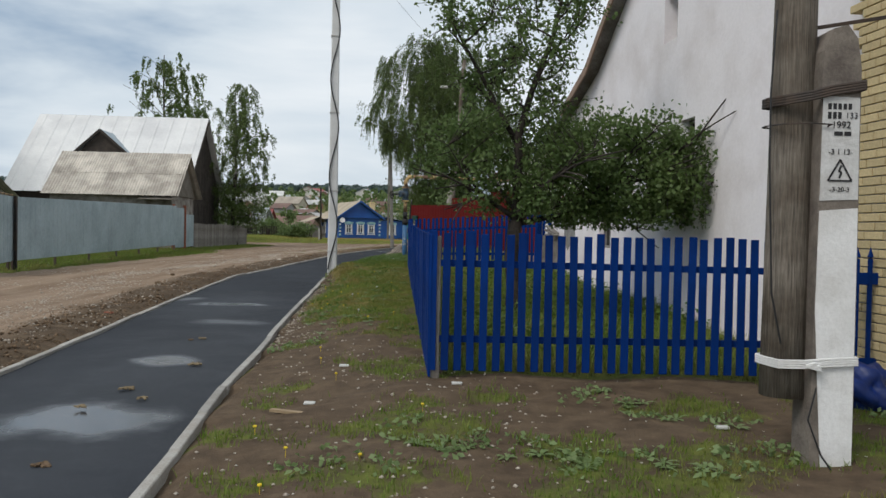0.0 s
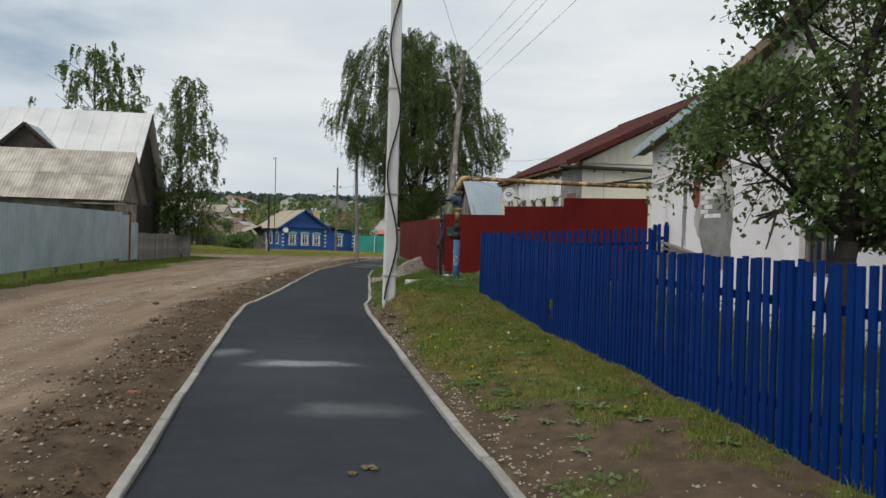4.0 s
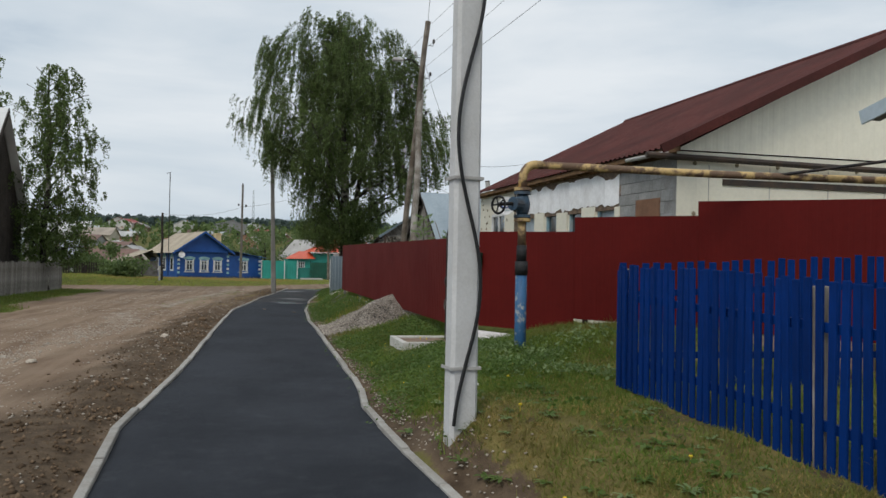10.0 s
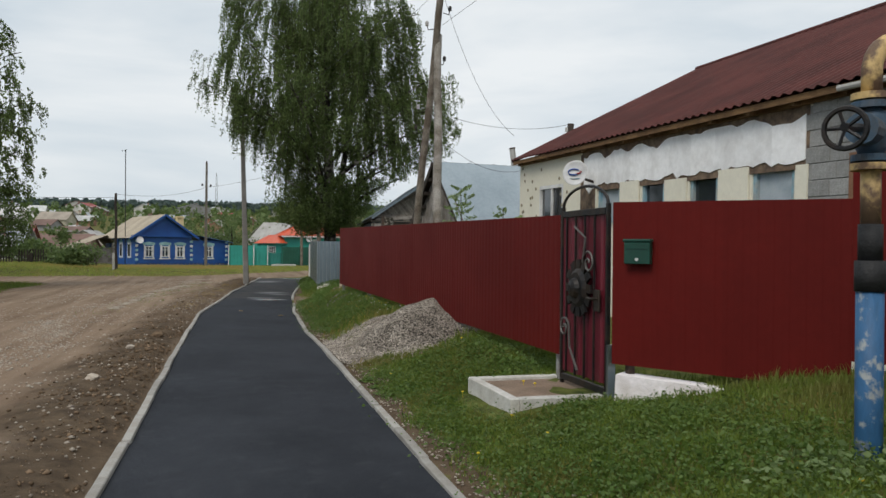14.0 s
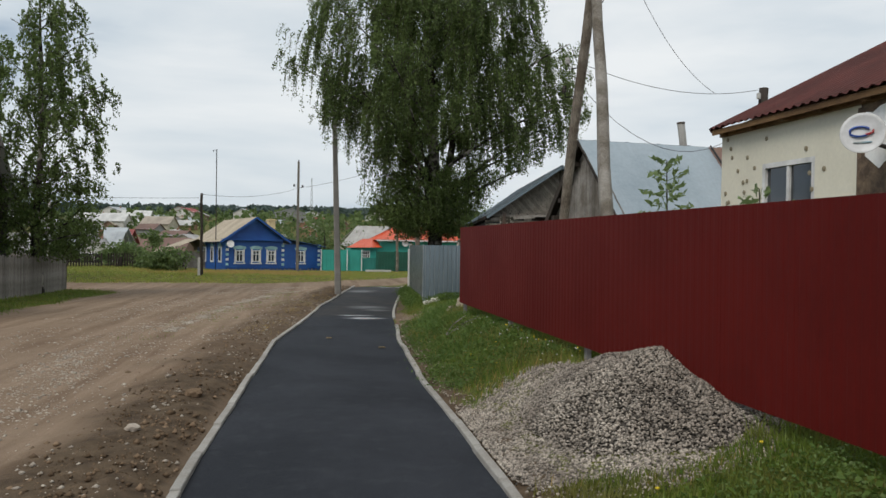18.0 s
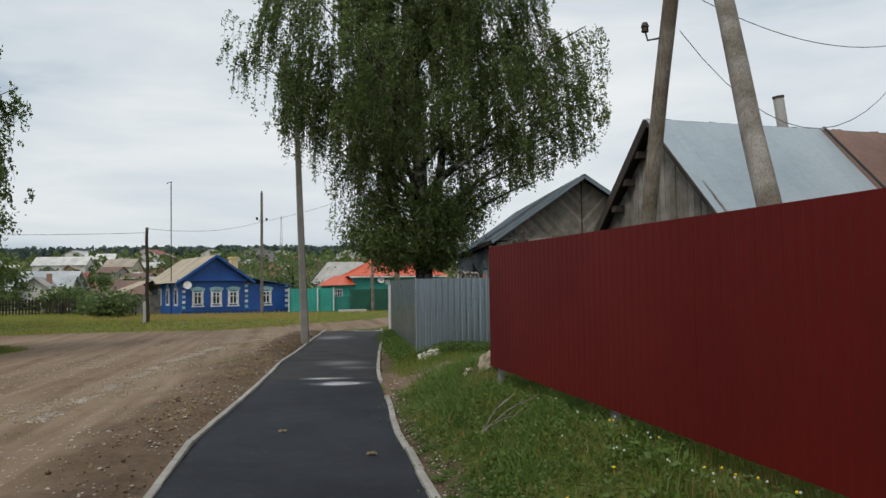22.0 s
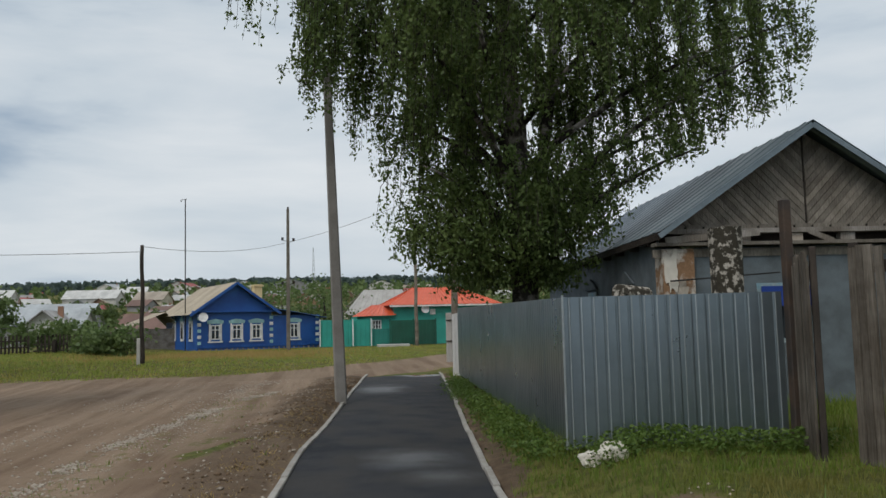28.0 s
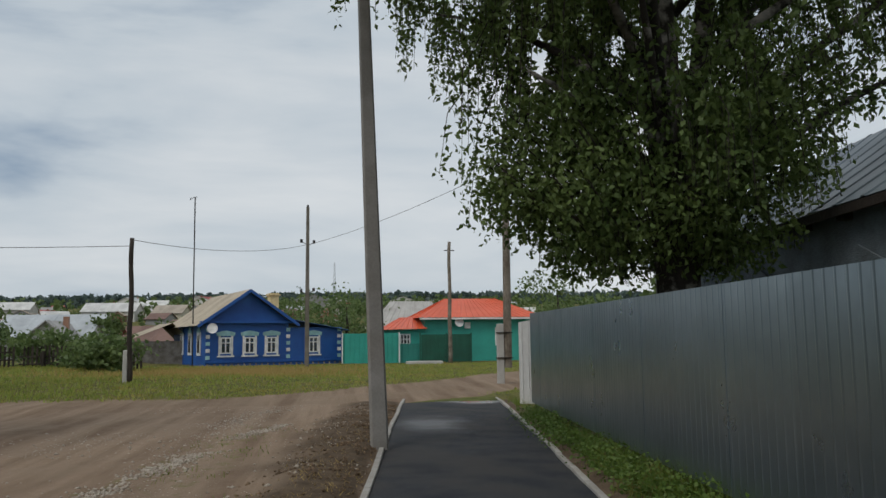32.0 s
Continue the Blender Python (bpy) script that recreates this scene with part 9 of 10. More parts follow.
def weeds(name, spots, leaf, per, spread, hgt, material, seed, label):
    gen = np.random.default_rng(seed)
    c = []
    for x, y in spots:
        z = hz(x, y)
        o = gen.normal(0, 1, (per, 3)) * np.array([spread, spread, 0])
        zz = land(x + o[:, 0], y + o[:, 1]) + gen.uniform(0.01, hgt, per)
        c.append(np.column_stack([x + o[:, 0], y + o[:, 1], zz]))
    v, q = leaf_quads(np.concatenate(c), leaf, gen, droop=-0.2, flat=0.6, slim=0.6)
    return tagged(new(name, fast_mesh(name, v, q, material)), label, "weeds", kind="stuff")


wr = random.Random(3)
fence_foot = [(-1.1 + (y - 45.3) * 0.0857 - wr.uniform(0.08, 0.42), y) for y in np.arange(45.4, 58, 0.16)] + [(x, 45.1 - 0.32 * (x + 1.1) - wr.uniform(0.05, 0.5)) for x in np.arange(-1.1, 0.95, 0.07)]
weeds("fence_weeds", fence_foot, 0.048, 95, 0.14, 0.22, LEAF_WEED, 71, "broad-leaved green weeds along the fence foot")
weeds("bare_ground_weeds", [(cx_ + wr.gauss(0, 0.22), cy_ + wr.gauss(0, 0.16)) for cx_, cy_ in ((0.0, 5.0), (0.3, 4.9), (1.42, 6.2), (1.8, 5.6), (0.9, 4.6), (1.5, 4.5), (2.1, 4.7), (-0.4, 4.4), (-1.6, 9.2), (3.3, 6.0)) for _ in range(3)], 0.05, 26, 0.08, 0.045, LEAF_PALE, 72, "pale silvery low weeds on bare soil")
weeds("verge_weeds", [(float(kr(y)) + wr.uniform(0.15, 1.6), y) for y in np.arange(11, 41, 0.18) if not (27.8 < y < 32.5 or 24.3 < y < 26.1)], 0.05, 12, 0.10, 0.07, LEAF_WEED, 73, "small broad-leaved weeds in the verge")
weeds("fence_clumps", [(-1.0 - 0.0377 * (y - 25.6) - abs(wr.gauss(0, 0.45)), y) for y in list(np.arange(26, 27.6, 0.15)) + list(np.arange(32.6, 38.5, 0.15))], 0.055, 26, 0.12, 0.16, LEAF_WEED, 76, "dark green broad-leaved weeds under the red fence")
weeds("verge_clover", [(float(kr(y)) + wr.uniform(0.3, 2.2), y) for y in list(np.arange(20, 24.2, 0.04)) + list(np.arange(26.4, 27.8, 0.04))], 0.035, 26, 0.14, 0.06, LEAF_WEED, 77, "low clover in the lush verge")
hr_ = random.Random(23)
herb_spots = [(float(kr(y)) + hr_.uniform(0.15, 2.1), y) for y in np.linspace(19.8, 27.9, 520)] + [(float(kr(y)) + hr_.uniform(0.15, 1.6), y) for y in np.linspace(32.4, 41.0, 430)]
herb_spots = [p for p in herb_spots if not (abs(p[0] + 1.3) < 0.75 and abs(p[1] - 25.2) < 0.85)]
weeds("fine_herbs", herb_spots[::2], 0.026, 60, 0.13, 0.12, LEAF_HERB, 78, "fine bushy green herbs among the grass")
weeds("leafy_herbs", herb_spots[1::2], 0.036, 40, 0.11, 0.10, LEAF_WEED, 79, "small leafy herbs among the grass")
weeds("pipe_weeds", [(-0.9 + wr.uniform(-0.7, 0.9), 20.6 + wr.uniform(-1.0, 1.3)) for _ in range(40)], 0.05, 26, 0.13, 0.10, LEAF_PALE, 74, "pale clover round the gas pipe")
weeds("tree_weeds", [(wr.uniform(0.2, 3.2), wr.uniform(8.3, 18)) for _ in range(130)], 0.07, 30, 0.2, 0.28, LEAF_WEED, 75, "overgrown green weeds under the apple tree")

def rosettes(name, spots, leaves, length, material, seed, label):
    """Flat rosettes of long leaves that rise a little and droop at the tip."""
    gen = np.random.default_rng(seed)
    vs, qs, n = [], [], 0
    for x, y in spots:
        z = hz(x, y)
        k = int(gen.integers(leaves - 3, leaves + 4))
        size = length * gen.uniform(0.6, 1.35)
        for i in range(k):
            a = 2 * math.pi * i / k + gen.normal(0, 0.25)
            L, w, up = size * gen.uniform(0.7, 1.2), size * gen.uniform(0.11, 0.18), gen.uniform(0.25, 0.75)
            d, sd = np.array([math.cos(a), math.sin(a), 0]), np.array([-math.sin(a), math.cos(a), 0])
            for f, h, ww in ((0.06, 0.0, 0.25), (0.4, 0.30, 0.8), (0.75, 0.36, 1.0), (1.0, 0.24, 0.12)):
                c = np.array([x, y, z + 0.005]) + d * L * f + np.array([0, 0, L * up * h])
                vs += [c - sd * w * ww, c + sd * w * ww]
            for m in range(3):
                qs.append((n + 2 * m, n + 2 * m + 1, n + 2 * m + 3, n + 2 * m + 2))
            n += 8
    return tagged(new(name, fast_mesh(name, np.array(vs), np.array(qs), material)), label, "weeds", kind="stuff")


ros = random.Random(19)
ros_spots = [(float(kr(y)) + ros.uniform(0.12, 1.75), y) for y in np.linspace(10.6, 23.5, 130)]
ros_spots += [(float(kr(y)) + abs(ros.gauss(0.1, 0.35)) + 0.1, y) for y in list(np.linspace(26.2, 27.6, 30)) + list(np.linspace(32.6, 39.0, 90))]
rosettes("dandelion_rosettes", [p for p in ros_spots if not (abs(p[0] + 1.36) < 0.62 and abs(p[1] - 25.25) < 0.7)], 9, 0.095, LEAF_WEED, 91, "flat dandelion rosettes in the verge grass")
rosettes("plantain_rosettes", [(float(kr(y)) + ros.uniform(0.3, 1.9), y) for y in np.linspace(9.6, 21.0, 80)], 7, 0.085, LEAF_PALE, 92, "pale plantain rosettes on trodden turf")
rosettes("mallow_leaves", [(cx_ + ros.gauss(0, 0.20), cy_ + ros.gauss(0, 0.13)) for cx_, cy_ in ((0.1, 4.9), (0.35, 4.85), (0.9, 4.6), (1.5, 4.5), (1.45, 6.2), (1.85, 5.6)) for _ in range(4)], 8, 0.085, LEAF_PALE, 93, "pale silvery low weeds on bare soil")

dots = []
for k in range(80):
    y = wr.uniform(4, 40) if k % 3 else wr.uniform(12, 30)
    x = float(kr(y)) + wr.uniform(0.2, 1.7)
    if float(not_heap(np.array(x), np.array(y))) > 0:
        dots.append((x, y))
for nm, mt_, sel, lab in (("dandelions", YELLOW, [d for i, d in enumerate(dots) if i % 6], "small yellow dandelion heads"), ("dandelion_clocks", FLUFF, [d for i, d in enumerate(dots) if i % 12 == 0], "white fluffy dandelion clocks")):
    bmd = bmesh.new()
    for x, y in sel:
        z = hz(x, y) + (wr.uniform(0.03, 0.07) if mt_ is YELLOW else wr.uniform(0.03, 0.06))
        bmesh.ops.create_uvsphere(bmd, u_segments=6, v_segments=4, radius=0.015 if mt_ is YELLOW else 0.016, matrix=Matrix.Translation((x, y, z)) @ Matrix.Diagonal((1, 1, 0.6 if mt_ is YELLOW else 1, 1)))
        beam(bmd, (x, y, z - 0.06), (x, y, z), 0.003, 0.003)
    solid(nm, bmd, mt_, lab, "flowers", kind="stuff")


# ---- loose stones and soil ----
OCT = np.array([(1, 0, 0), (0, 1, 0), (-1, 0, 0), (0, -1, 0), (0, 0, 1), (0, 0, -1)], float)
OCT_F = np.array([(0, 1, 4), (1, 2, 4), (2, 3, 4), (3, 0, 4), (1, 0, 5), (2, 1, 5), (3, 2, 5), (0, 3, 5)])


def stones(name, pos, size, material, seed, label, squash=0.7):
    gen = np.random.default_rng(seed)
    n = len(pos)
    sc = (size * gen.uniform(0.5, 1.5, n))[:, None, None]
    shape = OCT[None] * sc * gen.uniform(0.6, 1.3, (n, 6, 1)) * np.array([1, 1, squash])
    a = gen.uniform(0, 2 * math.pi, n)
    ca, sa = np.cos(a)[:, None], np.sin(a)[:, None]
    x = shape[:, :, 0] * ca - shape[:, :, 1] * sa
    y = shape[:, :, 0] * sa + shape[:, :, 1] * ca
    v = np.stack([x, y, shape[:, :, 2]], -1) + np.asarray(pos)[:, None, :]
    f = (OCT_F[None] + (np.arange(n) * 6)[:, None, None]).reshape(-1, 3)
    return tagged(new(name, fast_mesh(name, v.reshape(-1, 3), f, material)), label, "stones", kind="stuff")


def heap_h(x, y):
    dx, dy = (x + 1.62), (y - 30.1)
    r = np.sqrt((dx / (1.12 + 0.1 * np.sin(dy * 2))) ** 2 + (dy / 1.85) ** 2)
    peak = np.sqrt(((x + 1.12) / 0.95) ** 2 + ((y - 29.9) / 1.5) ** 2)
    return np.clip(0.34 * (1 - peak), -0.1, 0.5) + 0.015 * ripple(x, y, 4) + 0.16 * np.clip(1 - r, 0, 1)


hx, hy = np.meshgrid(np.arange(-3.0, -0.2, 0.05), np.arange(27.8, 32.4, 0.05))
hh = heap_h(hx, hy)
r_edge = np.sqrt(((hx + 1.62) / 1.15) ** 2 + ((hy - 30.1) / 1.9) ** 2)
hzv = land(np.maximum(hx, kr(hy) + 0.05), hy) + np.where(r_edge < 1.05, hh, -0.15) - 0.02
hi = np.arange(hx.size).reshape(hx.shape)
hq = np.stack([hi[:-1, :-1], hi[:-1, 1:], hi[1:, 1:], hi[1:, :-1]], -1).reshape(-1, 4)
hv = np.stack([hx, hy, hzv], -1).reshape(-1, 3)
sel = (r_edge.reshape(-1)[hq] < 1.12).all(1)
HEAP = thing("gravel_heap", pose(-1.62, 30.1, 0.4), "heap of grey crushed gravel beside the path", "gravel heap")
hv_l = hv - np.array([-1.62, 30.1, 0.4])
child_mesh("core", fast_mesh("core", hv_l, hq[sel], PEBBLE, True), HEAP)
hg = np.random.default_rng(81)
px_, py_ = hg.uniform(-2.85, -0.45, 50000), hg.uniform(28.1, 32.1, 50000)
rr_ = np.sqrt(((px_ + 1.62) / 1.15) ** 2 + ((py_ - 30.1) / 1.9) ** 2)
okh = rr_ < 1.04 + 0.12 * hg.random(50000) ** 3
px_, py_ = px_[okh], py_[okh]
rr_ = rr_[okh]
pz_ = land(np.maximum(px_, kr(py_) + 0.05), py_) + np.where(rr_ < 1.05, heap_h(px_, py_), 0.0)
pz_ = np.maximum(pz_, land(np.maximum(px_, kr(py_) + 0.05), py_))
peb = stones("gravel", np.column_stack([px_ + 1.62, py_ - 30.1, pz_ - 0.4]), 0.0132, PEBBLE, 82, "grey crushed stones")
peb.parent = HEAP
del peb["category"]

sg = np.random.default_rng(83)
NC = 34000
cy = sg.uniform(-1, 61, NC)
cv = np.abs(sg.normal(0.42, 0.36, NC)) + 0.06
cx = kl(cy) - cv
keep_c = sg.random(NC) < np.clip(0.55 + 0.6 * ripple(cx, cy, 1.7), 0.12, 1) * (1 - 0.7 * sstep(33, 37, cy) * (1 - sstep(47, 50, cy)))
cx, cy = cx[keep_c], cy[keep_c]
stones("soil_clods", np.column_stack([cx, cy, land(cx, cy) + 0.006]), 0.011 * (0.5 + 2.2 * sg.random(len(cx)) ** 5), CLOD, 84, "loose brown clods of dug soil along the kerb", 0.75)
cy = sg.uniform(0, 60, 5200)
cx = kl(cy) - np.abs(sg.normal(0.55, 0.5, 5200)) - 0.08
keep_c = ripple(cx + 2.0, cy, 1.1) > -0.1
stones("berm_stones", np.column_stack([cx[keep_c], cy[keep_c], land(cx[keep_c], cy[keep_c]) + 0.006]), 0.011 * (0.5 + 2.0 * sg.random(int(keep_c.sum())) ** 3), PALE_STONE, 90, "pale stones among the dug soil", 0.6)
cy = sg.uniform(0, 62, 12000)
band = np.where(ripple(cy * 0.0, cy, 0.42) > 0.1, 0, sg.integers(0, 3, 12000))
cv = np.where(band == 0, sg.normal(2.6, 0.3, 12000) + 0.4 * np.sin(cy * 0.35), np.where(band == 1, sg.normal(4.6, 0.4, 12000), sg.uniform(0.3, 6, 12000)))
cx = kl(cy) - np.abs(cv) - 0.1
stones("road_stones", np.column_stack([cx, cy, land(cx, cy) + 0.002]), 0.015 * (0.5 + 1.5 * sg.random(12000) ** 3), PALE_STONE, 85, "pale stones strewn over the earth road", 0.55)
cy = sg.uniform(1, 40, 13000)
cx = kl(cy) - np.abs(sg.normal(2.5, 0.75, 13000)) - 0.2
keep_c = ripple(cx * 1.4, cy * 0.5, 1.0) + 0.35 * ripple(cx, cy, 3.1) > 0.22
stones("road_gravel", np.column_stack([cx[keep_c], cy[keep_c], land(cx[keep_c], cy[keep_c]) + 0.002]), 0.012 * (0.6 + sg.random(int(keep_c.sum()))), PALE_STONE, 94, "patches of pale gravel pressed into the earth road", 0.5)
cy = sg.uniform(40, 58, 2600)
cx = kl(cy) - np.interp(cy, [36, 44, 50, 56, 60], [2.2, 2.6, 2.9, 2.4, 1.6]) + sg.normal(0, 0.085, 2600) * (1 + 1.4 * (sg.random(2600) < 0.15))
keep_s = ripple(cx * 0.6, cy, 1.3) > -0.25
cx, cy = cx[keep_s], cy[keep_s]
stones("gravel_strip", np.column_stack([cx, cy, land(cx, cy) + 0.002]), 0.022, PALE_STONE, 88, "strip of pale gravel along the road edge", 0.6)
cy = sg.uniform(2.5, 41, 2600)
cx = kr(cy) + 0.08 + np.abs(sg.normal(0, 0.22, 2600)) + (cy < 9) * sg.uniform(0, 2.5, 2600)
stones("verge_stones", np.column_stack([cx, cy, land(cx, cy) + 0.002]), 0.014, PALE_STONE, 86, "small pale stones along the kerb", 0.6)
cy = sg.uniform(3.0, 8.6, 220)
cx = sg.uniform(-1.6, 3.4, 220)
stones("soil_chips", np.column_stack([cx, cy, land(cx, cy) + 0.003]), 0.009, LIME_STONE, 89, "small white chips in the bare soil", 0.4)
cy = sg.uniform(40.6, 43.2, 150)
cx = kr(cy) + sg.uniform(0.1, 1.5, 150)
stones("crumbs", np.column_stack([cx, cy, land(cx, cy) + 0.002]), 0.014, PALE_STONE, 87, "crumbled pale rubble on the driveway", 0.6)


def boulder(name, x, y, r, seed, material, label, group, squash=0.7, dz=0.0):
    bm = bmesh.new()
    bmesh.ops.create_icosphere(bm, subdivisions=3, radius=r)
    for v in bm.verts:
        n = noise.noise(v.co * (1.5 / r) + Vector((seed, 0, 0))) + 0.5 * noise.noise(v.co * (4 / r) + Vector((0, seed, 0)))
        v.co *= 1 + 0.28 * n
        v.co.z *= squash
        v.co += Vector((x, y, hz(x, y) + r * squash * 0.55 + dz))
    return solid(name, bm, material, label, "stone", group)


boulder("white_stone", -1.10, 44.72, 0.12, 3, LIME_STONE, "rough white stone at the fence foot", "white stones")
boulder("white_stone", -0.90, 44.66, 0.15, 5, LIME_STONE, "rough white stone at the fence foot", "white stones")


def rubble(x, y, r, seed, tilt):
    """A jagged lump: a block with its corners broken off."""
    bm = bmesh.new()
    rr_ = random.Random(seed)
    pts = [Vector((rr_.uniform(0.6, 1) * sx, rr_.uniform(0.5, 0.9) * sy, rr_.uniform(0.35, 0.6) * sz)) * r for sx in (-1, 1) for sy in (-1, 1) for sz in (-1, 1)]
    pts += [Vector((rr_.gauss(0, 0.6), rr_.gauss(0, 0.5), rr_.gauss(0, 0.4))) * r for _ in range(14)]
    bmesh.ops.convex_hull(bm, input=[bm.verts.new(p) for p in pts])
    for v in [v for v in bm.verts if not v.link_faces]:
        bm.verts.remove(v)
    bmesh.ops.subdivide_edges(bm, edges=bm.edges[:], cuts=2, use_grid_fill=True)
    for v in bm.verts:
        v.co += Vector((noise.noise(v.co * 3.5 / r), noise.noise(v.co * 3.5 / r + Vector((9, 0, 0))), noise.noise(v.co * 3.5 / r + Vector((0, 9, 0))))) * 0.16 * r
        v.co += Vector((noise.noise(v.co * 9 / r), noise.noise(v.co * 9 / r + Vector((5, 0, 0))), noise.noise(v.co * 9 / r + Vector((0, 5, 0))))) * 0.10 * r
    pile = math.exp(-(((x + 0.6) / 0.45) ** 2 + ((y - 39.5) / 0.55) ** 2))
    bm.transform(pose(x, y, hz(x, y) + 0.46 * pile * rr_.uniform(0.2, 1.0) + 0.25 * r, *tilt))
    return solid("rubble_stone", bm, RUBBLE, "jagged lump of pale broken masonry", "stone", "rubble pile")


rub = random.Random(9)
for k in range(64):
    x, y = -0.62 + rub.gauss(0, 0.28), 39.6 + rub.gauss(0, 0.38)
    rubble(x, max(38.6, y), 0.06 + 0.09 * rub.random() ** 1.5 + (0.03 if k % 7 == 0 else 0), 200 + k, (rub.uniform(-40, 40), rub.uniform(-40, 40), rub.uniform(0, 360)))
for k, (a, b) in enumerate((((-1.1, 39.2, 0.78), (-0.55, 39.4, 0.98)), ((-0.95, 39.4, 0.82), (-0.35, 39.3, 0.98)))):
    solid("broken_slab", bar(a, b, 0.16, 0.04), RUBBLE, "broken thin slab on the rubble", "slab", "rubble pile")
TW = thing("dry_branches", pose(-1.95, 36.3, hz(-1.95, 36.3) + 0.06), "bare grey branch with forked twigs lying in the grass", "branch")
for a, L, lift in ((0.1, 0.75, 0.22), (0.45, 0.6, 0.3), (-0.3, 0.65, 0.14), (0.8, 0.4, 0.3), (-0.6, 0.45, 0.2)):
    e = (L * math.cos(a), 0.5 * L * math.sin(a), lift)
    part("twig", tube([(0, 0, 0.02), (e[0] * 0.5, e[1] * 0.4, e[2] * 0.7), e], [0.009, 0.006, 0.003], 5), OLD_WOOD, TW)
    for f in (0.5, 0.75):
        q = (e[0] * f, e[1] * f * 0.9, e[2] * (0.35 + 0.65 * f))
        part("twig", tube([q, (q[0] + 0.16, q[1] + 0.10 * math.cos(a * 9), q[2] + 0.10)], [0.005, 0.002], 4), OLD_WOOD, TW)
bmd = bmesh.new()
for k in range(34):
    y = wr.uniform(31.5, 36.5)
    x = -1.15 - 0.0377 * (y - 31.5) - abs(wr.gauss(0, 0.25))
    bmesh.ops.create_icosphere(bmd, subdivisions=1, radius=0.008, matrix=Matrix.Translation((x, y, hz(x, y) + wr.uniform(0.08, 0.17))))
bmy = bmesh.new()
for k in range(9):
    y = wr.uniform(31.8, 35.0)
    x = -1.12 - 0.0377 * (y - 31.5) - abs(wr.gauss(0, 0.12))
    bmesh.ops.create_icosphere(bmy, subdivisions=1, radius=0.010, matrix=Matrix.Translation((x, y, hz(x, y) + wr.uniform(0.12, 0.22))))
solid("yellow_flowers", bmy, YELLOW, "small yellow flowers at the foot of the fence", "flowers", kind="stuff")
solid("white_flowers", bmd, FLUFF, "tiny white flowers in the grass under the fence", "flowers", kind="stuff")
for k, (x, y, r) in enumerate(((-5.6, 27.7, 0.10), (-5.25, 32.0, 0.12), (-6.1, 17.2, 0.09), (-5.5, 30.4, 0.08), (-6.9, 20.5, 0.08), (-5.0, 10.6, 0.08), (-7.1, 25.0, 0.09))):
    boulder("roadside_stone", x, y, r * 0.75, 40 + k, CLOD if k % 3 else PALE_STONE, "lone stone on the edge of the earth road", "roadside stones", 0.6)
for x, y in ((0.12, 6.75), (1.9, 5.35), (-0.95, 7.6), (-1.05, 6.2)):
    solid("paper_scrap", bx(x, x + 0.09, y, y + 0.06, hz(x, y) + 0.004, hz(x, y) + 0.022, 0.004), FLUFF, "crumpled white scrap of litter on soil", "litter", "litter")
for k, (x, y, w) in enumerate(((-2.67, 6.8, 0.055), (-2.4, 6.44, 0.04), (-2.46, 8.05, 0.06), (-2.74, 6.1, 0.04), (-2.89, 9.72, 0.05), (-3.0, 9.6, 0.03), (-2.3, 4.62, 0.05), (-2.95, 36.7, 0.05), (-3.8, 38.2, 0.05))):
    bmd = bmesh.new()
    for i in range(7):
        a = i * 0.9 + k
        m4 = pose(x + w * 0.7 * math.cos(a), y + w * 0.6 * math.sin(a * 1.7), float(zp(y)) + 0.016, 12 * math.sin(i), 15 * math.cos(i * 2.0), 50 * i)
        box(bmd, -w * 0.5, w * 0.5, -w * 0.22, w * 0.22, -0.004, 0.006, m4)
    solid("leaf_litter", bmd, CLOD if k in (5, 6) else mat("tan_leaf_litter", (0.24, 0.18, 0.10), 0.9, var=0.3), "small clump of tan leaf litter on the asphalt", "litter", "litter")
solid("old_plank", bar((-1.25, 5.95, 0.045), (-0.6, 5.75, 0.035), 0.05, 0.02), mat("tan_plank", (0.30, 0.22, 0.13), 0.9, var=0.2), "short pale plank half sunk in the soil", "plank")
solid("brick_piece", bx(-4.95, -4.83, 11.7, 11.8, 0.03, 0.12, 0.01), BRICK_RED, "broken red brick on the soil berm", "brick")

# ---- the old pole at the start, tied to a concrete stub ----
OP = thing("wooden_pole", pose(2.295, 4.85, -0.02), "thick cracked wooden pole wired to a white-painted concrete stub", "utility pole", "wooden poles")
part("shaft", tube([(-0.155, 0.06, 0.46), (-0.15, 0.06, 1.2), (-0.14, 0.06, 2.4), (-0.12, 0.06, 4.5), (-0.09, 0.05, 8.6)], [0.140, 0.134, 0.126, 0.112, 0.09], 16, wob=0.06), POLE_WOOD, OP, smooth=True)
stub = bmesh.new()
prof_ = [(-0.13, -0.2), (0.13, -0.2), (0.125, 1.0), (0.115, 2.45), (0.09, 2.62), (0.03, 2.70), (-0.05, 2.68), (-0.105, 2.55), (-0.115, 2.4), (-0.125, 1.0)]
part("stub", prism(prof_, Matrix.Translation((0.06, -0.14, 0)), 0.24), mat("stained_concrete", (0.21, 0.18, 0.15), 0.9, second=(0.12, 0.10, 0.085), scale=5, fine=45, var=0.2, bump=0.35), OP, "brown-stained concrete stub with a rounded head")
part("white_coat", prism([(-0.06, 0.03), (0.122, 0.02), (0.118, 1.0), (0.114, 1.62), (-0.113, 1.60), (-0.12, 1.0)], Matrix.Translation((0.06, -0.147, 0)), 0.007), WHITE_PAINT, OP, "thick white paint on the stub")
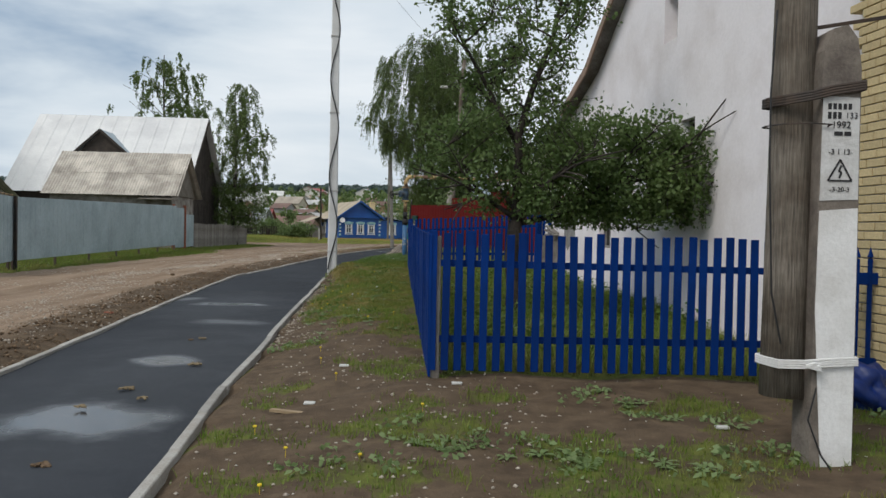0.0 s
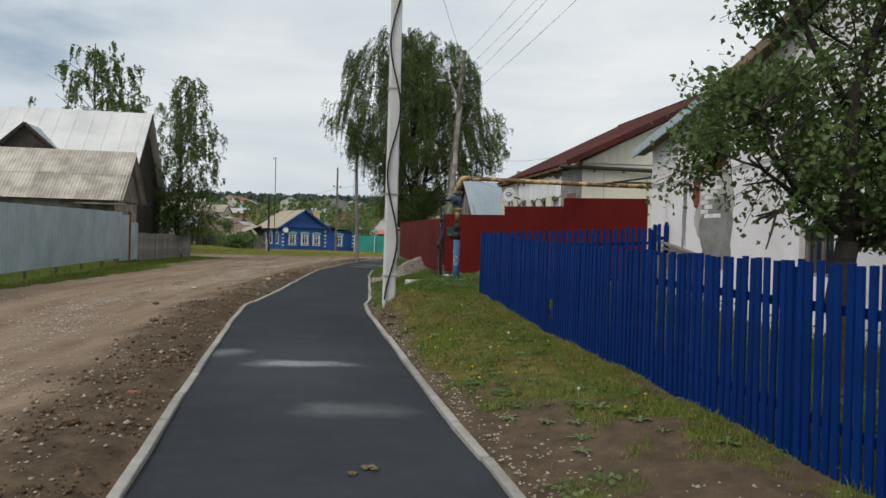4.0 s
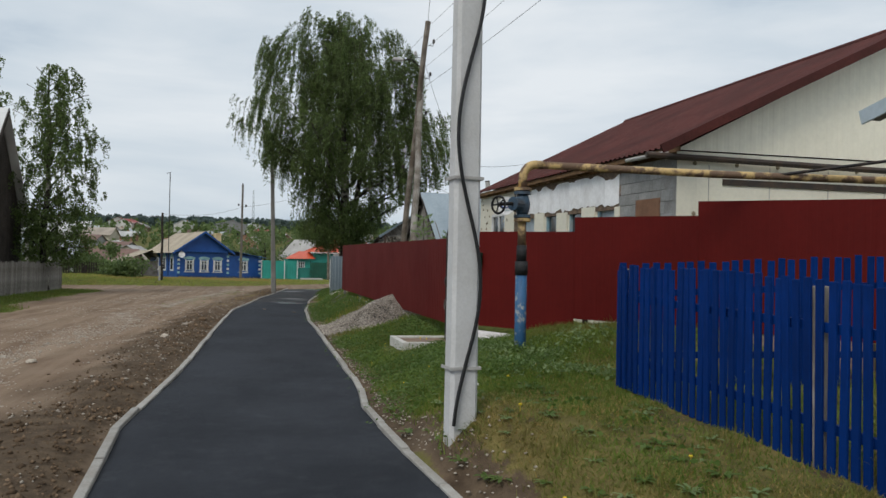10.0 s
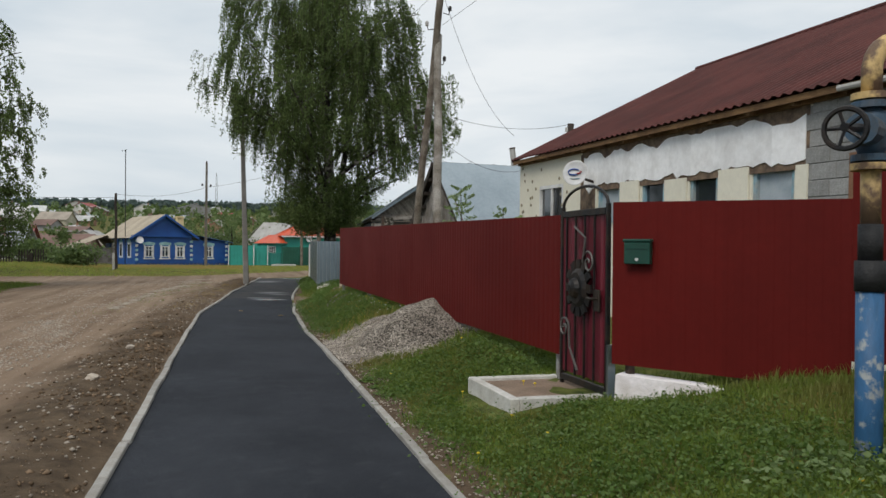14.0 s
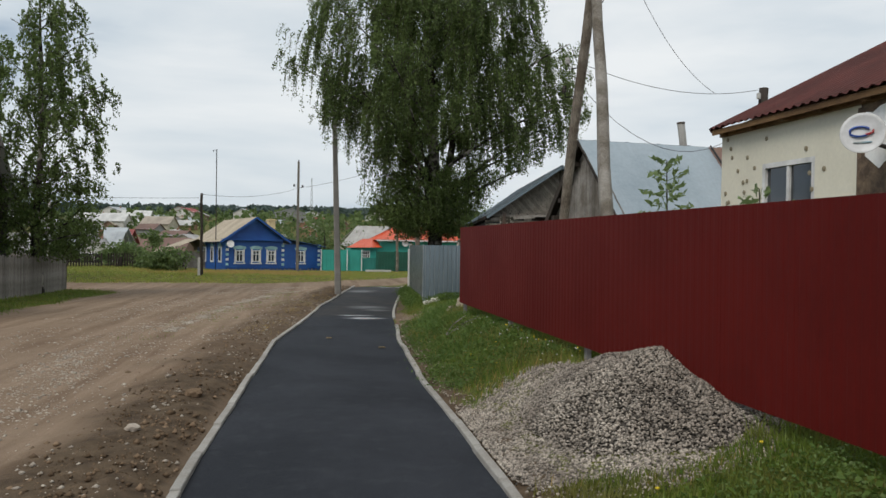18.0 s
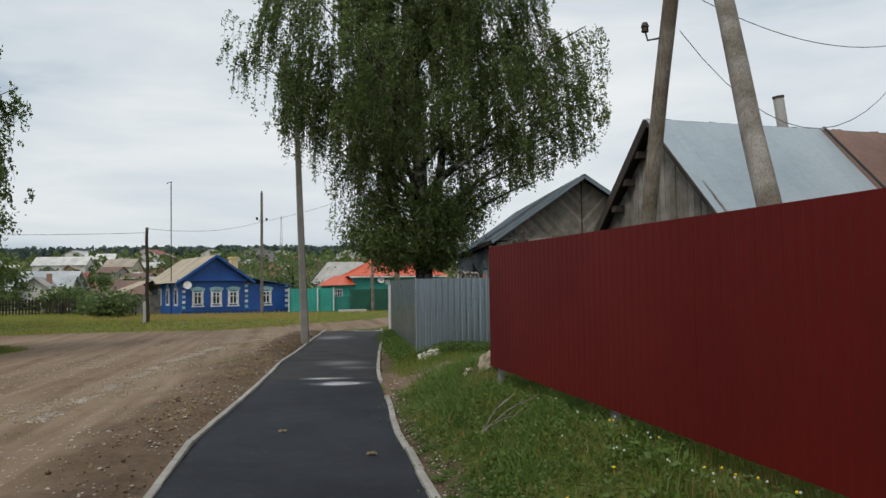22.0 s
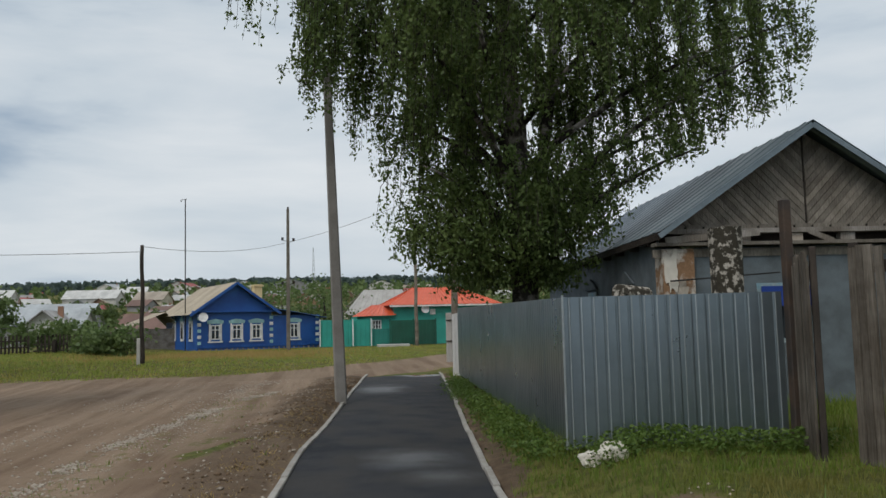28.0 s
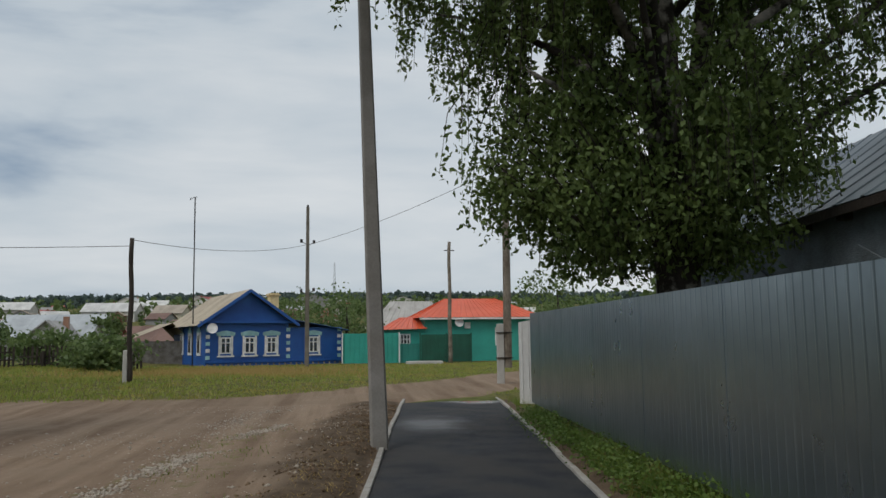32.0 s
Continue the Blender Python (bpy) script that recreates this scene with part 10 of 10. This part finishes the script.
part("white_coat", prism([(-0.113, 1.66), (0.113, 1.67), (0.108, 2.27), (-0.108, 2.28)], Matrix.Translation((0.06, -0.146, 0)), 0.006), mat("thin_whitewash", (0.56, 0.56, 0.55), 0.8, second=(0.42, 0.41, 0.39), scale=4, fine=40, var=0.12, bump=0.3), OP, "thin whitewash behind stencilled marks")


def wrap(zc, r, mtl, tag, n=3, tilt=0.05, x0=-0.30, x1=0.19):
    for k in range(n):
        z = zc + k * r * 1.7
        pts = [(x0, 0.05, z), (x0 + 0.05, -0.1, z - 0.004), (-0.12, -0.16, z + tilt * 0.2), (0.0, -0.165, z + tilt * 0.6), (x1, -0.165, z + tilt), (x1 + 0.01, 0.1, z + tilt), (-0.1, 0.22, z), (x0, 0.12, z), (x0, 0.05, z)]
        part("tie", tube(pts, r, 5), mtl, OP, tag)


wrap(2.24, 0.009, DARK_METAL, "twisted rusty wire tie", 4, 0.08)
wrap(2.12, 0.005, DARK_METAL, "thin wire tie", 1, -0.02, x1=-0.02)
wrap(0.66, 0.008, WHITE_PAINT, "white rope tie", 4, 0.03)
part("knot", join(*[tube([(-0.12, -0.185, 0.68), (-0.08 + 0.02 * k, -0.20, 0.70 - 0.02 * k), (-0.05, -0.19, 0.66 + 0.02 * k)], 0.012, 5) for k in range(3)]), WHITE_PAINT, OP, "knot in the white rope")
part("loose_wire", tube([(-0.05, -0.17, 0.55), (-0.10, -0.18, 0.36), (-0.02, -0.19, 0.15), (0.06, -0.22, 0.03), (0.12, -0.2, 0.02)], 0.006, 5), WIRE, OP)
part("loose_wire", tube([(-0.30, -0.06, 2.8), (-0.33, -0.07, 2.3), (-0.33, -0.08, 1.9), (-0.30, -0.09, 1.1), (-0.24, -0.1, 0.8)], 0.006, 5), WIRE, OP)
part("cross_wire", bar((-0.05, 0.05, 2.72), (0.9, 0.4, 2.95), 0.022, 0.022), DARK_METAL, OP)


def letters(text, size, m, material, parent, name="lettering"):
    cu = bpy.data.curves.new(name, "FONT")
    cu.body, cu.size, cu.extrude, cu.align_x = text, size, 0.001, "CENTER"
    ob = new(name, cu)
    ob.matrix_basis = m
    ob.parent = parent
    cu.materials.append(material)
    return tagged(ob, "black stencilled lettering")


face = lambda z: pose(0.06, -0.150, z, 90)
part("stencil_bar", join(*[bx(-0.02 + 0.03 * k, 0.0 + 0.03 * k, -0.149, -0.147, 2.20, 2.235) for k in range(5)]), INK, OP, "unreadable stencilled marks")
part("stencil_bar", join(*[bx(-0.02 + 0.03 * k, 0.0 + 0.03 * k, -0.149, -0.147, 2.145, 2.185) for k in range(3)]), INK, OP, "unreadable stencilled marks")
letters("133", 0.05, pose(0.12, -0.150, 2.148, 90), INK, OP)
letters("1992", 0.058, face(2.09), INK, OP)
part("stencil_bar", join(bx(0.02, 0.07, -0.149, -0.147, 2.045, 2.07), bx(0.08, 0.12, -0.149, -0.147, 2.045, 2.07)), INK, OP)
letters("-3 1 13-", 0.045, face(1.935), INK, OP)
tb = []
for a, b in (((-0.07, 1.78), (0.0, 1.905)), ((0.0, 1.905), (0.07, 1.78)), ((-0.07, 1.78), (0.07, 1.78))):
    tb.append(bar((0.06 + a[0], -0.149, a[1]), (0.06 + b[0], -0.149, b[1]), 0.003, 0.010))
part("warning_triangle", join(*tb), INK, OP, "stencilled warning triangle")
part("bolt_mark", join(bar((0.068, -0.149, 1.87), (0.052, -0.149, 1.835), 0.003, 0.010), bar((0.052, -0.149, 1.835), (0.07, -0.149, 1.83), 0.003, 0.008), bar((0.07, -0.149, 1.83), (0.056, -0.149, 1.795), 0.003, 0.010)), INK, OP)
letters("-3-20-3", 0.04, face(1.715), INK, OP)

# blue iron fence and bag at the brick corner
IF = thing("iron_fence", pose(3.32, 6.75, 0.05), "short blue iron fence with pointed bars", "fence")
for k in range(4):
    part("bar", join(bx(k * 0.11, k * 0.11 + 0.03, -0.015, 0.015, 0, 1.2), lathe([(0.001, 1.2), (0.028, 1.215), (0.02, 1.24), (0.001, 1.30)], Matrix.Translation((k * 0.11 + 0.015, 0, 0)), 6)), BLUE, IF)
for z in (0.25, 0.98):
    part("rail", bx(-0.02, 0.5, -0.01, 0.02, z, z + 0.1), BLUE, IF)
part("ring", tube([(0.07 + 0.05 * math.cos(a), -0.02, 1.03 + 0.05 * math.sin(a)) for a in np.linspace(0, 2 * math.pi, 13)], 0.008, 5, False), BLUE, IF)
BG = thing("plastic_bag", pose(3.38, 6.3, 0.05), "crumpled blue plastic bag at the fence foot", "bag")
bmg = bmesh.new()
bmesh.ops.create_icosphere(bmg, subdivisions=4, radius=0.24)
for v in bmg.verts:
    v.co *= 1 + 0.45 * noise.noise(v.co * 6) + 0.18 * noise.noise(v.co * 14 + Vector((3, 1, 0))) + 0.06 * noise.noise(v.co * 34)
    v.co.z = max(-0.14, v.co.z) * 0.9 + 0.16
part("bag", bmg, BLUE_BAG, BG, smooth=True)

# ---- overhead wires ----
WSPAN = [((2.1, 4.9, 8.4), (0.93, 36.85, 9.1)), ((2.4, 4.9, 8.0), (0.95, 36.9, 8.5)), ((1.9, 4.9, 7.6), (0.93, 36.95, 7.9)), ((2.3, 4.9, 7.2), (0.93, 37.05, 7.3))]
for a, b in WSPAN:
    solid("overhead_wire", tube(sag_line(a, b, 0.35, 14), 0.006, 4), WIRE_GREY, "thin grey overhead wire between wooden poles", "wire", "overhead wires")
for a, b, s in (((0.95, 36.85, 9.0), (-3.2, 53.9, 7.3), 0.5), ((0.95, 36.9, 8.3), (-3.2, 53.9, 7.1), 0.6), ((0.75, 37.3, 5.2), (5.3, 39.4, 5.4), 0.25), ((0.75, 37.4, 4.75), (5.3, 39.4, 4.8), 0.9), ((0.93, 37.0, 8.0), (2.2, 35.4, 4.4), 0.5), ((-2.50, 18.40, 8.4), (0.93, 36.85, 8.9), 0.3), ((-2.50, 18.40, 8.5), (-1.8, -6, 8.8), 0.3)):
    solid("overhead_wire", tube(sag_line(a, b, s, 12), 0.006, 4), WIRE_GREY, "sagging service wire near the twin poles", "wire", "overhead wires")
for a, b, s in (((-10.45, 69, 4.9), (-5.6, 84.5, 6.6), 0.35), ((-5.6, 84.5, 6.6), (1.5, 68, 7.3), 0.25), ((-10.45, 69, 4.7), (-30, 66, 5.0), 0.3)):
    solid("overhead_wire", tube(sag_line(a, b, s, 14), 0.010, 4), WIRE_GREY, "long wire sagging over the crossroads", "wire", "crossroads wires")

# ---- kerbs, laid last ----
kb = bmesh.new()
box(kb, -0.036, 0.036, 0.004, 0.988, -0.16, 0.022, None, 0.007)
KERB_ME = bpy.data.meshes.new("kerb_stone")
kb.to_mesh(KERB_ME)
KERB_ME.materials.append(KERB)


def kerb_row(name, fx, y0, y1, label, gaps=()):
    row = thing(name, I4, label, "kerb", kind="structure")
    y = y0
    while y < y1:
        x = float(fx(y))
        ang = math.atan2(float(fx(y + 0.9)) - x, 0.9)
        yn = y + math.cos(ang)
        if not any(g0 < y < g1 for g0, g1 in gaps):
            slope = math.degrees(math.atan2(float(zp(yn)) - float(zp(y)), 1.0))
            again("kerb_stone", KERB_ME, row, pose(x + rnd.uniform(-0.008, 0.008), y, float(zp(y)) + rnd.uniform(-0.006, 0.006), slope, rnd.uniform(-2, 2), -math.degrees(ang) + rnd.uniform(-0.6, 0.6)))
        y = yn
    return row


kerb_row("kerb_right", kr, -8.0, 61.8, "row of worn pale concrete kerb stones", ((40.6, 42.6),))
kerb_row("kerb_left", kl, -8.0, 62.0, "row of worn pale concrete kerb stones")
